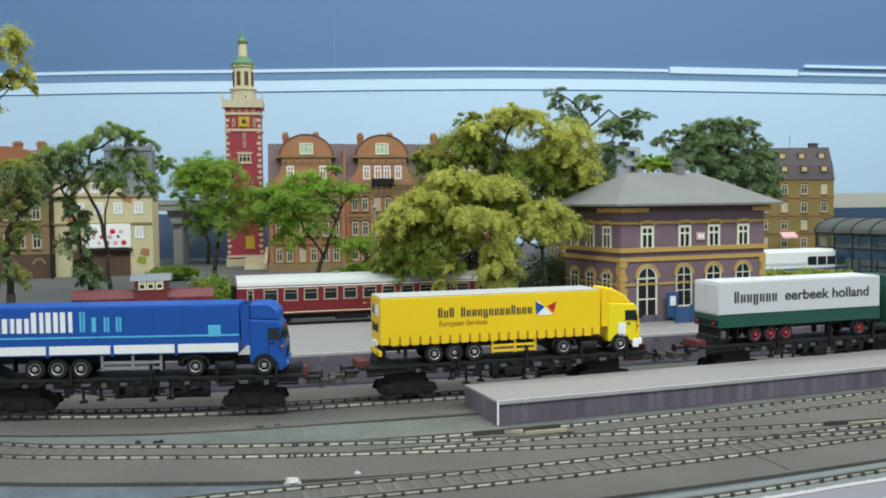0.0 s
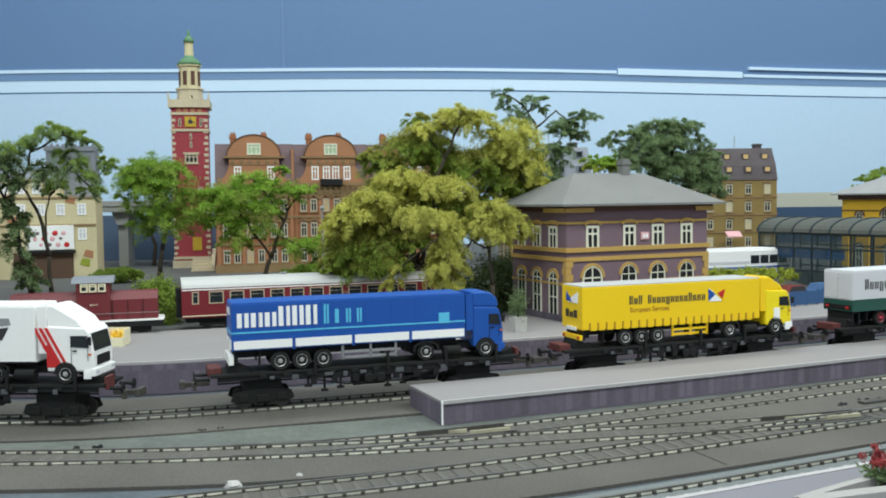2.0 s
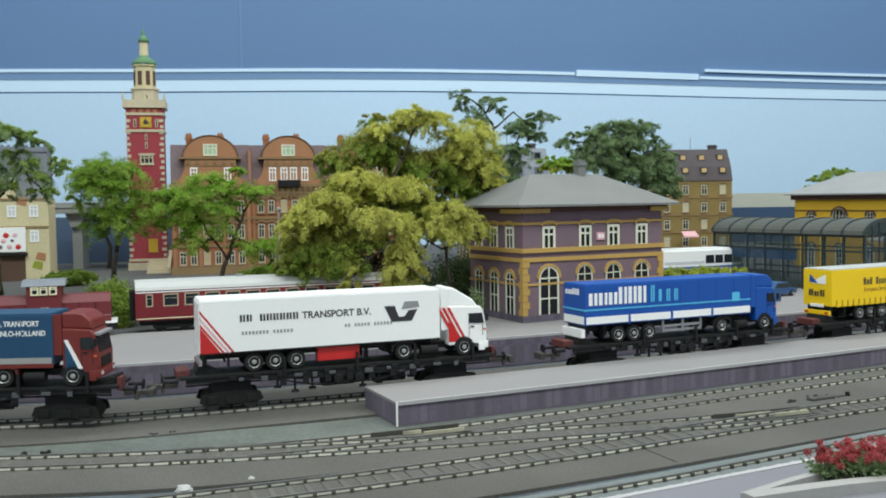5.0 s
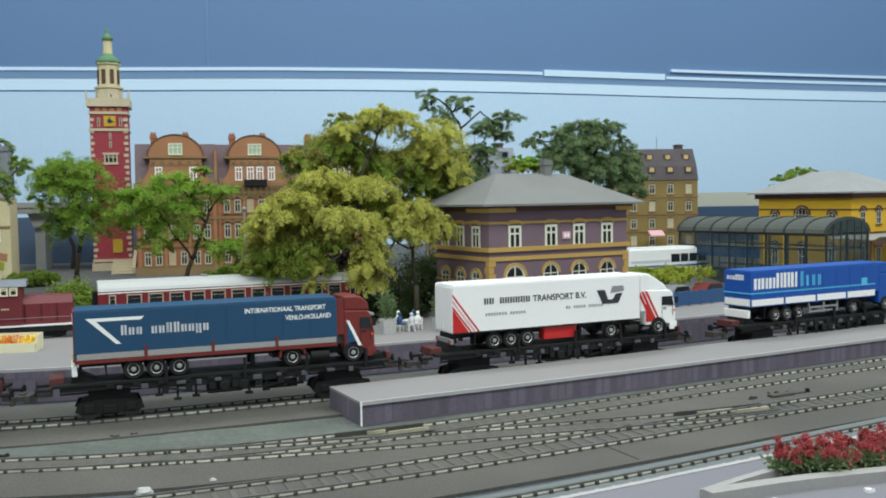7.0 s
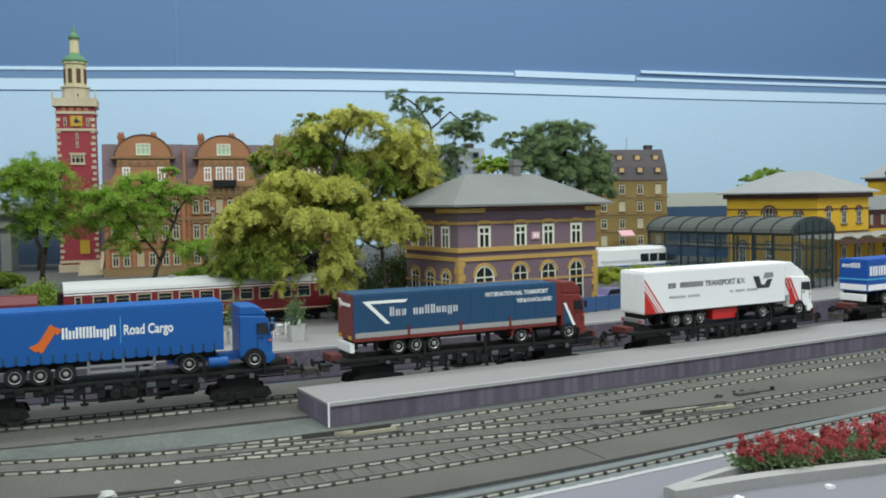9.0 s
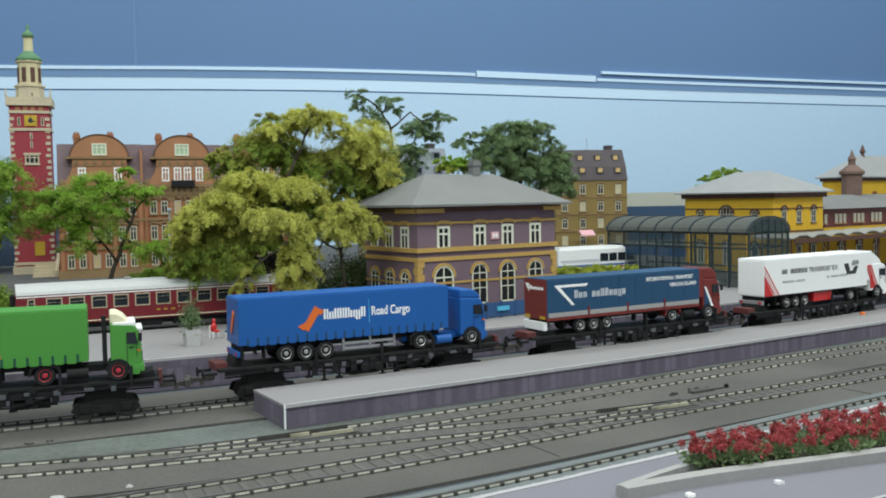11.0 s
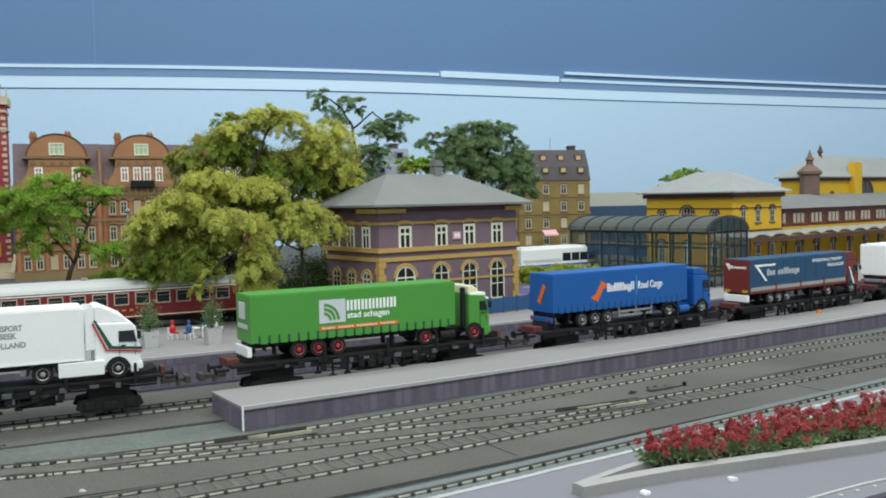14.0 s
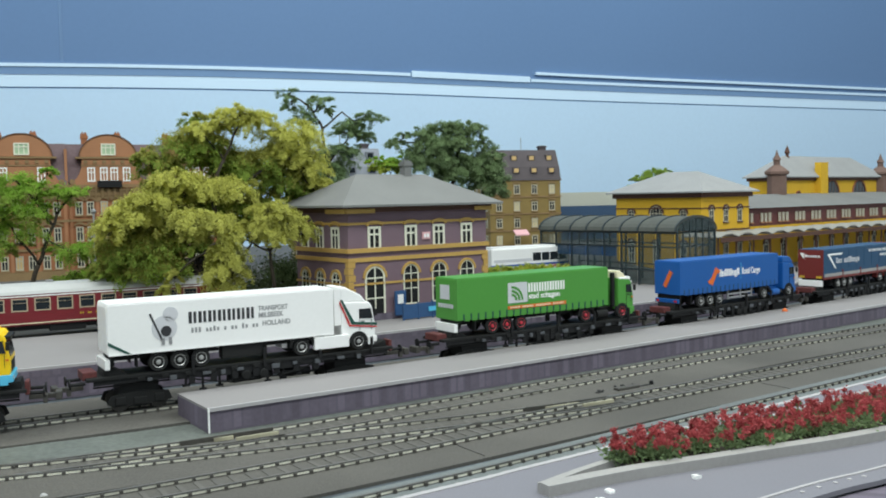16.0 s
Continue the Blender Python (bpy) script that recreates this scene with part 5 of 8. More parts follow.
def purple_station():
    t = thing("station_building", "two-storey purple station house with ochre trim and grey hipped roof", "station building", (0.341, 0.176, 0.0222), 9.35)
    w, d = 0.1615, 0.095
    part("wall", Shape().box(0, w, 0, d, 0, 0.104), "purple", t, "purple stone walls")
    band(t, w, d, 0.0, 0.006, 0.0015, "plat_side", "plinth")
    band(t, w, d, 0.0628, 0.0668, 0.0022, "trim")
    band(t, w, d, 0.0545, 0.0582, 0.0012, "trim")
    band(t, w, d, 0.0880, 0.0903, 0.0010, "trim")
    band(t, w, d, 0.0330, 0.0350, 0.0009, "trim")
    band(t, w, d, 0.0995, 0.1040, 0.0040, "eaves", "roof_edge")
    for side, u0, u1 in (("front", -0.004, 0.026), ("front", w - 0.018, w + 0.004), ("left", -0.004, 0.03)):
        part("eaves_board", on_face(Shape().box(u0, u1, 0.0041, 0.0055, 0.0985, 0.1025), side), "trim", t, "ochre corner board under the eaves")
    roof = hip_roof(t, w, d, 0.1062, 0.029, 0.0125, (0.040, w - 0.040), "roofgrey")
    chimney(t, 0.0985, d / 2, 0.126, 0.0085, 0.0225, "roofgrey")
    for k in range(8):
        z0 = 0.006 + k * 0.0062
        ww = 0.0062 if k % 2 else 0.0042
        part("quoin", Shape().box(-0.0012, ww, -0.0012, 0.002, z0, z0 + 0.0058).box(-0.0012, 0.0, 0.002, 0.0104 - ww, z0, z0 + 0.0058), "trim", t)
        part("quoin", Shape().box(w - ww, w + 0.0012, -0.0012, 0.002, z0, z0 + 0.0058), "trim", t)
    for u in (0.0278, 0.0688, 0.1018, 0.1360):
        window(t, "front", u, 0.0648, 0.0142, 0.0215, "frame", "black", hood="trim", sill="trim", bw=0.0023)
    for u in (0.0215, 0.0495, 0.0775):
        window(t, "left", u, 0.0648, 0.0142, 0.0215, "frame", "black", hood="trim", sill="trim", bw=0.0023)
        window(t, "left", u, 0.004, 0.0150, 0.034, arch=True, hood="trim")
    window(t, "front", 0.0275, 0.0006, 0.0220, 0.0385, "frame", "black", arch=True, hood="trim", bars_=1, bw=0.0018)
    for u in (0.0680, 0.1015, 0.1358):
        window(t, "front", u, 0.012, 0.0175, 0.029, "frame", "black", arch=True, hood="trim", sill="trim", bars_=1, bw=0.0012)
    part("station_sign", Shape().box(0.0818, 0.0910, -0.0014, 0.0, 0.0722, 0.0792, 0.0003), "pink", t, "pink-red square sign")
    part("sign_mark", Shape().box(0.0835, 0.0858, -0.0018, 0.0, 0.0738, 0.0776).box(0.0868, 0.0893, -0.0018, 0.0, 0.0738, 0.0776), "white", t)
    part("notice_board", Shape().box(0.046, 0.058, -0.006, -0.004, 0.003, 0.026, 0.0004), "bluefence", t, "dark blue notice board")
    part("notice", Shape().box(0.0485, 0.0545, -0.0066, -0.006, 0.014, 0.0225), "white", t)


def blue_fence():
    t = thing("fence", "low dark blue board fence beside the station", "fence", (0.389, 0.165, 0.022), 10)
    for i in range(16):
        x = i * 0.0168
        y = BEND * x * x / 2 * 0.6
        part("panel", Shape().box(x, x + 0.0162, y - 0.0006, y + 0.0006, 0.001, 0.0145), "bluefence", t)
        part("post", Shape().box(x - 0.0006, x + 0.0006, y - 0.0012, y + 0.0008, 0.0, 0.0158), "bluefence", t)
    part("white_sign", Shape().box(0.028, 0.042, -0.0022, -0.001, 0.0065, 0.0105), "cyan", t, "pale blue sign with bars")


def clock_tower():
    t = thing("clock_tower", "red brick clock tower with pale stone trim and green copper dome", "tower", (0.009, 0.735, 0.043), -6)
    w = 0.047
    part("shaft", Shape().box(0, w, 0, w, 0, 0.221), "tower", t, "dark red brick shaft")
    part("base", Shape().box(-0.003, w + 0.003, -0.003, w, 0, 0.012), "towerstone", t)
    for z in (0.014, 0.1885, 0.211):
        band(t, w, w, z, z + 0.0035, 0.0016, "towerstone")
    for k in range(24):
        z = 0.02 + k * 0.0079
        ww = 0.0052 if k % 2 else 0.0034
        for x0, x1 in ((-0.0008, ww), (w - ww, w + 0.0008)):
            part("quoin", Shape().box(x0, x1, -0.0008, 0.002, z, z + 0.004), "towerstone", t)
    window(t, "front", 0.025, 0.1455, 0.017, 0.0125, "towerstone", bars_=2, proud=0.0014)
    part("window_hood", Shape().box(0.0145, 0.0355, -0.0018, 0.0, 0.1575, 0.1598).box(0.0155, 0.0345, -0.0016, 0.0, 0.1440, 0.1458), "towerstone", t)
    window(t, "front", 0.025, 0.1665, 0.0032, 0.0085, "towerstone", bars_=0)
    window(t, "front", 0.025, 0.1775, 0.0032, 0.0085, "towerstone", bars_=0)
    window(t, "front", 0.011, 0.195, 0.0036, 0.011, "towerstone", bars_=0)
    window(t, "front", 0.039, 0.195, 0.0036, 0.011, "towerstone", bars_=0)
    for k in range(4):
        part("frieze_panel", Shape().box(0.007 + 0.0092 * k, 0.0128 + 0.0092 * k, -0.0012, 0.0, 0.2142, 0.2195), "brick_light", t)
    window(t, "front", 0.036, 0.103, 0.006, 0.010, "towerstone", bars_=1)
    window(t, "front", 0.030, 0.026, 0.012, 0.018, "gold", "gold", bars_=0)
    c = part("clock_face", Shape().box(0.0175, 0.0325, -0.0014, 0.0, 0.1945, 0.2085).cyl((0.025, -0.0024, 0.2015), 0.0070, 0.0012, "y", 20), "gold", t, "gilded clock face")
    part("clock_pointer", Shape().box(0.0245, 0.0255, -0.0030, -0.0022, 0.2015, 0.2075).box(0.025, 0.0305, -0.0030, -0.0022, 0.2000, 0.2011).cyl((0.025, -0.0028, 0.2015), 0.0030, 0.0006, "y", 12), "ink", c)
    part("gallery", Shape().box(-0.004, w + 0.004, -0.004, w + 0.004, 0.221, 0.225).box(-0.004, w + 0.004, -0.004, -0.003, 0.225, 0.2315).box(-0.004, -0.003, -0.003, w + 0.004, 0.225, 0.2315).box(w + 0.003, w + 0.004, -0.003, w + 0.004, 0.225, 0.2315), "towerstone", t, "pale stone gallery")
    for x in (-0.003, w + 0.003):
        part("finial", Shape().lathe([(0.0016, 0.2315), (0.0012, 0.236), (0.0004, 0.243)], (x, -0.003), 8), "towerstone", t)
    part("belfry_base", Shape().lathe([(0.0185, 0.224), (0.0172, 0.246), (0.0192, 0.247), (0.0192, 0.249)], (w / 2, w / 2), 8), "towerstone", t)
    part("dial", Shape().cyl((0.025, 0.0070, 0.236), 0.0032, 0.001, "y", 12), "black", t)
    part("belfry", Shape().lathe([(0.0148, 0.249), (0.0142, 0.278), (0.0166, 0.279), (0.0166, 0.281)], (w / 2, w / 2), 8), "pale", t, "pale octagonal belfry")
    for a in range(8):
        ang = a * 45 - 90
        o = part("belfry_opening", Shape().box(-0.0026, 0.0026, -0.0145, -0.0120, 0.253, 0.272), "eaves", t)
        o.matrix_basis = pose(w / 2, w / 2, 0, 0, 0, ang + 90 + 22.5)
    part("dome", Shape().lathe([(0.0166, 0.281), (0.0154, 0.285), (0.0115, 0.289), (0.0072, 0.292), (0.0062, 0.294)], (w / 2, w / 2), 12), "copper", t, "green copper dome", True)
    part("lantern", Shape().lathe([(0.0062, 0.294), (0.0056, 0.311), (0.0072, 0.312)], (w / 2, w / 2), 8), "pale", t)
    part("lantern_dome", Shape().lathe([(0.0072, 0.312), (0.0070, 0.316), (0.0040, 0.320), (0.0018, 0.3215), (0.0024, 0.324), (0.0004, 0.331)], (w / 2, w / 2), 10), "copper", t, "green copper cap", True)


def gabled_house(x, label, balcony, chims=((0.006, 0.2200), (0.045, 0.2205)), at_y=0.612, turn=-4.7, w=0.098):
    """A brick town house with a round gable over a stepped dormer storey, mansard slopes on both sides."""
    t = thing("town_house", label, "house", (x, at_y, 0.043), turn, "brick town houses")
    d = 0.09
    part("wall", Shape().box(0, w, 0, d, 0, 0.113), "brick", t, "orange-brown brick walls")
    for z, h, m in ((0.0, 0.012, "sand"), (0.036, 0.003, "sand"), (0.070, 0.003, "sand"), (0.098, 0.0035, "sand"), (0.111, 0.004, "sand")):
        band(t, w, d, z, z + h, 0.0016, m)
    band(t, w, d, 0.1015, 0.1075, 0.0028, "sand")
    band(t, w, d, 0.1075, 0.1095, 0.0044, "sand")
    for k in range(int(w / 0.0072)):
        x0 = 0.003 + k * 0.0072
        part("console", Shape().prism([(-0.0060, 0.1110), (-0.0016, 0.1110), (-0.0016, 0.0985), (-0.0030, 0.0985)], x0, x0 + 0.0026, "x"), "sand", t)
    for u in (0.0035, 0.0345, 0.0635, 0.0945):
        part("pilaster", Shape().box(u - 0.0018, u + 0.0018, -0.0014, 0.0, 0.012, 0.098), "brick_light", t)
        part("capital", Shape().box(u - 0.0026, u + 0.0026, -0.0022, 0.0, 0.094, 0.098), "sand", t)
    rw = 0.017
    gw = w - 2 * rw
    # dormer storey with curved scroll shoulders
    side = [(0.0140 * (1 - i / 8) ** 2.2, 0.115 + 0.027 * i / 8) for i in range(9)]
    prof = [(rw + 0.001 - e, z) for e, z in side] + [(rw + 0.001, 0.148), (rw + gw - 0.001, 0.148)] + [(rw + gw - 0.001 + e, z) for e, z in side[::-1]]
    part("dormer_storey", Shape().prism(prof, -0.001, 0.02), "brick_light", t, "brick dormer storey with scroll shoulders")
    for e in (-1, 1):
        u = rw + gw / 2 + e * (gw / 2 + 0.0105)
        part("scroll", Shape().cyl((u, -0.0022, 0.1185), 0.0032, 0.004, "y", 12), "sand", t)
    for k in range(6):
        u = rw + gw * (k + 0.5) / 6
        part("frieze_block", Shape().box(u - 0.0022, u + 0.0022, -0.0024, 0.0, 0.1405, 0.1445), "sand", t)
    part("string_course", Shape().box(rw, rw + gw, -0.0018, 0.0, 0.1375, 0.1392), "sand", t)
    part("cornice", Shape().box(rw - 0.006, rw + gw + 0.006, -0.003, 0.02, 0.1465, 0.1487), "sand", t)
    n = 16
    cx, r = rw + gw / 2, gw / 2 + 0.001
    arc = [(cx + r * math.cos(math.pi * i / n), 0.149 + 0.0265 * math.sin(math.pi * i / n)) for i in range(n + 1)]
    part("round_gable", Shape().prism(arc, 0.0, 0.05), "brick_light", t, "round brick gable")
    out = [(cx + (r + 0.0010) * math.cos(math.pi * i / n), 0.149 + 0.0276 * math.sin(math.pi * i / n)) for i in range(n + 1)]
    ring = Shape()
    ring.prism(out + arc[::-1], -0.0012, 0.055)
    part("gable_rim", ring, "dkbrown", t, "dark rounded gable rim")
    part("mansard", Shape().prism([(-0.0, 0.114), (d, 0.114), (d - 0.012, 0.165), (0.016, 0.165)], 0.0005, w - 0.0005, "x"), "slate", t, "purple-brown slate mansard")
    part("fire_wall", Shape().box(w - 0.0025, w + 0.0005, 0.002, d, 0.113, 0.158), "brick_light", t)
    for cxx, z in chims:
        chimney(t, rw + cxx, 0.03, 0.150, 0.0074, z - 0.043 - 0.150 + 0.002, "brick", "brick")
    window(t, "front", cx, 0.1505, 0.017, 0.0145, "frame", "pale_pane", bars_=2, proud=0.0012)
    for u in (-0.0205, 0.0205):
        window(t, "front", cx + u, 0.1185, 0.009, 0.0175, "white", "greyw", proud=0.0018)
    if balcony:
        for u in (-0.006, 0.006):
            window(t, "front", cx + u, 0.1185, 0.009, 0.0175, "white", "glassdark", proud=0.0018)
        part("balcony", Shape().box(cx - 0.014, cx + 0.014, -0.009, 0.0, 0.1115, 0.113).box(cx - 0.014, cx + 0.014, -0.009, -0.0083, 0.113, 0.1195).box(cx - 0.014, cx - 0.0133, -0.0083, 0, 0.113, 0.1195).box(cx + 0.0133, cx + 0.014, -0.0083, 0, 0.113, 0.1195), "black", t, "dark iron balcony")
        part("balcony", Shape().box(cx - 0.014, cx + 0.014, -0.009, 0.0, 0.012, 0.0135).box(cx - 0.014, cx + 0.014, -0.009, -0.0083, 0.0135, 0.020), "black", t, "dark iron balcony")
    for z, h, ar in ((0.014, 0.017, False), (0.046, 0.018, False), (0.078, 0.0165, False)):
        for u in (0.013, 0.026, 0.042, 0.056, 0.072, 0.085):
            window(t, "front", u, z, 0.0085, h, "frame2", "glassdark" if u != 0.042 else "litwin", hood="sand" if z > 0.03 else "", sill="sand")


def left_houses():
    t = thing("town_house", "brown brick corner house with arched door", "house", (-0.325, 0.615, 0.043), -3)
    w, d = 0.125, 0.09
    part("wall", Shape().box(0, w, 0, d, 0, 0.135), "sand", t, "brown stone and brick walls")
    part("ground_storey", Shape().box(-0.001, w + 0.001, -0.0012, 0.01, 0, 0.031), "dkbrown", t, "dark brown ground storey")
    for z in (0.031, 0.066, 0.10, 0.133):
        band(t, w, d, z, z + 0.003, 0.0018, "sand")
    part("round_gable", Shape().prism([(0.075 + 0.046 * math.cos(math.pi * i / 14), 0.136 + 0.024 * math.sin(math.pi * i / 14)) for i in range(15)], 0.0, 0.05), "brick", t)
    part("mansard", Shape().prism([(0, 0.136), (d, 0.136), (d - 0.01, 0.156), (0.014, 0.156)], 0, w, "x"), "slate", t)
    for x in (0.085, 0.112):
        chimney(t, x, 0.03, 0.15, 0.009, 0.017, "brick")
    for z in (0.038, 0.072, 0.106):
        for u in (0.02, 0.05, 0.078, 0.092, 0.11):
            window(t, "front", u, z, 0.0105, 0.018, "frame2", "glassdark", hood="sand", sill="sand")
    window(t, "front", 0.083, 0.001, 0.013, 0.013, "gold", "gold", arch=True, hood="sand")
    window(t, "front", 0.112, 0.008, 0.011, 0.011, "frame", "frame", arch=True, hood="sand")
    part("lamp_post", Shape().cyl((w + 0.003, -0.01, 0), 0.0016, 0.125, n=8), "black", t)
    t = thing("town_house", "pale yellow plastered house with faded advertising", "house", (-0.197, 0.62, 0.043), -2)
    w, d = 0.114, 0.08
    part("wall", Shape().box(0, w, 0, d, 0, 0.10).box(0.0, 0.075, 0.0, d, 0.0999, 0.122), "pale", t, "pale yellow plaster walls")
    part("mansard", Shape().prism([(0, 0.122), (d, 0.122), (d - 0.01, 0.134), (0.012, 0.134)], 0.0, 0.075, "x"), "lead", t)
    part("tall_gable", Shape().box(0.055, 0.112, 0.03, d, 0.10, 0.160), "lead", t, "lead-grey upper house")
    for k in range(9):
        part("merlon", Shape().box(0.0535 + 0.0068 * k, 0.0570 + 0.0068 * k, 0.028, 0.031, 0.163, 0.1652), "lead", t)
    part("parapet", Shape().box(0.053, 0.114, 0.028, 0.031, 0.157, 0.163), "lead", t)
    for z in (0.065, 0.098, 0.119):
        part("cornice", Shape().box(-0.001, w if z < 0.1 else 0.076, -0.0015, 0.0, z, z + 0.0022), "sand", t)
    for u in (0.012, 0.03, 0.048):
        window(t, "front", u, 0.104, 0.010, 0.012, "white", "greyw")
    for u in (0.03, 0.052, 0.074, 0.098):
        window(t, "front", u, 0.078, 0.010, 0.014, "white", "greyw")
    window(t, "front", 0.098, 0.048, 0.010, 0.014, "white", "greyw")
    s = part("billboard", Shape().box(0.036, 0.0885, -0.004, -0.001, 0.037, 0.066, 0.0004), "white", t, "white billboard with red and purple print")
    rnd = random.Random(9)
    for k in range(12):
        c = Shape().lathe([(rnd.uniform(.0018, .0034), 0.0), (0.0005, 0.0006)], n=8)
        c.v = [(a + 0.045 + rnd.uniform(0, 0.0) + 0.0032 * k, -0.0042 - z, 0.050 + b + 0.008 * math.sin(k * 2.1)) for a, b, z in c.v]
        part("printed_patch", c, ("pink", "slate", "pink", "red")[k % 4], s)
    part("shop_front", Shape().box(0.02, 0.087, -0.0012, 0.0, 0.002, 0.034), "dkbrown", t, "dark shop front")
    part("awning", Shape().box(0.03, 0.09, -0.008, 0.0, 0.033, 0.0355), "black", t)
    for u, z, m in ((0.104, 0.028, "brick_light"), (0.100, 0.018, "hedge"), (0.034, 0.07, "brick_light"), (0.085, 0.094, "brick_light"), (0.02, 0.07, "brick_light")):
        part("poster", Shape().prism([(u - 0.006, z), (u + 0.005, z - 0.003), (u + 0.006, z + 0.006), (u - 0.003, z + 0.008)], -0.0006, 0.0), m, t)
    # road bridge behind
    b = thing("road_bridge", "grey concrete road bridge with tapered pier", "bridge", (-0.11, 0.80, 0.0), -10)
    part("deck", Shape().box(0.0, 0.22, 0.0, 0.09, 0.1227, 0.133, 0.001), "bridge", b)
    part("parapet", Shape().box(0.0, 0.22, -0.002, 0.0, 0.131, 0.138), "bridge", b)
    part("pier", Shape().box(0.040, 0.053, 0.02, 0.06, 0.045, 0.104).prism([(0.040, 0.104), (0.053, 0.104), (0.060, 0.1227), (0.033, 0.1227)], 0.012, 0.068), "bridge", b)
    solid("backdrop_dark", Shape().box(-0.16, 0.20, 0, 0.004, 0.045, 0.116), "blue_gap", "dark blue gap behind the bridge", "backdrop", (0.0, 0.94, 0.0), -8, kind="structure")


def far_house(x, y, turn, w, label, h=0.112, roofh=0.052, roof="roofdark", glow="litwin"):
    t = thing("apartment_house", label, "house", (x, y, 0.043), turn)
    d = 0.10
    part("wall", Shape().box(0, w, 0, d, 0, h), "ochre", t, "mustard brown walls")
    for k in range(5):
        band(t, w, d, 0.0 + k * h / 4.02, 0.0024 + k * h / 4.02, 0.0014, "sand")
    part("mansard", Shape().prism([(-0.002, h), (d + 0.002, h), (d - 0.006, h + roofh * 0.45), (d - 0.024, h + roofh), (0.024, h + roofh), (0.006, h + roofh * 0.45)], -0.0005, w + 0.0005, "x"), roof, t, "mansard roof")
    n = max(3, int(w / 0.03))
    for k in range(4):
        for i in range(n):
            window(t, "front", (i + 0.5) * w / n, 0.006 + k * h / 4.02, 0.011, 0.0165, "frame2", "pale" if (i + k) % 3 == 0 else "glassdark", sill="sand", hood="sand" if k else "")
        for i in range(3):
            window(t, "left", 0.02 + i * 0.03, 0.006 + k * h / 4.02, 0.011, 0.0165, "frame2", "glassdark", sill="sand")
    for row, z in ((0, h + 0.012), (1, h + 0.034)):
        for i in range(n):
            u = (i + 0.5) * w / n
            y0 = 0.004 + row * 0.012
            dm = part("dormer", Shape().box(u - 0.006, u + 0.006, y0 - 0.004, y0 + 0.02, z, z + 0.011, 0.0006), roof, t)
            part("dormer_window", Shape().box(u - 0.004, u + 0.004, y0 - 0.0046, y0 - 0.0036, z + 0.002, z + 0.009), glow, dm)
    chimney(t, w * 0.85, d * 0.4, h + roofh - 0.004, 0.012, 0.012, "roofdark")
    part("aerial", Shape().cyl((w * 0.55, d * 0.4, h + roofh), 0.0006, 0.022, n=6), "steel", t)
    return t


def glass_hall():
    t = thing("glass_hall", "glazed station hall with barrel roof and dark frames", "glass hall", (0.783, 0.240, 0.022), 12)
    w, d, h = 0.080, 0.222, 0.066
    n = 12
    arc = [(w / 2 + (w / 2 + 0.002) * math.cos(math.pi * i / n), h + 0.0175 * math.sin(math.pi * i / n)) for i in range(n + 1)]
    inn = [(w / 2 + (w / 2 + 0.0005) * math.cos(math.pi * i / n), h - 0.001 + 0.0165 * math.sin(math.pi * i / n)) for i in range(n + 1)]
    s = Shape().prism(arc + inn[::-1], -0.002, d)
    part("barrel_roof", s, "hallroof", t, "grey-green curved roof")
    for k in range(9):
        y = -0.0025 + k * d / 8.05
        r = Shape()
        o2 = [(w / 2 + (w / 2 + 0.0032) * math.cos(math.pi * i / n), h + 0.0187 * math.sin(math.pi * i / n)) for i in range(n + 1)]
        r.prism(o2 + arc[::-1], y, y + 0.0022)
        part("roof_rib", r, "hallframe", t)
        for x in (0, w - 0.0022):
            part("column", Shape().box(x, x + 0.0022, y, y + 0.0022, 0, h), "hallframe", t)
    for z in (0.018, 0.046, h - 0.003):
        part("rail_beam", Shape().box(0.0003, 0.0019, 0, d - 0.004, z, z + 0.002).box(w - 0.0019, w - 0.0003, 0, d - 0.004, z, z + 0.002).box(0, w, 0.0003, 0.0019, z, z + 0.002), "hallframe", t)
    for k in range(8):
        y = -0.0003 + k * d / 8.05
        p = part("pane", Shape().box(0.0008, 0.0012, y + 0.002, y + d / 8.05 - 0.0003, 0.001, h - 0.003), "pane", t)
        p.visible_shadow = False
    gable = part("arch_glazing", Shape().prism([(w / 2 + (w / 2 - 0.001) * math.cos(math.pi * i / n), h + 0.0155 * math.sin(math.pi * i / n)) for i in range(n + 1)], -0.0016, -0.0012), "pane", t)
    bars_s = Shape()
    for i in range(1, 6):
        x = w * i / 6
        bars_s.box(x - 0.0007, x + 0.0007, -0.0022, -0.001, 0, h + 0.0155 * math.sin(math.acos(max(-1, min(1, (x - w / 2) / (w / 2))))))
    part("mullions", bars_s, "hallframe", t)
    part("front_pane", Shape().box(0.002, w - 0.002, -0.0016, -0.0012, 0.001, h - 0.002), "pane", t)
    # flat panel stands in for a second, blue bus seen through the glass
    part("info_panel", Shape().box(0.0014, 0.0022, 0.09, 0.2, 0.034, 0.047), "blue_n", t, "bright blue flat panel standing for a bus inside")


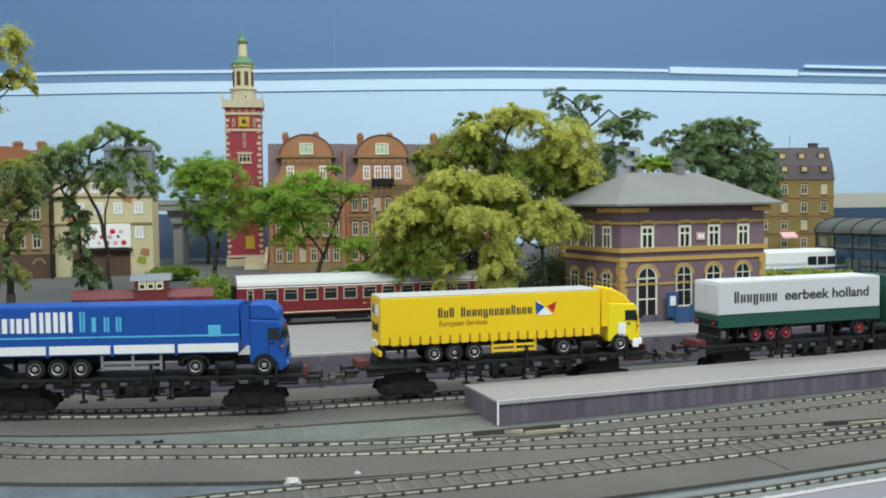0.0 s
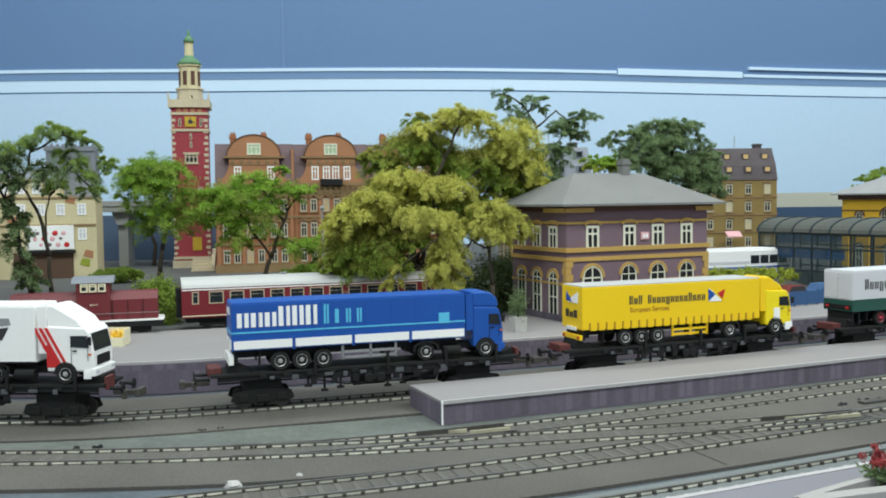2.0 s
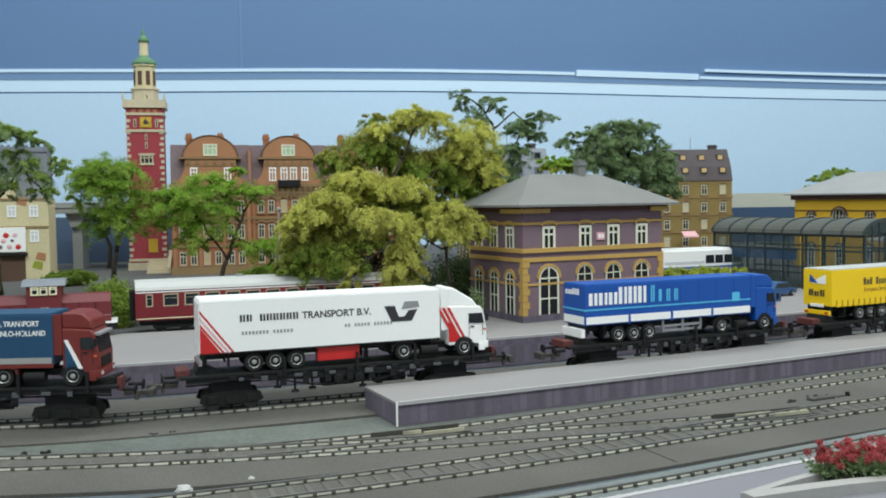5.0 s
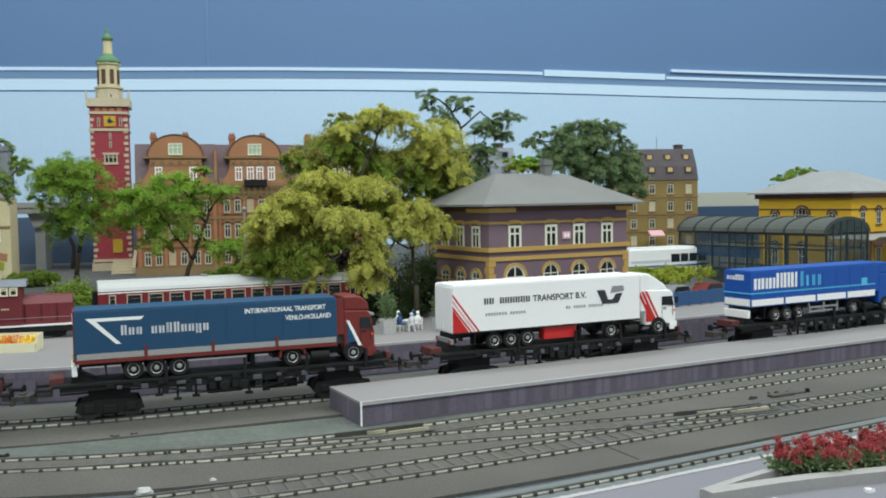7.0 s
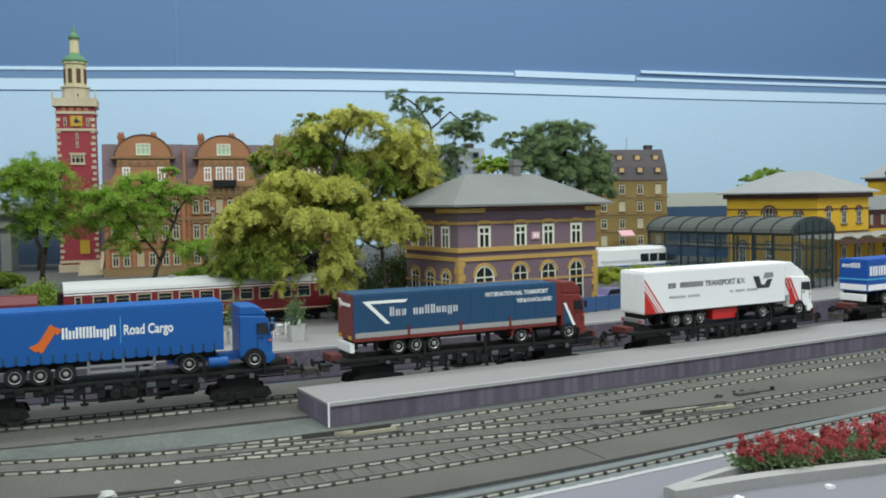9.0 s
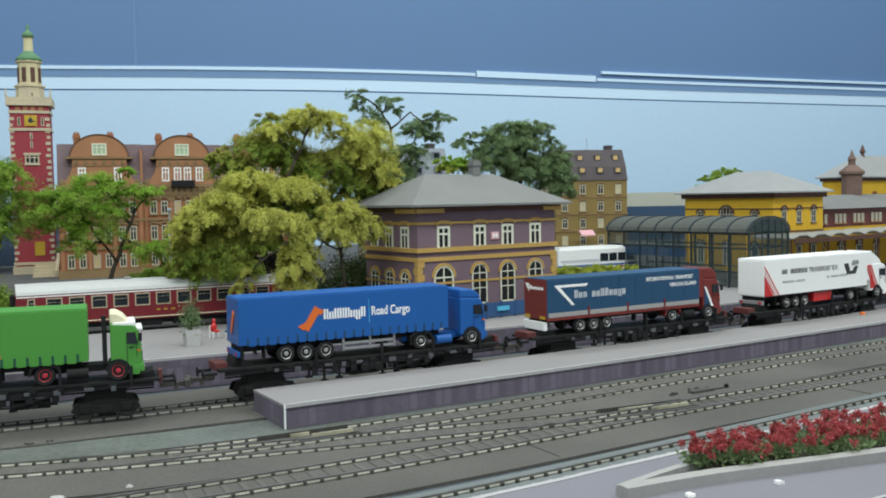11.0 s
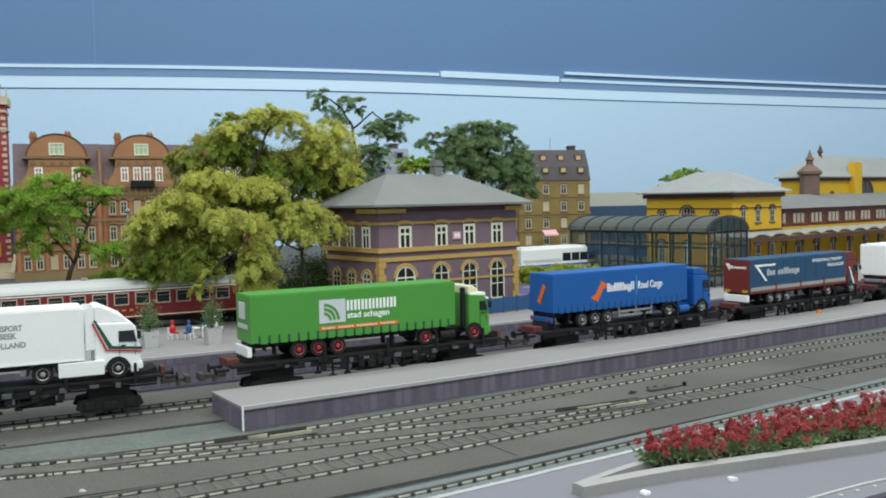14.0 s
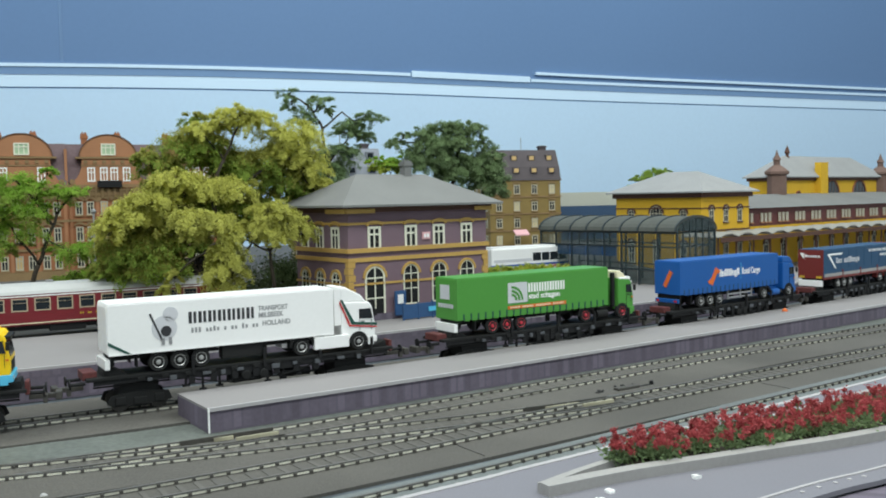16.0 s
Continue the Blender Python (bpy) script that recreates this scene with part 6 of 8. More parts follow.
def yellow_station():
    t = thing("station_building", "yellow brick station pavilion with grey hipped roof", "station building", (0.931, 0.352, 0.022), 12)
    w, d, h = 0.118, 0.146, 0.1115
    part("wall", Shape().box(0, w, 0, d, 0, h), "yellowhouse", t, "yellow walls")
    band(t, w, d, 0.105, 0.1115, 0.004, "eaves", "roof_edge")
    band(t, w, d, 0.0895, 0.091, 0.0010, "eaves")
    band(t, w, d, 0.058, 0.060, 0.0010, "eaves")
    part("roof", Shape().put([(-0.011, -0.011, h + 0.002), (w + 0.011, -0.011, h + 0.002), (w + 0.011, d + 0.011, h + 0.002), (-0.011, d + 0.011, h + 0.002), (w / 2, 0.045, h + 0.031), (w / 2, d - 0.045, h + 0.031),
                              (-0.011, -0.011, h), (w + 0.011, -0.011, h), (w + 0.011, d + 0.011, h), (-0.011, d + 0.011, h)],
                             [(0, 1, 4), (1, 2, 5, 4), (2, 3, 5), (3, 0, 4, 5), (6, 9, 8, 7), (0, 6, 7, 1), (1, 7, 8, 2), (2, 8, 9, 3), (3, 9, 6, 0)]), "zinc", t, "pale grey hipped roof")
    for u in (0.024, 0.059, 0.094):
        window(t, "front", u, 0.070, 0.0115, 0.017, "frame2", "glassdark", bw=0.0012, arch=True, hood="eaves", sill="eaves")
        window(t, "front", u, 0.012, 0.0115, 0.027, "frame", arch=True, hood="eaves")
    for u in (0.028, 0.074, 0.118):
        window(t, "left", u, 0.068, 0.0115 if u != 0.074 else 0.022, 0.015, "frame2", "glassdark", bw=0.0012, arch=True, hood="eaves", sill="eaves", bars_=1 if u != 0.074 else 3)
        window(t, "left", u, 0.012, 0.0115, 0.027, "frame", arch=True, hood="eaves")
    # long low wing with a red upper storey
    t = thing("station_wing", "long station wing with red clerestory and dark roof", "station building", (1.035, 0.39, 0.022), 12)
    w, d = 0.62, 0.11
    part("wall", Shape().box(0.004, w, 0, d, 0, 0.06), "yellowhouse", t, "yellow ground storey")
    part("clerestory", Shape().box(0.004, w, 0.001, d, 0.06, 0.087), "endboard", t, "rust-red upper storey")
    part("roof", Shape().prism([(-0.006, 0.087), (d + 0.006, 0.087), (d / 2, 0.107)], 0.004, w, "x"), "roofgrey", t, "dark grey roof")
    for i in range(11):
        u = 0.03 + i * 0.05
        for k in (-0.011, 0, 0.011):
            window(t, "front", u + k, 0.066, 0.0062, 0.0135, "frame2", "greyw", bars_=1, sill="brick_light")
        window(t, "front", u, 0.006, 0.014, 0.026, "frame", arch=True, hood="eaves")
    # platform canopy along the front of pavilion and wing
    c = thing("platform_canopy", "long ridged grey platform canopy on slim posts", "canopy", (0.905, 0.29, 0.028), 12)
    n = 17
    for i in range(n):
        x = i * 0.042
        part("roof_bay", Shape().prism([(x + 0.0004, 0.0478), (x + 0.014, 0.0515), (x + 0.028, 0.0515), (x + 0.0416, 0.0478), (x + 0.0416, 0.0463), (x + 0.028, 0.0500), (x + 0.014, 0.0500), (x + 0.0004, 0.0463)], 0.0, 0.062), "canopy", c)
        part("post", Shape().cyl((x + 0.004, 0.006, -0.006), 0.0014, 0.052, n=8), "eaves", c)
    part("valance", Shape().box(0, n * 0.042, -0.0012, 0.0, 0.0405, 0.0465), "eaves", c, "dark brown valance board")
    # entrance hall with corner turrets
    t = thing("entrance_hall", "tall yellow entrance hall with turrets and big arched windows", "station building", (1.245, 0.50, 0.022), 12)
    w, d, h = 0.36, 0.055, 0.134
    part("wall", Shape().box(0, w, 0, d, 0, h), "yellowhouse", t, "yellow walls")
    band(t, w, d, h - 0.005, h, 0.003, "eaves", "roof_edge")
    hip_roof(t, w, d, h + 0.002, 0.036, 0.008, (0.06, w - 0.06), "zinc")
    part("finial", Shape().lathe([(0.004, h + 0.034), (0.0025, h + 0.041), (0.005, h + 0.044), (0.0006, h + 0.056)], (0.075, d / 2), 10), "eaves", t)
    for x in (-0.006, w + 0.006):
        part("turret", Shape().lathe([(0.016, 0.0), (0.016, h + 0.004), (0.020, h + 0.006), (0.020, h + 0.010), (0.010, h + 0.018), (0.0055, h + 0.021), (0.0055, h + 0.028), (0.0075, h + 0.029), (0.003, h + 0.037), (0.0006, h + 0.045)], (x, 0.0), 8), "turret", t, "brown corner turret")
    part("pilaster", Shape().box(0.118, 0.142, -0.012, 0.0, 0, h + 0.026), "yellowhouse", t, "tall yellow chimney pilaster")
    for u in (0.062, 0.178, 0.28):
        window(t, "front", u, 0.084, 0.05 if u > 0.1 else 0.012, 0.02, "eaves", arch=True, hood="brick", bars_=3)


def rolling_stock():
    # express coach
    t = thing("railway_coach", "dark red express coach with white roof", "railway coach", (0.010, 0.266, 0.0205), 2.2)
    L, w = 0.240, 0.032
    body = part("body", Shape().box(0, L, 0, w, 0.0105, 0.0375, 0.0007), "coach", t, "dark red body")
    rp = [(-0.0006, 0.0372), (0.0008, 0.0400), (0.006, 0.0440), (w / 2, 0.0462), (w - 0.006, 0.0440), (w - 0.0008, 0.0400), (w + 0.0006, 0.0372)]
    part("roof", Shape().prism(rp, 0.0004, L - 0.0004, "x"), "roofw", t, "pale silver-white roof")
    part("roof_vents", Shape().box(0.09, 0.096, w / 2 - 0.002, w / 2 + 0.002, 0.0455, 0.0478, 0.0005).box(0.18, 0.186, w / 2 - 0.002, w / 2 + 0.002, 0.0455, 0.0478, 0.0005), "steel", t)
    part("white_line", Shape().box(0.0005, L - 0.0005, -0.0003, 0.0004, 0.0352, 0.0362), "white", body)
    part("waist_line", Shape().box(0.0005, L - 0.0005, -0.0003, 0.0004, 0.0120, 0.0128), "cream", body)
    for k in range(13):
        u = 0.012 + k * 0.0182
        window(t, "front", u, 0.0228, 0.0130 if k not in (0, 12) else 0.006, 0.0112, "coach_frame", "glassdark", bars_=0, proud=0.0004, bw=0.0010)
    bars("xxx", 0.115, 0.0175, 0.0022, 0.0065, "gold", body, y=-0.0003, stroke=0.45)
    part("underframe", Shape().box(0.004, L - 0.004, 0.004, w - 0.004, 0.006, 0.0105).box(0.09, 0.12, 0.002, 0.012, 0.004, 0.0105, 0.0006).box(0.13, 0.15, 0.002, 0.012, 0.004, 0.0105, 0.0006), "black", t)
    for x0 in (0.015, L - 0.05):
        b = part("bogie", Shape().box(x0, x0 + 0.034, 0.004, 0.006, 0.003, 0.0085, 0.0005).box(x0, x0 + 0.034, w - 0.006, w - 0.004, 0.003, 0.0085, 0.0005), "chassis", t)
        for dx in (0.007, 0.027):
            part("wheelset", Shape().cyl((x0 + dx, 0.007, 0.0052), 0.0052, 0.0016, "y", 16).cyl((x0 + dx, w - 0.0086, 0.0052), 0.0052, 0.0016, "y", 16), "rail_dark", b)
    part("gangway", Shape().box(-0.004, 0.0, w / 2 - 0.007, w / 2 + 0.007, 0.0105, 0.037, 0.001), "black", t)
    # diesel shunter
    t = thing("diesel_locomotive", "weathered dark red diesel locomotive with centre cab", "locomotive", (-0.132, 0.252, 0.0205), -0.5)
    L, w = 0.126, 0.030
    part("frame", Shape().box(0, L, 0, w, 0.0075, 0.0125, 0.0005), "black", t)
    part("running_board", Shape().box(-0.001, L + 0.001, -0.0008, w + 0.0008, 0.0125, 0.0138), "white", t, "pale running board edge")
    part("hood", Shape().prism([(0.004, 0.0138), (0.0035, 0.031), (0.007, 0.0375), (w - 0.007, 0.0375), (w - 0.0035, 0.031), (w - 0.004, 0.0138)], 0.004, 0.057, "x"), "loco", t, "dark red engine hood")
    part("hood", Shape().prism([(0.004, 0.0138), (0.0035, 0.031), (0.007, 0.0375), (w - 0.007, 0.0375), (w - 0.0035, 0.031), (w - 0.004, 0.0138)], 0.082, L - 0.004, "x"), "loco", t, "dark red engine hood")
    cb = part("cab", Shape().box(0.056, 0.083, 0.0008, w - 0.0008, 0.0138, 0.047, 0.0006), "loco", t)
    part("cab_roof", Shape().prism([(-0.0012, 0.0462), (0.006, 0.0508), (w - 0.006, 0.0508), (w + 0.0012, 0.0462)], 0.0525, 0.0865, "x"), "lead", t, "grey curved cab roof")
    for u in (0.0625, 0.0695, 0.0768):
        window(t, "front", u, 0.0385, 0.0062, 0.0072, "cream", "glassdark", bars_=0, proud=0.0006)
    part("grille", Shape().box(0.0042, 0.013, 0.0028, 0.004, 0.016, 0.031), "black", t)
    s = Shape()
    for k in range(8):
        x = 0.018 + k * 0.0125 + (0.004 if k > 2 else 0)
        if not 0.052 < x < 0.084:
            s.box(x, x + 0.0004, 0.0031, 0.004, 0.0155, 0.031)
    part("hood_door_lines", s, "black", t)
    part("handrail", Shape().box(0.002, L - 0.002, -0.0006, 0.0, 0.0195, 0.0199), "steel", t)
    bars("xxx", 0.067, 0.027, 0.0016, 0.0022, "cream", t, y=0.0004)
    for x0 in (0.010, L - 0.044):
        b = part("bogie", Shape().box(x0, x0 + 0.034, 0.003, 0.0055, 0.003, 0.0085, 0.0005).box(x0, x0 + 0.034, w - 0.0055, w - 0.003, 0.003, 0.0085, 0.0005), "black", t)
        for dx in (0.007, 0.027):
            part("wheelset", Shape().cyl((x0 + dx, 0.006, 0.0055), 0.0055, 0.0016, "y", 16).cyl((x0 + dx, w - 0.0076, 0.0055), 0.0055, 0.0016, "y", 16), "rail_dark", b)
    # city bus behind the hedge
    b = thing("city_bus", "white and blue city bus parked behind the hedge", "bus", (0.638, 0.42, 0.032), 3)
    part("body", Shape().box(0, 0.125, 0, 0.029, 0.004, 0.034, 0.0015), "white", b, "white body")
    part("window_band", Shape().box(0.066, 0.121, -0.0004, 0.0004, 0.0165, 0.027), "glassdark", b)
    part("waist_band", Shape().box(0.004, 0.064, -0.0004, 0.0004, 0.0165, 0.020), "greyw", b, "pale grey waist band")
    part("stripe", Shape().box(0.02, 0.125, -0.0005, 0.0004, 0.0105, 0.013), "blue", b)
    part("front_panel", Shape().box(0.0, 0.018, -0.0005, 0.0004, 0.006, 0.013), "blue_n", b, "blue lower end panel")
    for u in range(3):
        part("window_post", Shape().box(0.079 + u * 0.014, 0.0802 + u * 0.014, -0.0007, 0.0, 0.0165, 0.027), "white", b)
    bars("xxx xx xxx", 0.06, 0.0075, 0.0035, 0.0045, "red", b, y=-0.0007, label="red printed bars")
    part("roof", Shape().box(0.003, 0.122, 0.002, 0.027, 0.0335, 0.036, 0.001), "white", b)
    for x0 in (0.024, 0.098):
        wheel(b, x0, 0.002, 0.0058)
    for x, y, m, lab in ((0.668, 0.252, "bluefence", "small blue car behind the blue fence"), (0.620, 0.244, "red_d", "small dark red car behind the blue fence"),
                         (0.572, 0.236, "steel", "small silver car behind the blue fence"), (0.524, 0.229, "lilac", "small lilac car behind the blue fence")):
        c = thing("model_car", lab, "car", (x, y, 0.022), 14)
        part("body", Shape().prism([(0, 0.003), (0.045, 0.003), (0.046, 0.008), (0.036, 0.0095), (0.031, 0.0155), (0.012, 0.0155), (0.006, 0.0095), (0, 0.0085)], 0, 0.019), m, c)
        part("windows", Shape().prism([(0.0345, 0.0098), (0.0305, 0.0148), (0.0128, 0.0148), (0.008, 0.0098)], -0.0003, 0.0193), "glassdark", c)
        for x0 in (0.009, 0.037):
            wheel(c, x0, 0.001, 0.0035)


def small_things():
    t = thing("parasol", "small yellow parasol behind the coach", "parasol", (0.055, 0.40, 0.0235))
    part("canopy", Shape().lathe([(0.016, 0.026), (0.009, 0.0315), (0.0005, 0.0345)], n=10), "gold", t)
    part("pole", Shape().cyl((0, 0, 0), 0.0006, 0.027, n=6), "white", t)
    solid("crumb", Shape().lathe([(0.003, 0.0), (0.0026, 0.0016), (0.0006, 0.003)], n=7), "orange", "small orange crumb on the island platform", "crumb", (0.756, 0.0537, 0.014))
    p = thing("flower_box", "long cream planter with orange and yellow flowers", "planter", (-0.118, 0.196, 0.022), -13)
    part("box", Shape().box(0, 0.084, 0, 0.001, 0, 0.007).box(0, 0.084, 0.021, 0.022, 0, 0.007).box(0, 0.001, 0.001, 0.021, 0, 0.007).box(0.083, 0.084, 0.001, 0.021, 0, 0.007).box(0.001, 0.083, 0.001, 0.021, 0, 0.004), "cream", p, "cream box")
    part("backboard", Shape().box(0.0, 0.084, 0.0212, 0.0222, 0.007, 0.0125).box(0.083, 0.084, 0.006, 0.0212, 0.007, 0.0125), "cream", p)
    rnd = np.random.RandomState(3)
    for k, m in enumerate(("petal_o", "petal_y", "petal_o", "petal_y", "petal_o", "petal_y")):
        pts = np.stack([rnd.normal(0.007 + k * 0.0138, 0.0042, 260).clip(0.002, 0.082), rnd.uniform(0.002, 0.02, 260), 0.0045 + rnd.uniform(0, 0.0065, 260)], 1)
        flakes("flowers", pts, 0.0011, m, p, 10 + k)
    for i, (x, y) in enumerate(((0.135, 0.147), (0.182, 0.140), (0.236, 0.150), (0.281, 0.142))):
        t = thing("plant_tub", "square grey concrete tub with a green shrub", "planter", (x, y, 0.022), 6, "plant tubs")
        part("tub", Shape().prism([(-0.0050, 0), (0.0050, 0), (0.0058, 0.0125), (-0.0058, 0.0125)], -0.0056, 0.0056), "tub", t)
        q = rnd.normal(0, 1, (1100, 3)) * (0.0036, 0.0034, 0.0062) + (0, 0, 0.023)
        flakes("shrub", q, 0.0009, "leaf_d", t, 20 + i)
        part("stem", Shape().cyl((0, 0, 0.012), 0.0009, 0.012, n=6), "bark", t)
    for i, (x, y, m) in enumerate(((0.158, 0.178, "red"), (0.170, 0.172, "bluefence"), (0.185, 0.178, "blue_v"), (0.1945, 0.186, "white"), (0.250, 0.160, "bluefence"), (0.2585, 0.153, "greyw"), (0.267, 0.161, "white"), (0.2665, 0.172, "blue_v"), (0.2525, 0.171, "white"))):
        c = thing("garden_chair", "small white plastic garden chair on the platform", "chair", (x, y, 0.022), (25, -40, 160, 70, 30, -10, -60, 200, 140)[i], "garden chairs")
        part("seat", Shape().box(-0.0028, 0.0028, -0.0028, 0.0028, 0.0048, 0.0054), "white", c)
        part("backrest", Shape().box(-0.0028, 0.0028, 0.0022, 0.0030, 0.0054, 0.0105), "white", c)
        for dx in (-0.0024, 0.0024):
            for dy in (-0.0024, 0.0024):
                part("leg", Shape().box(dx - 0.0004, dx + 0.0004, dy - 0.0004, dy + 0.0004, 0, 0.0048), "white", c)
        f = Shape().lathe([(0.0022, 0.0), (0.0026, 0.004), (0.0018, 0.0068), (0.0007, 0.0074), (0.0015, 0.0085), (0.0013, 0.0103), (0.0003, 0.0108)], n=10).box(-0.0016, 0.0016, -0.0062, 0.0, 0.0, 0.0016, 0.0004)
        solid("figurine", f, m, "tiny seated plain figurine on a garden chair", "figurine", (x, y, 0.0274), (25, -40, 160, 70, 30, -10, -60, 200, 140)[i], smooth=True)
    for x, y in ((0.1765, 0.181), (0.2590, 0.1635)):
        t = thing("garden_table", "small white round garden table", "table", (x, y, 0.022), 0, "garden tables")
        part("tabletop", Shape().cyl((0, 0, 0.0078), 0.0048, 0.0007, n=16), "white", t)
        part("table_leg", Shape().cyl((0, 0, 0), 0.0006, 0.0078, n=6).cyl((0, 0, 0), 0.0022, 0.0005, n=10), "white", t)
    for x, y in ((0.148, 0.335), ):
        t = thing("street_lamp", "slim grey street lamp mast", "street lamp", (x, y, 0.03))
        part("mast", Shape().cyl((0, 0, 0), 0.0014, 0.096, n=8, r2=0.0010), "zinc", t)
        part("lamp_head", Shape().lathe([(0.0012, 0.095), (0.0026, 0.0965), (0.0022, 0.0985), (0.0004, 0.0995)], n=8), "zinc", t)
    t = thing("street_lamp", "dark street lamp by the platform", "street lamp", (0.243, 0.30, 0.0195))
    part("mast", Shape().cyl((0, 0, 0), 0.0012, 0.06, n=8), "black", t)
    part("lamp_head", Shape().lathe([(0.001, 0.058), (0.0022, 0.06), (0.0018, 0.063), (0.0003, 0.0635)], n=8), "white", t)
    t = thing("awning_sign", "pink shop awning on the far house", "awning", (0.885, 0.745, 0.066), -6)
    part("cloth", Shape().prism([(0, 0.0), (0, 0.002), (0.012, 0.010), (0.012, 0.008)], 0, 0.026, "x"), "pink", t)
    t = thing("stone_stair", "pale stone stair and wall at the tower's foot", "stair", (0.012, 0.70, 0.043), -6)
    for k in range(5):
        part("tread", Shape().box(0.02, 0.046, -0.008 * (5 - k), 0.0, 0.0035 * k, 0.0035 * (k + 1) - 0.0001), "towerstone", t)
    part("balustrade", Shape().prism([(-0.04, 0.0), (0.0, 0.0), (0.0, 0.030), (-0.04, 0.010)], 0.046, 0.050, "x"), "towerstone", t)


# ---- trees and plants ----
def flakes(name, pts, size, material, parent, seed=1, label="", along=None, face=None):
    """Many small leaf flakes, each a bent diamond; along and face lean their long axes and their upper sides."""
    rnd = np.random.RandomState(seed)
    n = len(pts)
    a = rnd.normal(0, 1, (n, 3))
    if along is not None:
        a = along + a * 0.45
    a /= np.linalg.norm(a, axis=1)[:, None]
    b = rnd.normal(0, 1, (n, 3))
    if face is not None:
        b = np.cross(face + b * 0.42, a)
    b -= a * (a * b).sum(1)[:, None]
    b /= np.linalg.norm(b, axis=1)[:, None] + 1e-9
    c = np.cross(a, b)
    s = (size * rnd.uniform(0.6, 1.35, n))[:, None]
    v = np.stack([pts - a * s, pts + b * s * 0.6 + c * s * 0.18, pts + a * s, pts - b * s * 0.6 + c * s * 0.18], 1).reshape(-1)
    me = bpy.data.meshes.new(name)
    me.vertices.add(n * 4)
    me.vertices.foreach_set("co", v.astype(np.float32))
    me.loops.add(n * 4)
    me.loops.foreach_set("vertex_index", np.arange(n * 4, dtype=np.int32))
    me.polygons.add(n)
    me.polygons.foreach_set("loop_start", np.arange(n, dtype=np.int32) * 4)
    me.update(calc_edges=True)
    me.materials.append(M[material])
    ob = new(name, me)
    ob.parent = parent
    return tagged(ob, label)


def limb(shape, a, b, r0, r1, n=6, bends=3, rnd=None, wob=0.006):
    a, b = Vector(a), Vector(b)
    pts = [a + (b - a) * (i / bends) + (Vector((rnd.uniform(-wob, wob), rnd.uniform(-wob, wob), rnd.uniform(-wob, wob) * .5)) if 0 < i < bends else Vector()) for i in range(bends + 1)]
    k0 = len(shape.v)
    for i, p in enumerate(pts):
        r = r0 + (r1 - r0) * i / bends
        d = (pts[min(i + 1, bends)] - pts[max(i - 1, 0)]).normalized()
        u = d.orthogonal().normalized()
        w = d.cross(u)
        shape.v += [tuple(p + (u * math.cos(6.2832 * j / n) + w * math.sin(6.2832 * j / n)) * r) for j in range(n)]
    for i in range(bends):
        for j in range(n):
            q = k0 + i * n
            shape.f.append((q + j, q + (j + 1) % n, q + n + (j + 1) % n, q + n + j))
    shape.f.append(tuple(range(k0, k0 + n)))
    shape.f.append(tuple(range(k0 + bends * n, k0 + bends * n + n)))


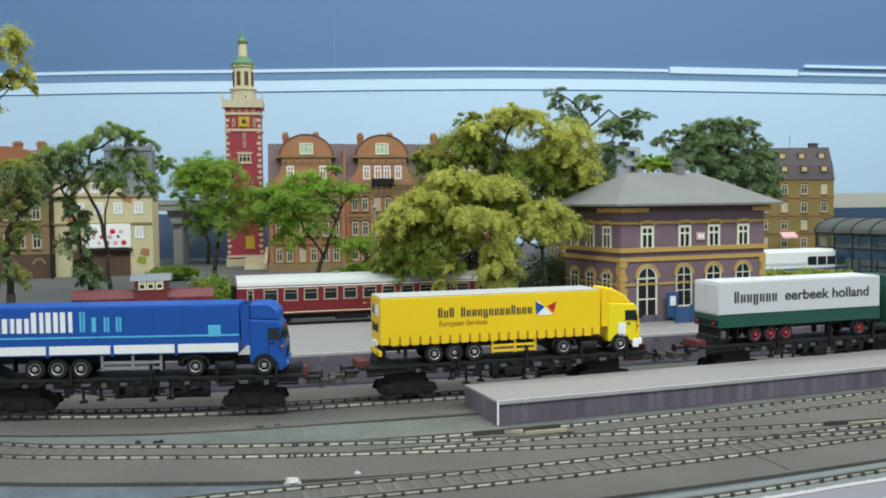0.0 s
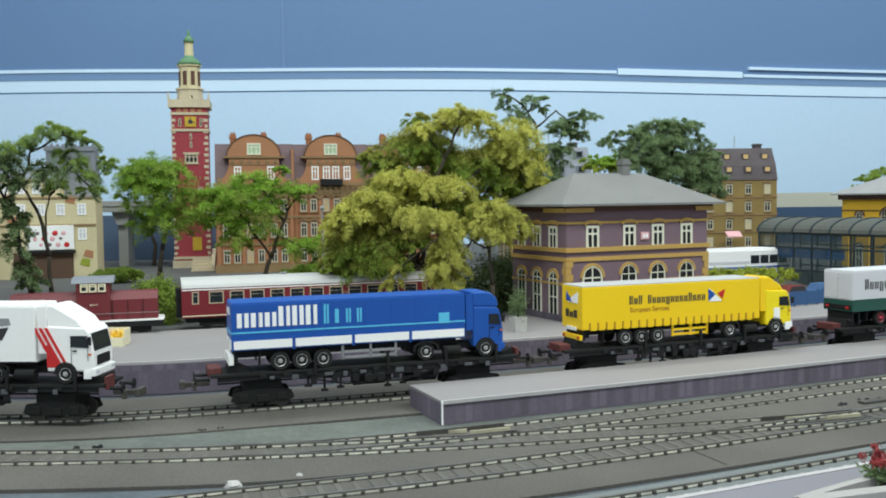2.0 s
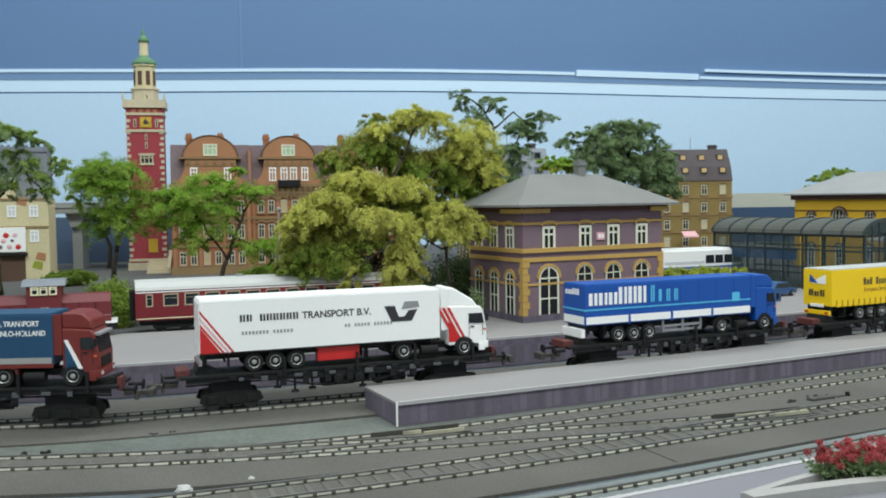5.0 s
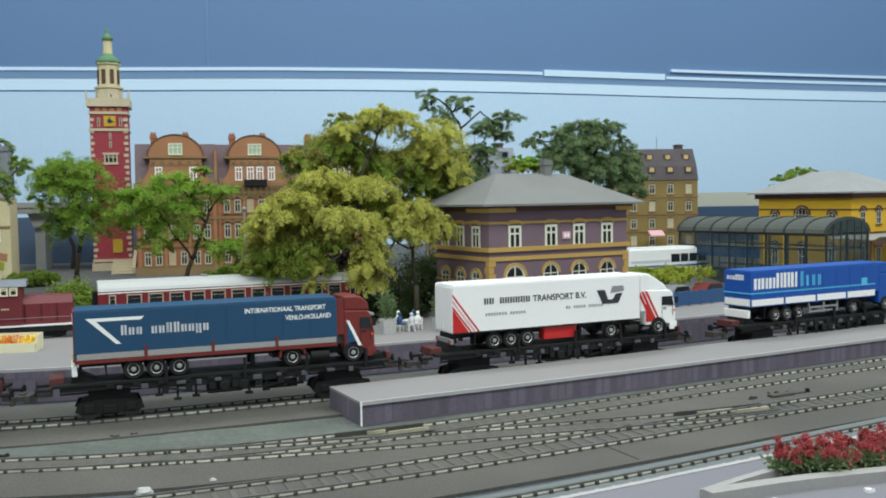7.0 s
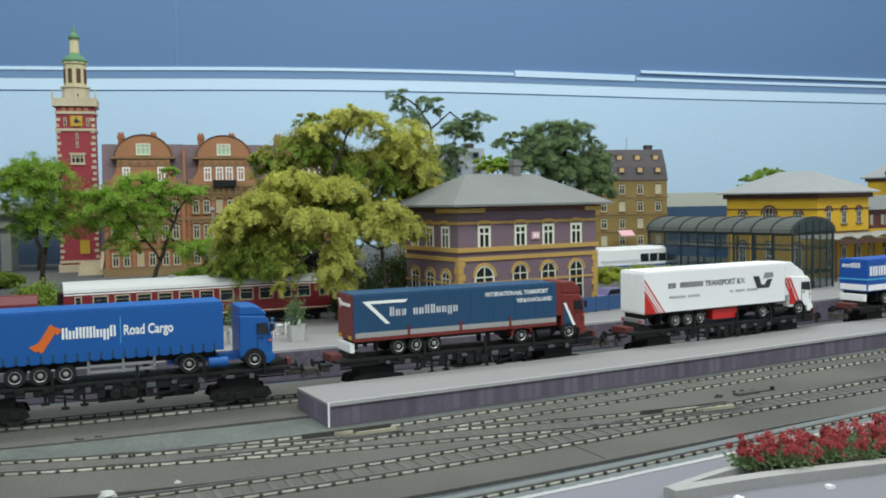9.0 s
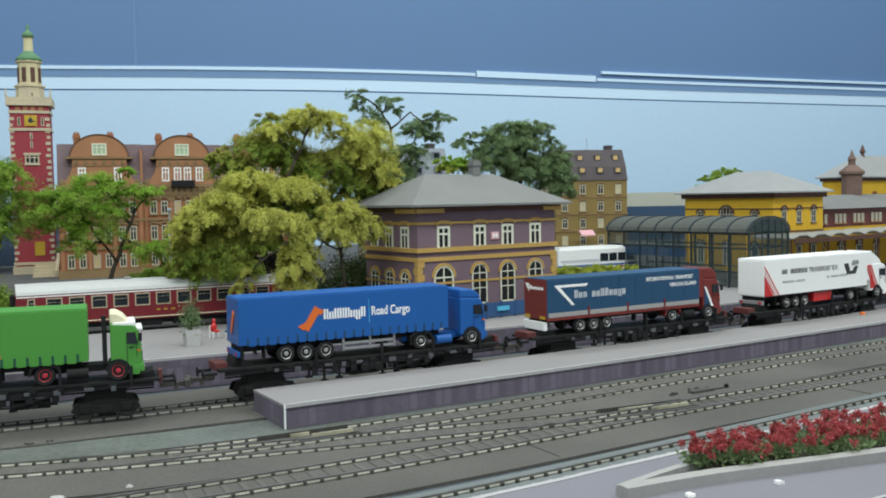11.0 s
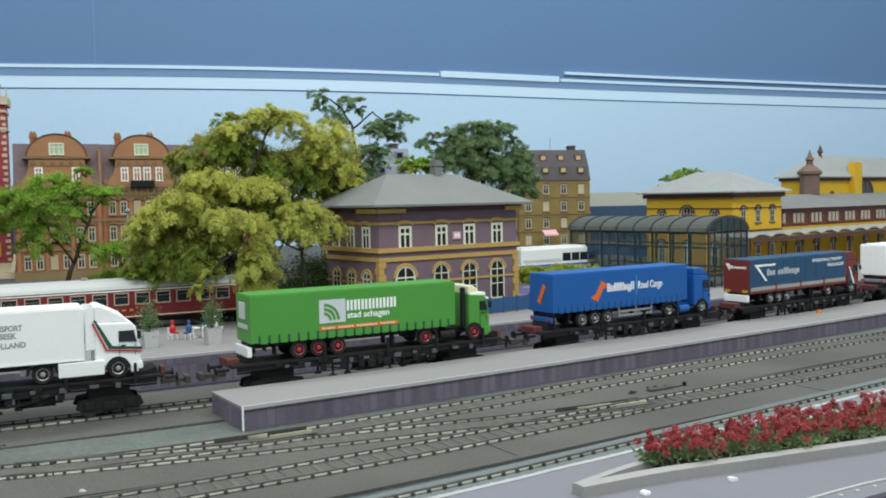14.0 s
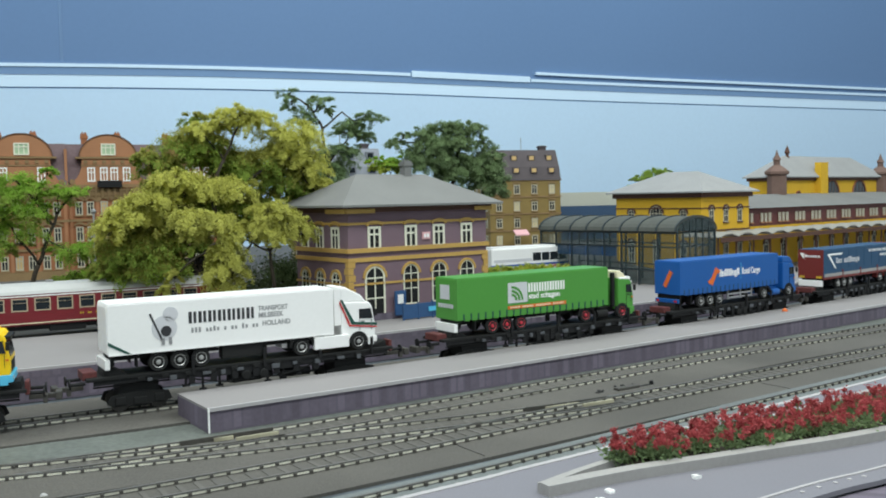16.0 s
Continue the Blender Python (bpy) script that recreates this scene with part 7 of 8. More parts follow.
def tree(label, at, clumps, leaf, trunk=0.004, fork=0.35, seed=1, density=1.0, size=0.0011, lean=(0, 0), mix=None, droop=0.35, reach=0.7, boughs=()):
    """A tree from its foot: trunk, a limb to each clump (dx, dy, z, rx, rz), and drooping sprays of small flakes over the clumps."""
    t = thing("tree", label, "tree", at)
    rnd = random.Random(seed)
    rs = np.random.RandomState(seed)
    zc = sum(c[2] for c in clumps) / len(clumps)
    f = Vector((lean[0], lean[1], zc * fork))
    w = Shape()
    nodes = [f]
    if boughs:
        for k, line in enumerate(boughs):
            r0 = trunk * (0.8 if k == 0 else 0.42)
            for i in range(len(line) - 1):
                limb(w, line[i], line[i + 1], r0 * (1 - 0.8 * i / len(line)), r0 * (1 - 0.8 * (i + 1) / len(line)), 8, 3, rnd, 0.0015)
            nodes += [Vector(p) for p in line[1:]]
        limb(w, (boughs[0][0][0], 0, -0.004), boughs[0][0], trunk * 1.15, trunk, 8, 2, rnd, 0.0005)
        nodes = nodes[1:]
    else:
        limb(w, (0, 0, -0.002), f, trunk, trunk * 0.7, 8, 4, rnd, 0.003)
    got = [[], [], [], []]
    per = 170
    for dx, dy, z, rx, rz in clumps:
        c = np.array([dx, dy, z])
        base = min(nodes, key=lambda q: (q - Vector((dx, dy, z - 0.006))).length)
        mid = base.lerp(Vector((dx, dy, z)), 0.85)
        limb(w, base, mid, trunk * (0.3 if boughs else 0.55), trunk * 0.14, 6, 4, rnd, 0.003 if boughs else 0.007)
        nt = max(12, int(105 * density * (rx * rx + rx * rz) / 0.002))
        d = rs.normal(0, 1, (nt, 3))
        d[:, 2] = d[:, 2] * 0.8 + 0.25
        d /= np.linalg.norm(d, axis=1)[:, None]
        root = c + d * (rs.uniform(0.15, 0.85, nt) ** 0.6)[:, None] * (rx, rx * 0.85, rz)
        for q in root[:5]:
            limb(w, mid, q, trunk * 0.14, trunk * 0.05, 4, 2, rnd, 0.003)
        out = d * (1, 1, 0.35) + rs.normal(0, 0.25, (nt, 3))
        out /= np.linalg.norm(out, axis=1)[:, None]
        length = reach * 0.5 * (rx + rz) * rs.uniform(0.4, 1.15, nt)
        u = rs.uniform(0, 1, (nt, per)) ** 0.8
        L = length[:, None]
        p = root[:, None, :] + out[:, None, :] * (L * u)[:, :, None]
        p[:, :, 2] -= droop * L * u * u * 1.3
        wide = 0.34 * L * (0.35 + 0.65 * np.sin(np.pi * np.clip(u * 0.9 + 0.08, 0, 1)))
        p += rs.normal(0, 1, (nt, per, 3)) * wide[:, :, None] * (0.62, 0.62, 0.42)
        tang = np.repeat(out[:, None, :], per, 1)
        tang[:, :, 2] -= 2.6 * droop * u
        up = np.repeat((d * 0.75)[:, None, :], per, 1)
        up[:, :, 2] += 0.75
        got[0].append(p.reshape(-1, 3)); got[1].append(tang.reshape(-1, 3)); got[2].append(up.reshape(-1, 3))
        # low flakes of each clump take mix, usually darker: underside shade as colour
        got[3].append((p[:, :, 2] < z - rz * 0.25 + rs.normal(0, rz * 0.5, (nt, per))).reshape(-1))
    p, tang, up, low = [np.concatenate(g) for g in got]
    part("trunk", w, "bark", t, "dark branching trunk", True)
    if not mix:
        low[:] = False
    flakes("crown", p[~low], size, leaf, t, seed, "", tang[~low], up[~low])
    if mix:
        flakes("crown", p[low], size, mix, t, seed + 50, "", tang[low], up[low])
    return t


def trees():
    # the large yellow-green tree group by the station, then the trees beside and behind it
    tree("large yellow-green tree beside the station", (0.245, 0.262, 0.0195),
         [(0.023, 0, 0.195, 0.0185, 0.0085), (0.043, 0, 0.192, 0.0171, 0.0085), (0.005, 0, 0.185, 0.0156, 0.0078), (-0.012, 0, 0.181, 0.0128, 0.0078), (0.061, 0, 0.176, 0.0156, 0.0099), (0.08, 0, 0.175, 0.0227, 0.0171), (0.09, 0, 0.152, 0.0171, 0.0156), (0.102, 0, 0.13, 0.0142, 0.0142), (0.104, 0, 0.115, 0.0099, 0.0085), (0.072, 0.01, 0.162, 0.0216, 0.0115), (-0.036, 0, 0.136, 0.0242, 0.0092), (-0.011, 0, 0.131, 0.0242, 0.0078), (0.014, 0, 0.129, 0.0256, 0.0085), (-0.056, 0, 0.115, 0.0256, 0.0107), (-0.078, 0, 0.105, 0.0227, 0.0099), (-0.093, 0, 0.097, 0.0142, 0.0092), (-0.096, 0, 0.085, 0.0092, 0.0085), (-0.046, -0.03, 0.048, 0.0082, 0.0089), (-0.056, -0.035, 0.04, 0.0055, 0.0068)],
         "leaf_y", 0.0034, 0.3, 11, 1.5, 0.0009, droop=0.6, reach=0.85, boughs=[[(0.008, 0, 0.032), (0.004, 0, 0.078), (-0.003, 0, 0.116), (0.009, 0, 0.153), (0.026, 0, 0.188)], [(0.004, 0, 0.078), (-0.025, 0, 0.111), (-0.058, 0, 0.114), (-0.09, 0, 0.099)], [(-0.003, 0, 0.116), (0.037, 0, 0.137), (0.066, 0, 0.164), (0.083, 0, 0.175)], [(0.004, 0, 0.078), (-0.02, 0, 0.063), (-0.039, 0, 0.047)]])
    # leaf_o boughs put the crown's inner shade into a darker leaf colour
    tree("lower boughs of the yellow-green tree toned olive for its shaded inside", (0.238, 0.285, 0.0195),
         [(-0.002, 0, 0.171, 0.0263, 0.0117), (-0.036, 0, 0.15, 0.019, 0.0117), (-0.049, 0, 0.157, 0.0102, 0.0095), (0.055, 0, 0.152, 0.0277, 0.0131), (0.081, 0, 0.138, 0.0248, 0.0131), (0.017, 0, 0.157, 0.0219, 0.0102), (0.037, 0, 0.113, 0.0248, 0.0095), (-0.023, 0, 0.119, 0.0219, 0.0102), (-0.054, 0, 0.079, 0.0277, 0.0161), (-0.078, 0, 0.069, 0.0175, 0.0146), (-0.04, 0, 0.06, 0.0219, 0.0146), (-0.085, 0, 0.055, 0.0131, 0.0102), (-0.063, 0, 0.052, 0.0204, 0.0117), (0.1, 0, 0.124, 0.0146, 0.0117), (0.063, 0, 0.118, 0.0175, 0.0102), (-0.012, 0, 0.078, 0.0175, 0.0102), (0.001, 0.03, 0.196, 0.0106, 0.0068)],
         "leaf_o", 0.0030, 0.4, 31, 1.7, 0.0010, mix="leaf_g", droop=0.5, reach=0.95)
    tree("inner boughs of the yellow-green trees toned olive as shaded", (0.23, 0.295, 0.0195),
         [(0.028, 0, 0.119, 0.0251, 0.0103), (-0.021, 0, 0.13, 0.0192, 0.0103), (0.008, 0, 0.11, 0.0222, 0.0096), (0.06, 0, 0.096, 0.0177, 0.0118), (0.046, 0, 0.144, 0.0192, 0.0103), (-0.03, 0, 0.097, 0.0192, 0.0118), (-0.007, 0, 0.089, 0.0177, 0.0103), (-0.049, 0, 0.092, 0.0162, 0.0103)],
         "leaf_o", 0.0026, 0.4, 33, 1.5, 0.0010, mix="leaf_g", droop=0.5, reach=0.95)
    tree("small yellow-green tree with drooping branches", (0.268, 0.205, 0.022),
         [(-0.057, 0, 0.1, 0.0186, 0.008), (-0.038, 0, 0.094, 0.0212, 0.0086), (-0.024, 0, 0.084, 0.0133, 0.0093), (-0.03, 0, 0.068, 0.0159, 0.0119), (-0.032, 0, 0.052, 0.0159, 0.0119), (-0.029, 0, 0.04, 0.0133, 0.0053), (-0.067, 0, 0.095, 0.0093, 0.006), (0.011, 0, 0.104, 0.0172, 0.008), (0.024, 0, 0.095, 0.0199, 0.0093), (0.002, 0, 0.092, 0.0172, 0.008), (0.04, 0, 0.089, 0.0119, 0.0093), (0.015, 0, 0.083, 0.0212, 0.0053), (0.044, 0, 0.08, 0.0053, 0.0053)],
         "leaf_y", 0.0022, 0.5, 12, 1.8, 0.0009, droop=0.7, reach=0.85, boughs=[[(0.013, 0, 0.034), (0.01, 0, 0.067), (0.005, 0, 0.08), (-0, 0, 0.09)], [(0.01, 0, 0.067), (0.024, 0, 0.082), (0.026, 0, 0.092)], [(0.01, 0, 0.067), (-0.006, 0, 0.075), (-0.032, 0, 0.088)]])
    tree("tall open dark green tree with bent boughs", (0.43, 0.42, 0.03),
         [(-0.057, 0, 0.223, 0.0093, 0.0084), (-0.053, 0, 0.211, 0.0093, 0.0084), (-0.044, 0, 0.199, 0.0101, 0.0076), (-0.034, 0, 0.192, 0.0093, 0.0084), (-0.021, 0, 0.218, 0.0135, 0.0059), (-0.01, 0, 0.209, 0.0076, 0.0051), (0.022, 0, 0.192, 0.0169, 0.0051), (0.048, 0, 0.199, 0.0118, 0.0051), (0.036, 0, 0.203, 0.0101, 0.0042), (0.012, 0, 0.182, 0.0152, 0.0059), (0.031, 0, 0.178, 0.0152, 0.0059), (-0.001, 0, 0.159, 0.0202, 0.0076), (0.016, 0, 0.165, 0.0101, 0.0051), (-0.012, 0, 0.14, 0.0169, 0.0084), (0.008, 0, 0.145, 0.0135, 0.0067), (-0.006, 0, 0.126, 0.0186, 0.0067)],
         "leaf_d", 0.0030, 0.75, 13, 1.25, 0.0009, droop=0.3, reach=1.1, boughs=[[(-0.015, 0, 0.111), (-0.012, 0, 0.144), (-0.016, 0, 0.173), (-0.019, 0, 0.192), (-0.034, 0, 0.212), (-0.05, 0, 0.221)], [(-0.017, 0, 0.186), (-0.003, 0, 0.197), (0.008, 0, 0.206), (0.022, 0, 0.196), (0.046, 0, 0.199)], [(-0.012, 0, 0.144), (0.002, 0, 0.162), (0.016, 0, 0.179)], [(-0.027, 0, 0.204), (-0.019, 0, 0.215)]])
    tree("broad dark green tree behind the station", (0.6, 0.45, 0.035),
         [(-0.08, 0, 0.167, 0.0104, 0.0122), (-0.068, 0, 0.177, 0.0069, 0.0043), (-0.042, 0, 0.18, 0.0156, 0.0052), (-0.011, 0, 0.187, 0.0226, 0.0069), (0.021, 0, 0.187, 0.0191, 0.0087), (-0.028, 0, 0.167, 0.0261, 0.0104), (0.006, 0, 0.169, 0.0261, 0.0104), (0.046, 0, 0.169, 0.0104, 0.0096), (-0.037, 0, 0.147, 0.0295, 0.0122), (0.003, 0, 0.15, 0.0226, 0.0104), (0.059, 0, 0.154, 0.0139, 0.0113), (0.042, 0, 0.14, 0.0261, 0.013), (0.011, 0, 0.13, 0.0295, 0.013), (0.054, 0, 0.122, 0.0226, 0.0148), (0.064, 0, 0.106, 0.0139, 0.0122), (-0.054, 0, 0.156, 0.0104, 0.0087), (-0.058, 0, 0.14, 0.0139, 0.0069)],
         "leaf_d", 0.0036, 0.5, 14, 1.45, 0.0010, droop=0.4, reach=0.88, boughs=[[(-0.001, 0, 0.105), (0.003, 0, 0.133), (0.01, 0, 0.159), (0.026, 0, 0.182)], [(0.003, 0, 0.133), (-0.028, 0, 0.154), (-0.047, 0, 0.167), (-0.074, 0, 0.17)], [(0.003, 0, 0.133), (0.042, 0, 0.143), (0.057, 0, 0.159)]])
    tree("small bright green shrub tree behind the roof", (0.492, 0.36, 0.02),
         [(-0.035, 0, 0.156, 0.0119, 0.0079), (-0.015, 0, 0.155, 0.0103, 0.0071), (-0.026, 0, 0.15, 0.0159, 0.0071)],
         "leaf_l", 0.002, 0.6, 15, 1.5, 0.0011, mix="hedge")
    tree("bright green leafy tree before the tower", (-0.012, 0.44, 0.036),
         [(-0.018, 0, 0.132, 0.0155, 0.0069), (0.004, 0, 0.138, 0.0224, 0.006), (0.023, 0, 0.133, 0.0138, 0.0077), (-0.025, 0, 0.12, 0.0129, 0.0103), (-0.006, 0, 0.116, 0.0224, 0.0138), (0.018, 0, 0.112, 0.0224, 0.0138), (0.037, 0, 0.104, 0.0155, 0.012), (-0.004, 0, 0.092, 0.0172, 0.0112), (0.018, 0, 0.087, 0.0224, 0.012), (0.007, 0, 0.073, 0.0206, 0.0077), (0.036, 0, 0.082, 0.0155, 0.0077), (-0.042, 0, 0.136, 0.006, 0.0077), (-0.031, 0, 0.104, 0.0086, 0.006), (-0.016, 0, 0.078, 0.012, 0.0077)],
         "leaf_l", 0.0032, 0.35, 16, 0.85, 0.0009, mix="leaf_g", droop=0.35, reach=1.25, boughs=[[(0.003, 0, 0.025), (0.006, 0, 0.048), (0.011, 0, 0.07), (0.005, 0, 0.103), (-0.012, 0, 0.127)], [(0.011, 0, 0.07), (0.022, 0, 0.097), (0.024, 0, 0.127)]])
    tree("bright green tree with a leaning dark trunk", (0.108, 0.42, 0.036),
         [(-0.021, 0, 0.122, 0.0169, 0.0084), (-0.04, 0, 0.108, 0.0219, 0.0093), (-0.009, 0, 0.11, 0.0219, 0.0093), (0.018, 0, 0.11, 0.0169, 0.0059), (0.035, 0, 0.111, 0.011, 0.0042), (-0.057, 0, 0.093, 0.0219, 0.0093), (-0.027, 0, 0.091, 0.027, 0.0118), (-0.002, 0, 0.093, 0.0152, 0.0084), (-0.052, 0, 0.076, 0.0186, 0.0084), (-0.022, 0, 0.07, 0.0219, 0.0093), (-0.039, 0, 0.057, 0.0152, 0.0067), (0.028, 0, 0.05, 0.0219, 0.0076), (0.047, 0, 0.052, 0.0135, 0.0067), (0.04, 0, 0.027, 0.0118, 0.0067), (-0.063, 0, 0.107, 0.0101, 0.0059), (0.01, 0, 0.132, 0.0059, 0.0042)],
         "leaf_l", 0.0032, 0.55, 17, 0.85, 0.0009, droop=0.3, reach=1.25, mix="leaf_g", boughs=[[(-0.012, 0, 0.01), (-0.003, 0, 0.038), (0.006, 0, 0.062), (0.016, 0, 0.088), (0.036, 0, 0.112)], [(-0.003, 0, 0.038), (-0.016, 0, 0.059), (-0.033, 0, 0.084), (-0.039, 0, 0.102)], [(0.006, 0, 0.062), (0.027, 0, 0.051), (0.045, 0, 0.052)], [(0.012, 0, 0.077), (-0.003, 0, 0.102), (-0.018, 0, 0.12)]])
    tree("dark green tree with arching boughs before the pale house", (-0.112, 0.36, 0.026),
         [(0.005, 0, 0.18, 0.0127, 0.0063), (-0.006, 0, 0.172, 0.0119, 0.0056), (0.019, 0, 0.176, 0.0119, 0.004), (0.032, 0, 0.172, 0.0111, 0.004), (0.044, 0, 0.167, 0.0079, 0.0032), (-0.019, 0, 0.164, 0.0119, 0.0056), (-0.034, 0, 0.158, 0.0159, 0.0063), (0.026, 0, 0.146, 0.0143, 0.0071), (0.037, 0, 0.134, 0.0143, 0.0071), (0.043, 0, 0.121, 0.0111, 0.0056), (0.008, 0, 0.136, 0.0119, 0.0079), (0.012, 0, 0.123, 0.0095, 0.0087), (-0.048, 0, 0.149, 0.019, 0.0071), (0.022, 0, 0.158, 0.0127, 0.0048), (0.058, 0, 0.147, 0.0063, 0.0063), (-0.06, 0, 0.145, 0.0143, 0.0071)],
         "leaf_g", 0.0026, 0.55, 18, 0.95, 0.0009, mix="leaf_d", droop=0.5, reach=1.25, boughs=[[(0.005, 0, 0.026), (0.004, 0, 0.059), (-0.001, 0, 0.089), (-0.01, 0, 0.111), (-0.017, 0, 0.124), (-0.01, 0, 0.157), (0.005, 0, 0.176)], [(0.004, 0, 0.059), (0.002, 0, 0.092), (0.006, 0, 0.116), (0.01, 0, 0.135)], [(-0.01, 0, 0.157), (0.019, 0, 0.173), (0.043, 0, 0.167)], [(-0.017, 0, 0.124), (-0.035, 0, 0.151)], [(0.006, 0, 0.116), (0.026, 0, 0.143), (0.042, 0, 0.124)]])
    # near-black leaf_k puts this unlit tree's shade into the leaf colour
    tree("dark shaggy tree on the slope", (-0.135, 0.33, 0.022),
         [(-0.011, 0, 0.15, 0.0184, 0.0084), (-0.024, 0, 0.141, 0.0138, 0.0092), (0.001, 0, 0.129, 0.0084, 0.0054), (-0.008, 0, 0.113, 0.0069, 0.0069), (0.004, 0, 0.106, 0.0092, 0.0084), (0.008, 0, 0.092, 0.0107, 0.01), (0.003, 0, 0.076, 0.01, 0.0107), (0.01, 0, 0.056, 0.01, 0.0123), (0.014, 0, 0.042, 0.0107, 0.0061), (-0.003, 0, 0.137, 0.0107, 0.0069), (-0.032, 0, 0.133, 0.0092, 0.0092), (0.027, 0, 0.146, 0.0123, 0.0061)],
         "leaf_k", 0.0030, 0.6, 19, 1.0, 0.0010, droop=0.6, reach=1.15, mix="leaf_d", boughs=[[(0.014, 0, 0.032), (0.007, 0, 0.065), (0.005, 0, 0.091), (-0.005, 0, 0.118), (-0.013, 0, 0.138)]])
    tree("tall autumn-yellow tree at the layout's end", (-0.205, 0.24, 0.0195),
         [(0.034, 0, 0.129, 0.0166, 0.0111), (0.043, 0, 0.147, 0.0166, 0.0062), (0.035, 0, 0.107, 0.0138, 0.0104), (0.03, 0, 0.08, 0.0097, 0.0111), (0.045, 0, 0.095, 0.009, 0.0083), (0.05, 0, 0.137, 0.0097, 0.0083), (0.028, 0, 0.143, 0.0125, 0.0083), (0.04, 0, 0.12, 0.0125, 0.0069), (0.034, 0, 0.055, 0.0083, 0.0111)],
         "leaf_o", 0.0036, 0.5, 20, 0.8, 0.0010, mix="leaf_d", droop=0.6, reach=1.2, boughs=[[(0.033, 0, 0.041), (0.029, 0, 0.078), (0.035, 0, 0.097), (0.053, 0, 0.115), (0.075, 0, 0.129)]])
    tree("tall pale yellow tree close to the line", (-0.193, 0.16, 0.0195),
         [(0.035, 0, 0.232, 0.020, 0.012), (0.048, 0, 0.208, 0.014, 0.010), (-0.02, 0, 0.22, 0.03, 0.02), (0.0, 0, 0.19, 0.024, 0.014)],
         "leaf_y", 0.004, 0.7, 21, 1.2, 0.0011, droop=0.6)
    tree("small flat-topped tree far behind the station", (1.16, 0.72, 0.044),
         [(-0.045, 0, 0.104, 0.012, 0.005), (-0.022, 0, 0.117, 0.018, 0.007), (0.008, 0, 0.126, 0.022, 0.008), (0.036, 0, 0.130, 0.014, 0.005), (0.0, 0, 0.112, 0.02, 0.006)], "leaf_g", 0.003, 0.5, 22, 1.1, 0.0012)
    tree("green tree behind the brick houses", (0.31, 0.74, 0.044),
         [(0, 0, 0.15, 0.04, 0.025), (-0.05, 0, 0.14, 0.03, 0.02), (0.05, 0, 0.15, 0.03, 0.02)], "leaf_g", 0.003, 0.5, 23, 1.0, 0.0012)
    tree("green tree behind the tower", (-0.02, 0.80, 0.044),
         [(0, 0, 0.13, 0.04, 0.022), (0.04, 0, 0.12, 0.03, 0.02)], "leaf_g", 0.003, 0.5, 24, 1.0, 0.0012)
    for i, (x, y, z, rx, rz, m, lab) in enumerate(((-0.012, 0.33, 0.03, 0.026, 0.022, "leaf_g", "round green bush beside the coach"),
                                                   (0.600, 0.285, 0.043, 0.070, 0.0085, "hedge", "clipped light green hedge behind the parked cars"),
                                                   (0.27, 0.245, 0.026, 0.036, 0.014, "leaf_k", "dark hedge under the tree"),
                                                   (-0.055, 0.52, 0.05, 0.03, 0.008, "leaf_g", "low green shrubs by the pale house"),
                                                   (0.325, 0.31, 0.036, 0.048, 0.030, "leaf_k", "dark shrubs behind the station"),
                                                   (0.225, 0.34, 0.034, 0.055, 0.022, "leaf_k", "dark shrubs behind the coach"),
                                                   (0.15, 0.46, 0.045, 0.04, 0.012, "leaf_g", "low green hedge before the houses"))):
        t = thing("shrub", lab, "shrub", (x, y, 0.0))
        rs = np.random.RandomState(40 + i)
        n = 130
        d = rs.normal(0, 1, (n, 3))
        d /= np.linalg.norm(d, axis=1)[:, None]
        tuft = np.array([0, 0, z + rz * 0.4]) + d * rs.uniform(0.5, 1, n)[:, None] * (rx, rx * 0.5, rz)
        cloud = np.repeat(tuft, 110, 0) + rs.normal(0, 1, (n * 110, 3)) * rz * 0.18
        cloud[:, 2] = np.maximum(cloud[:, 2], 0.0205)
        flakes("foliage", cloud, 0.0012, m, t, 60 + i, "", None, np.repeat(d + (0, 0, 0.7), 110, 0))
        w = Shape()
        limb(w, (0, 0, 0.019), (0, 0, z + rz), 0.002, 0.0008, 6, 3, random.Random(i), 0.002)
        part("stem", w, "bark", t)


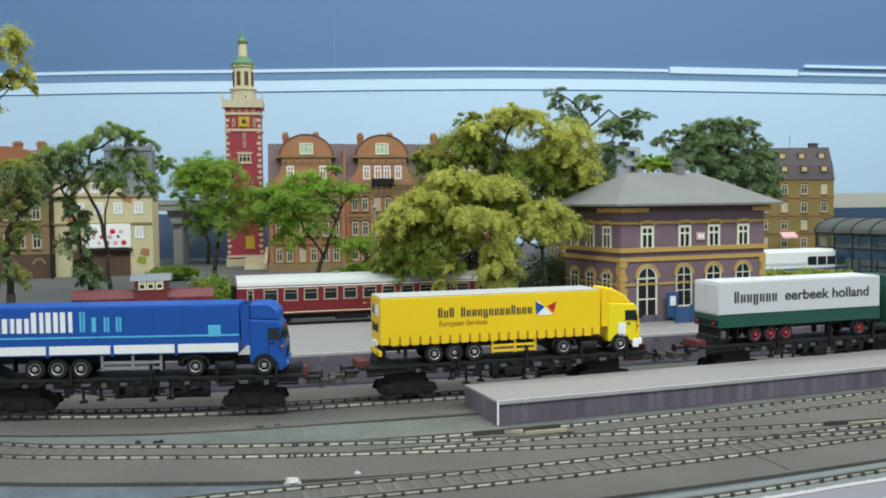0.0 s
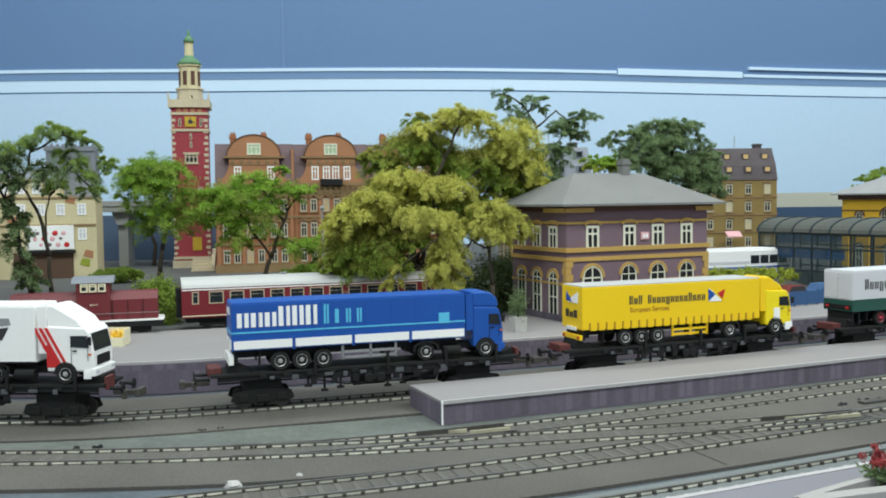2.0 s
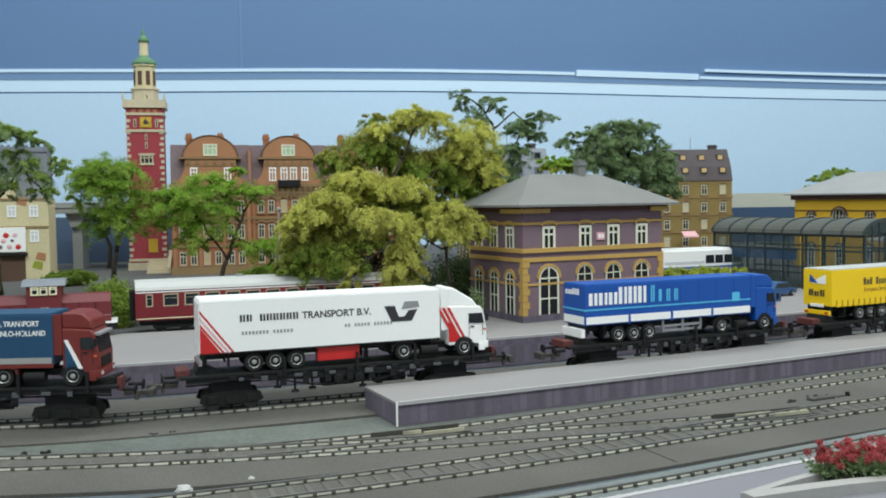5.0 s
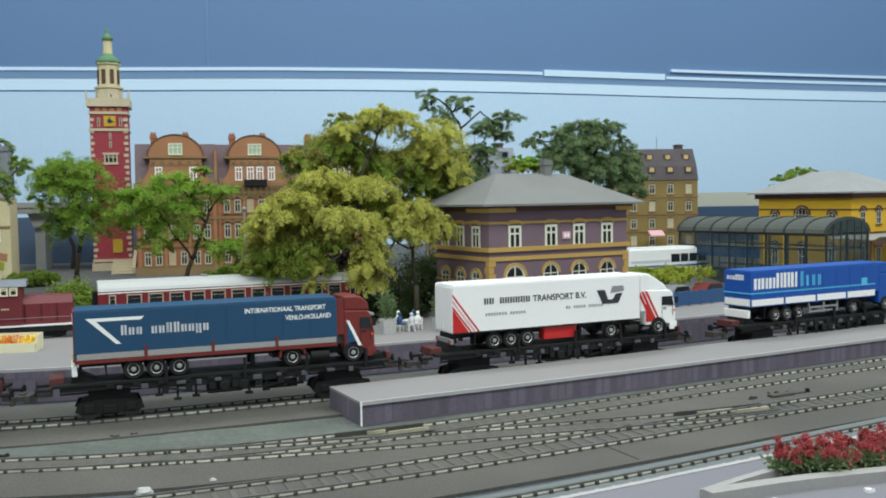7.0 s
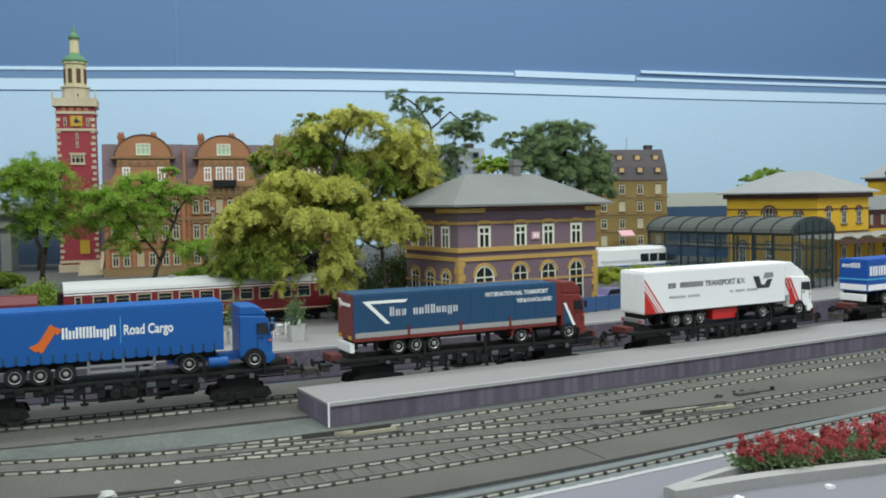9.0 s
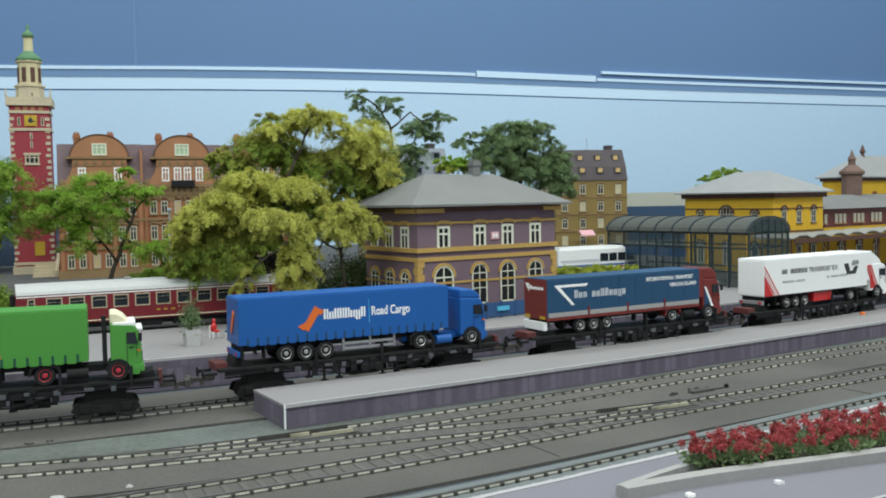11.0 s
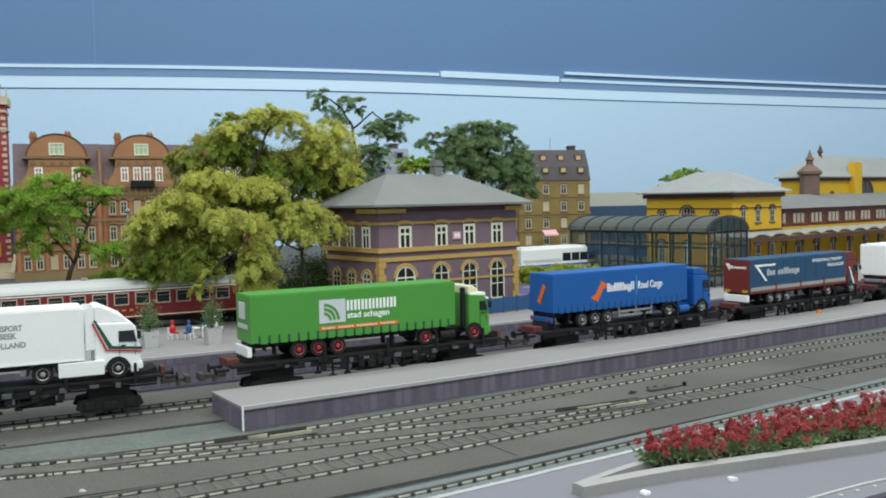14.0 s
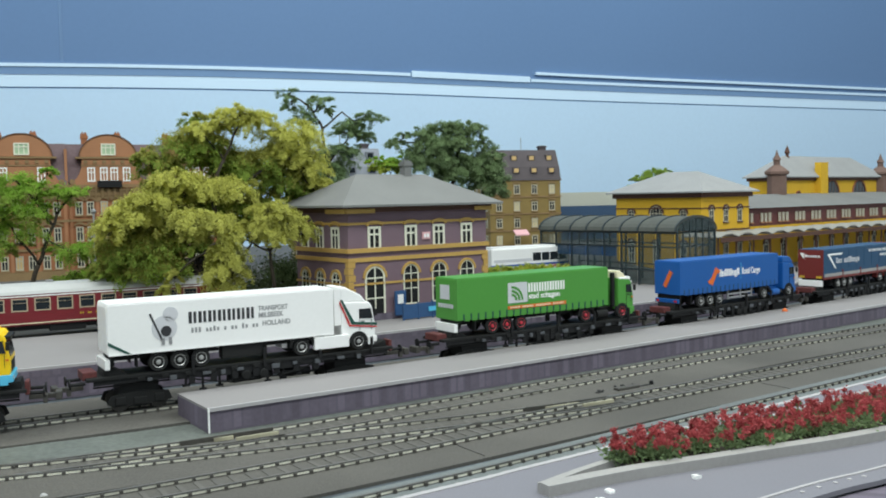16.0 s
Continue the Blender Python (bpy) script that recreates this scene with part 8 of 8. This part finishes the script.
def flower_bed():
    """Red flowering plants in two uneven rows along the bed."""
    rnd = random.Random(8)
    rs = np.random.RandomState(8)
    kerb = smooth_line([(0.300, -0.2595), (0.36, -0.267), (0.46, -0.2735), (0.62, -0.263), (0.85, -0.237)], 0.0095)
    me = []
    for k in range(5):
        me.append(rs.randint(0, 9999))
    first = {}
    for i, p in enumerate(kerb):
        for row in range(3):
            q = p + Vector((rnd.uniform(-.004, .004), row * min(0.0115, 0.004 + i * 0.0009) + rnd.uniform(-.003, .003)))
            v = rnd.randrange(5)
            size = rnd.uniform(0.6, 0.84)
            t = thing("flower_plant", "red flowering plant with dark green leaves", "flower", (q.x, q.y, 0.0068), rnd.uniform(0, 360), "red flowers in the bed")
            if v not in first:
                r2 = np.random.RandomState(me[v])
                a = flakes("leaves", r2.normal(0, 1, (150, 3)) * (0.0042, 0.0042, 0.0026) + (0, 0, 0.0058), 0.0015, "leaf_d", t, me[v])
                pts = []
                for _ in range(7):
                    c = r2.normal(0, 1, 3) * (0.0042, 0.0042, 0.0020) + (0, 0, 0.0135)
                    pts.append(c + r2.normal(0, 1, (46, 3)) * 0.0011)
                b = flakes("blossom", np.concatenate(pts), 0.0010, "petal_r", t, me[v] + 1)
                first[v] = (a.data, b.data)
            else:
                for nm, d in zip(("leaves", "blossom"), first[v]):
                    o = new(nm, d)
                    o.parent = t
            t.scale = (size, size, size)


purple_station()
blue_fence()
clock_tower()
gabled_house(0.058, "orange brick town house with a round gable", False)
gabled_house(0.1555, "orange brick town house with round gable and iron balcony", True)
gabled_house(0.255, "orange brick town house half hidden by a tree", True)
left_houses()
far_house(0.858, 0.785, -14, 0.130, "mustard brown corner house with dark mansard roof", 0.118, 0.054)
far_house(0.47, 0.66, -10, 0.12, "brown town house with lead-grey roof behind the trees", 0.115, 0.05, "lead", "glassdark")
solid("far_ridge", Shape().prism([(0.0, 0.04), (0.62, 0.04), (0.62, 0.128), (0.30, 0.139), (0.0, 0.139)], 0, 0.01), "horizon", "pale far building line on the backdrop", "backdrop", (1.0, 0.99, 0.0), -18, kind="structure")
solid("far_gap", Shape().box(0, 0.35, 0, 0.01, 0.04, 0.112), "wallblue", "dark blue base of the backdrop", "backdrop", (0.985, 0.965, 0.0), -18, kind="structure")
glass_hall()
yellow_station()
rolling_stock()
small_things()
trees()
flower_bed()
foreground()
track(T1, "main line track under the lorry train", gauge=0.0165, step=0.0080, lift=0.0009)
track(T2, "dark-sleepered track along the platform")
track(TX, "crossover track between two lines")
track(T3, "front track with worn rails and painted rail shine")
turnout("worn points with cream check rails by the platform end", T2, 0.125, 0.20)
turnout("worn points where the crossover meets the front line", TX, 0.325, 0.40)
track(T4, "front track beside the pavement", lift=0.0005)


def motions():
    for ob, rear, length, z in RIDES:
        ride(ob, rear, length, z)


motions()
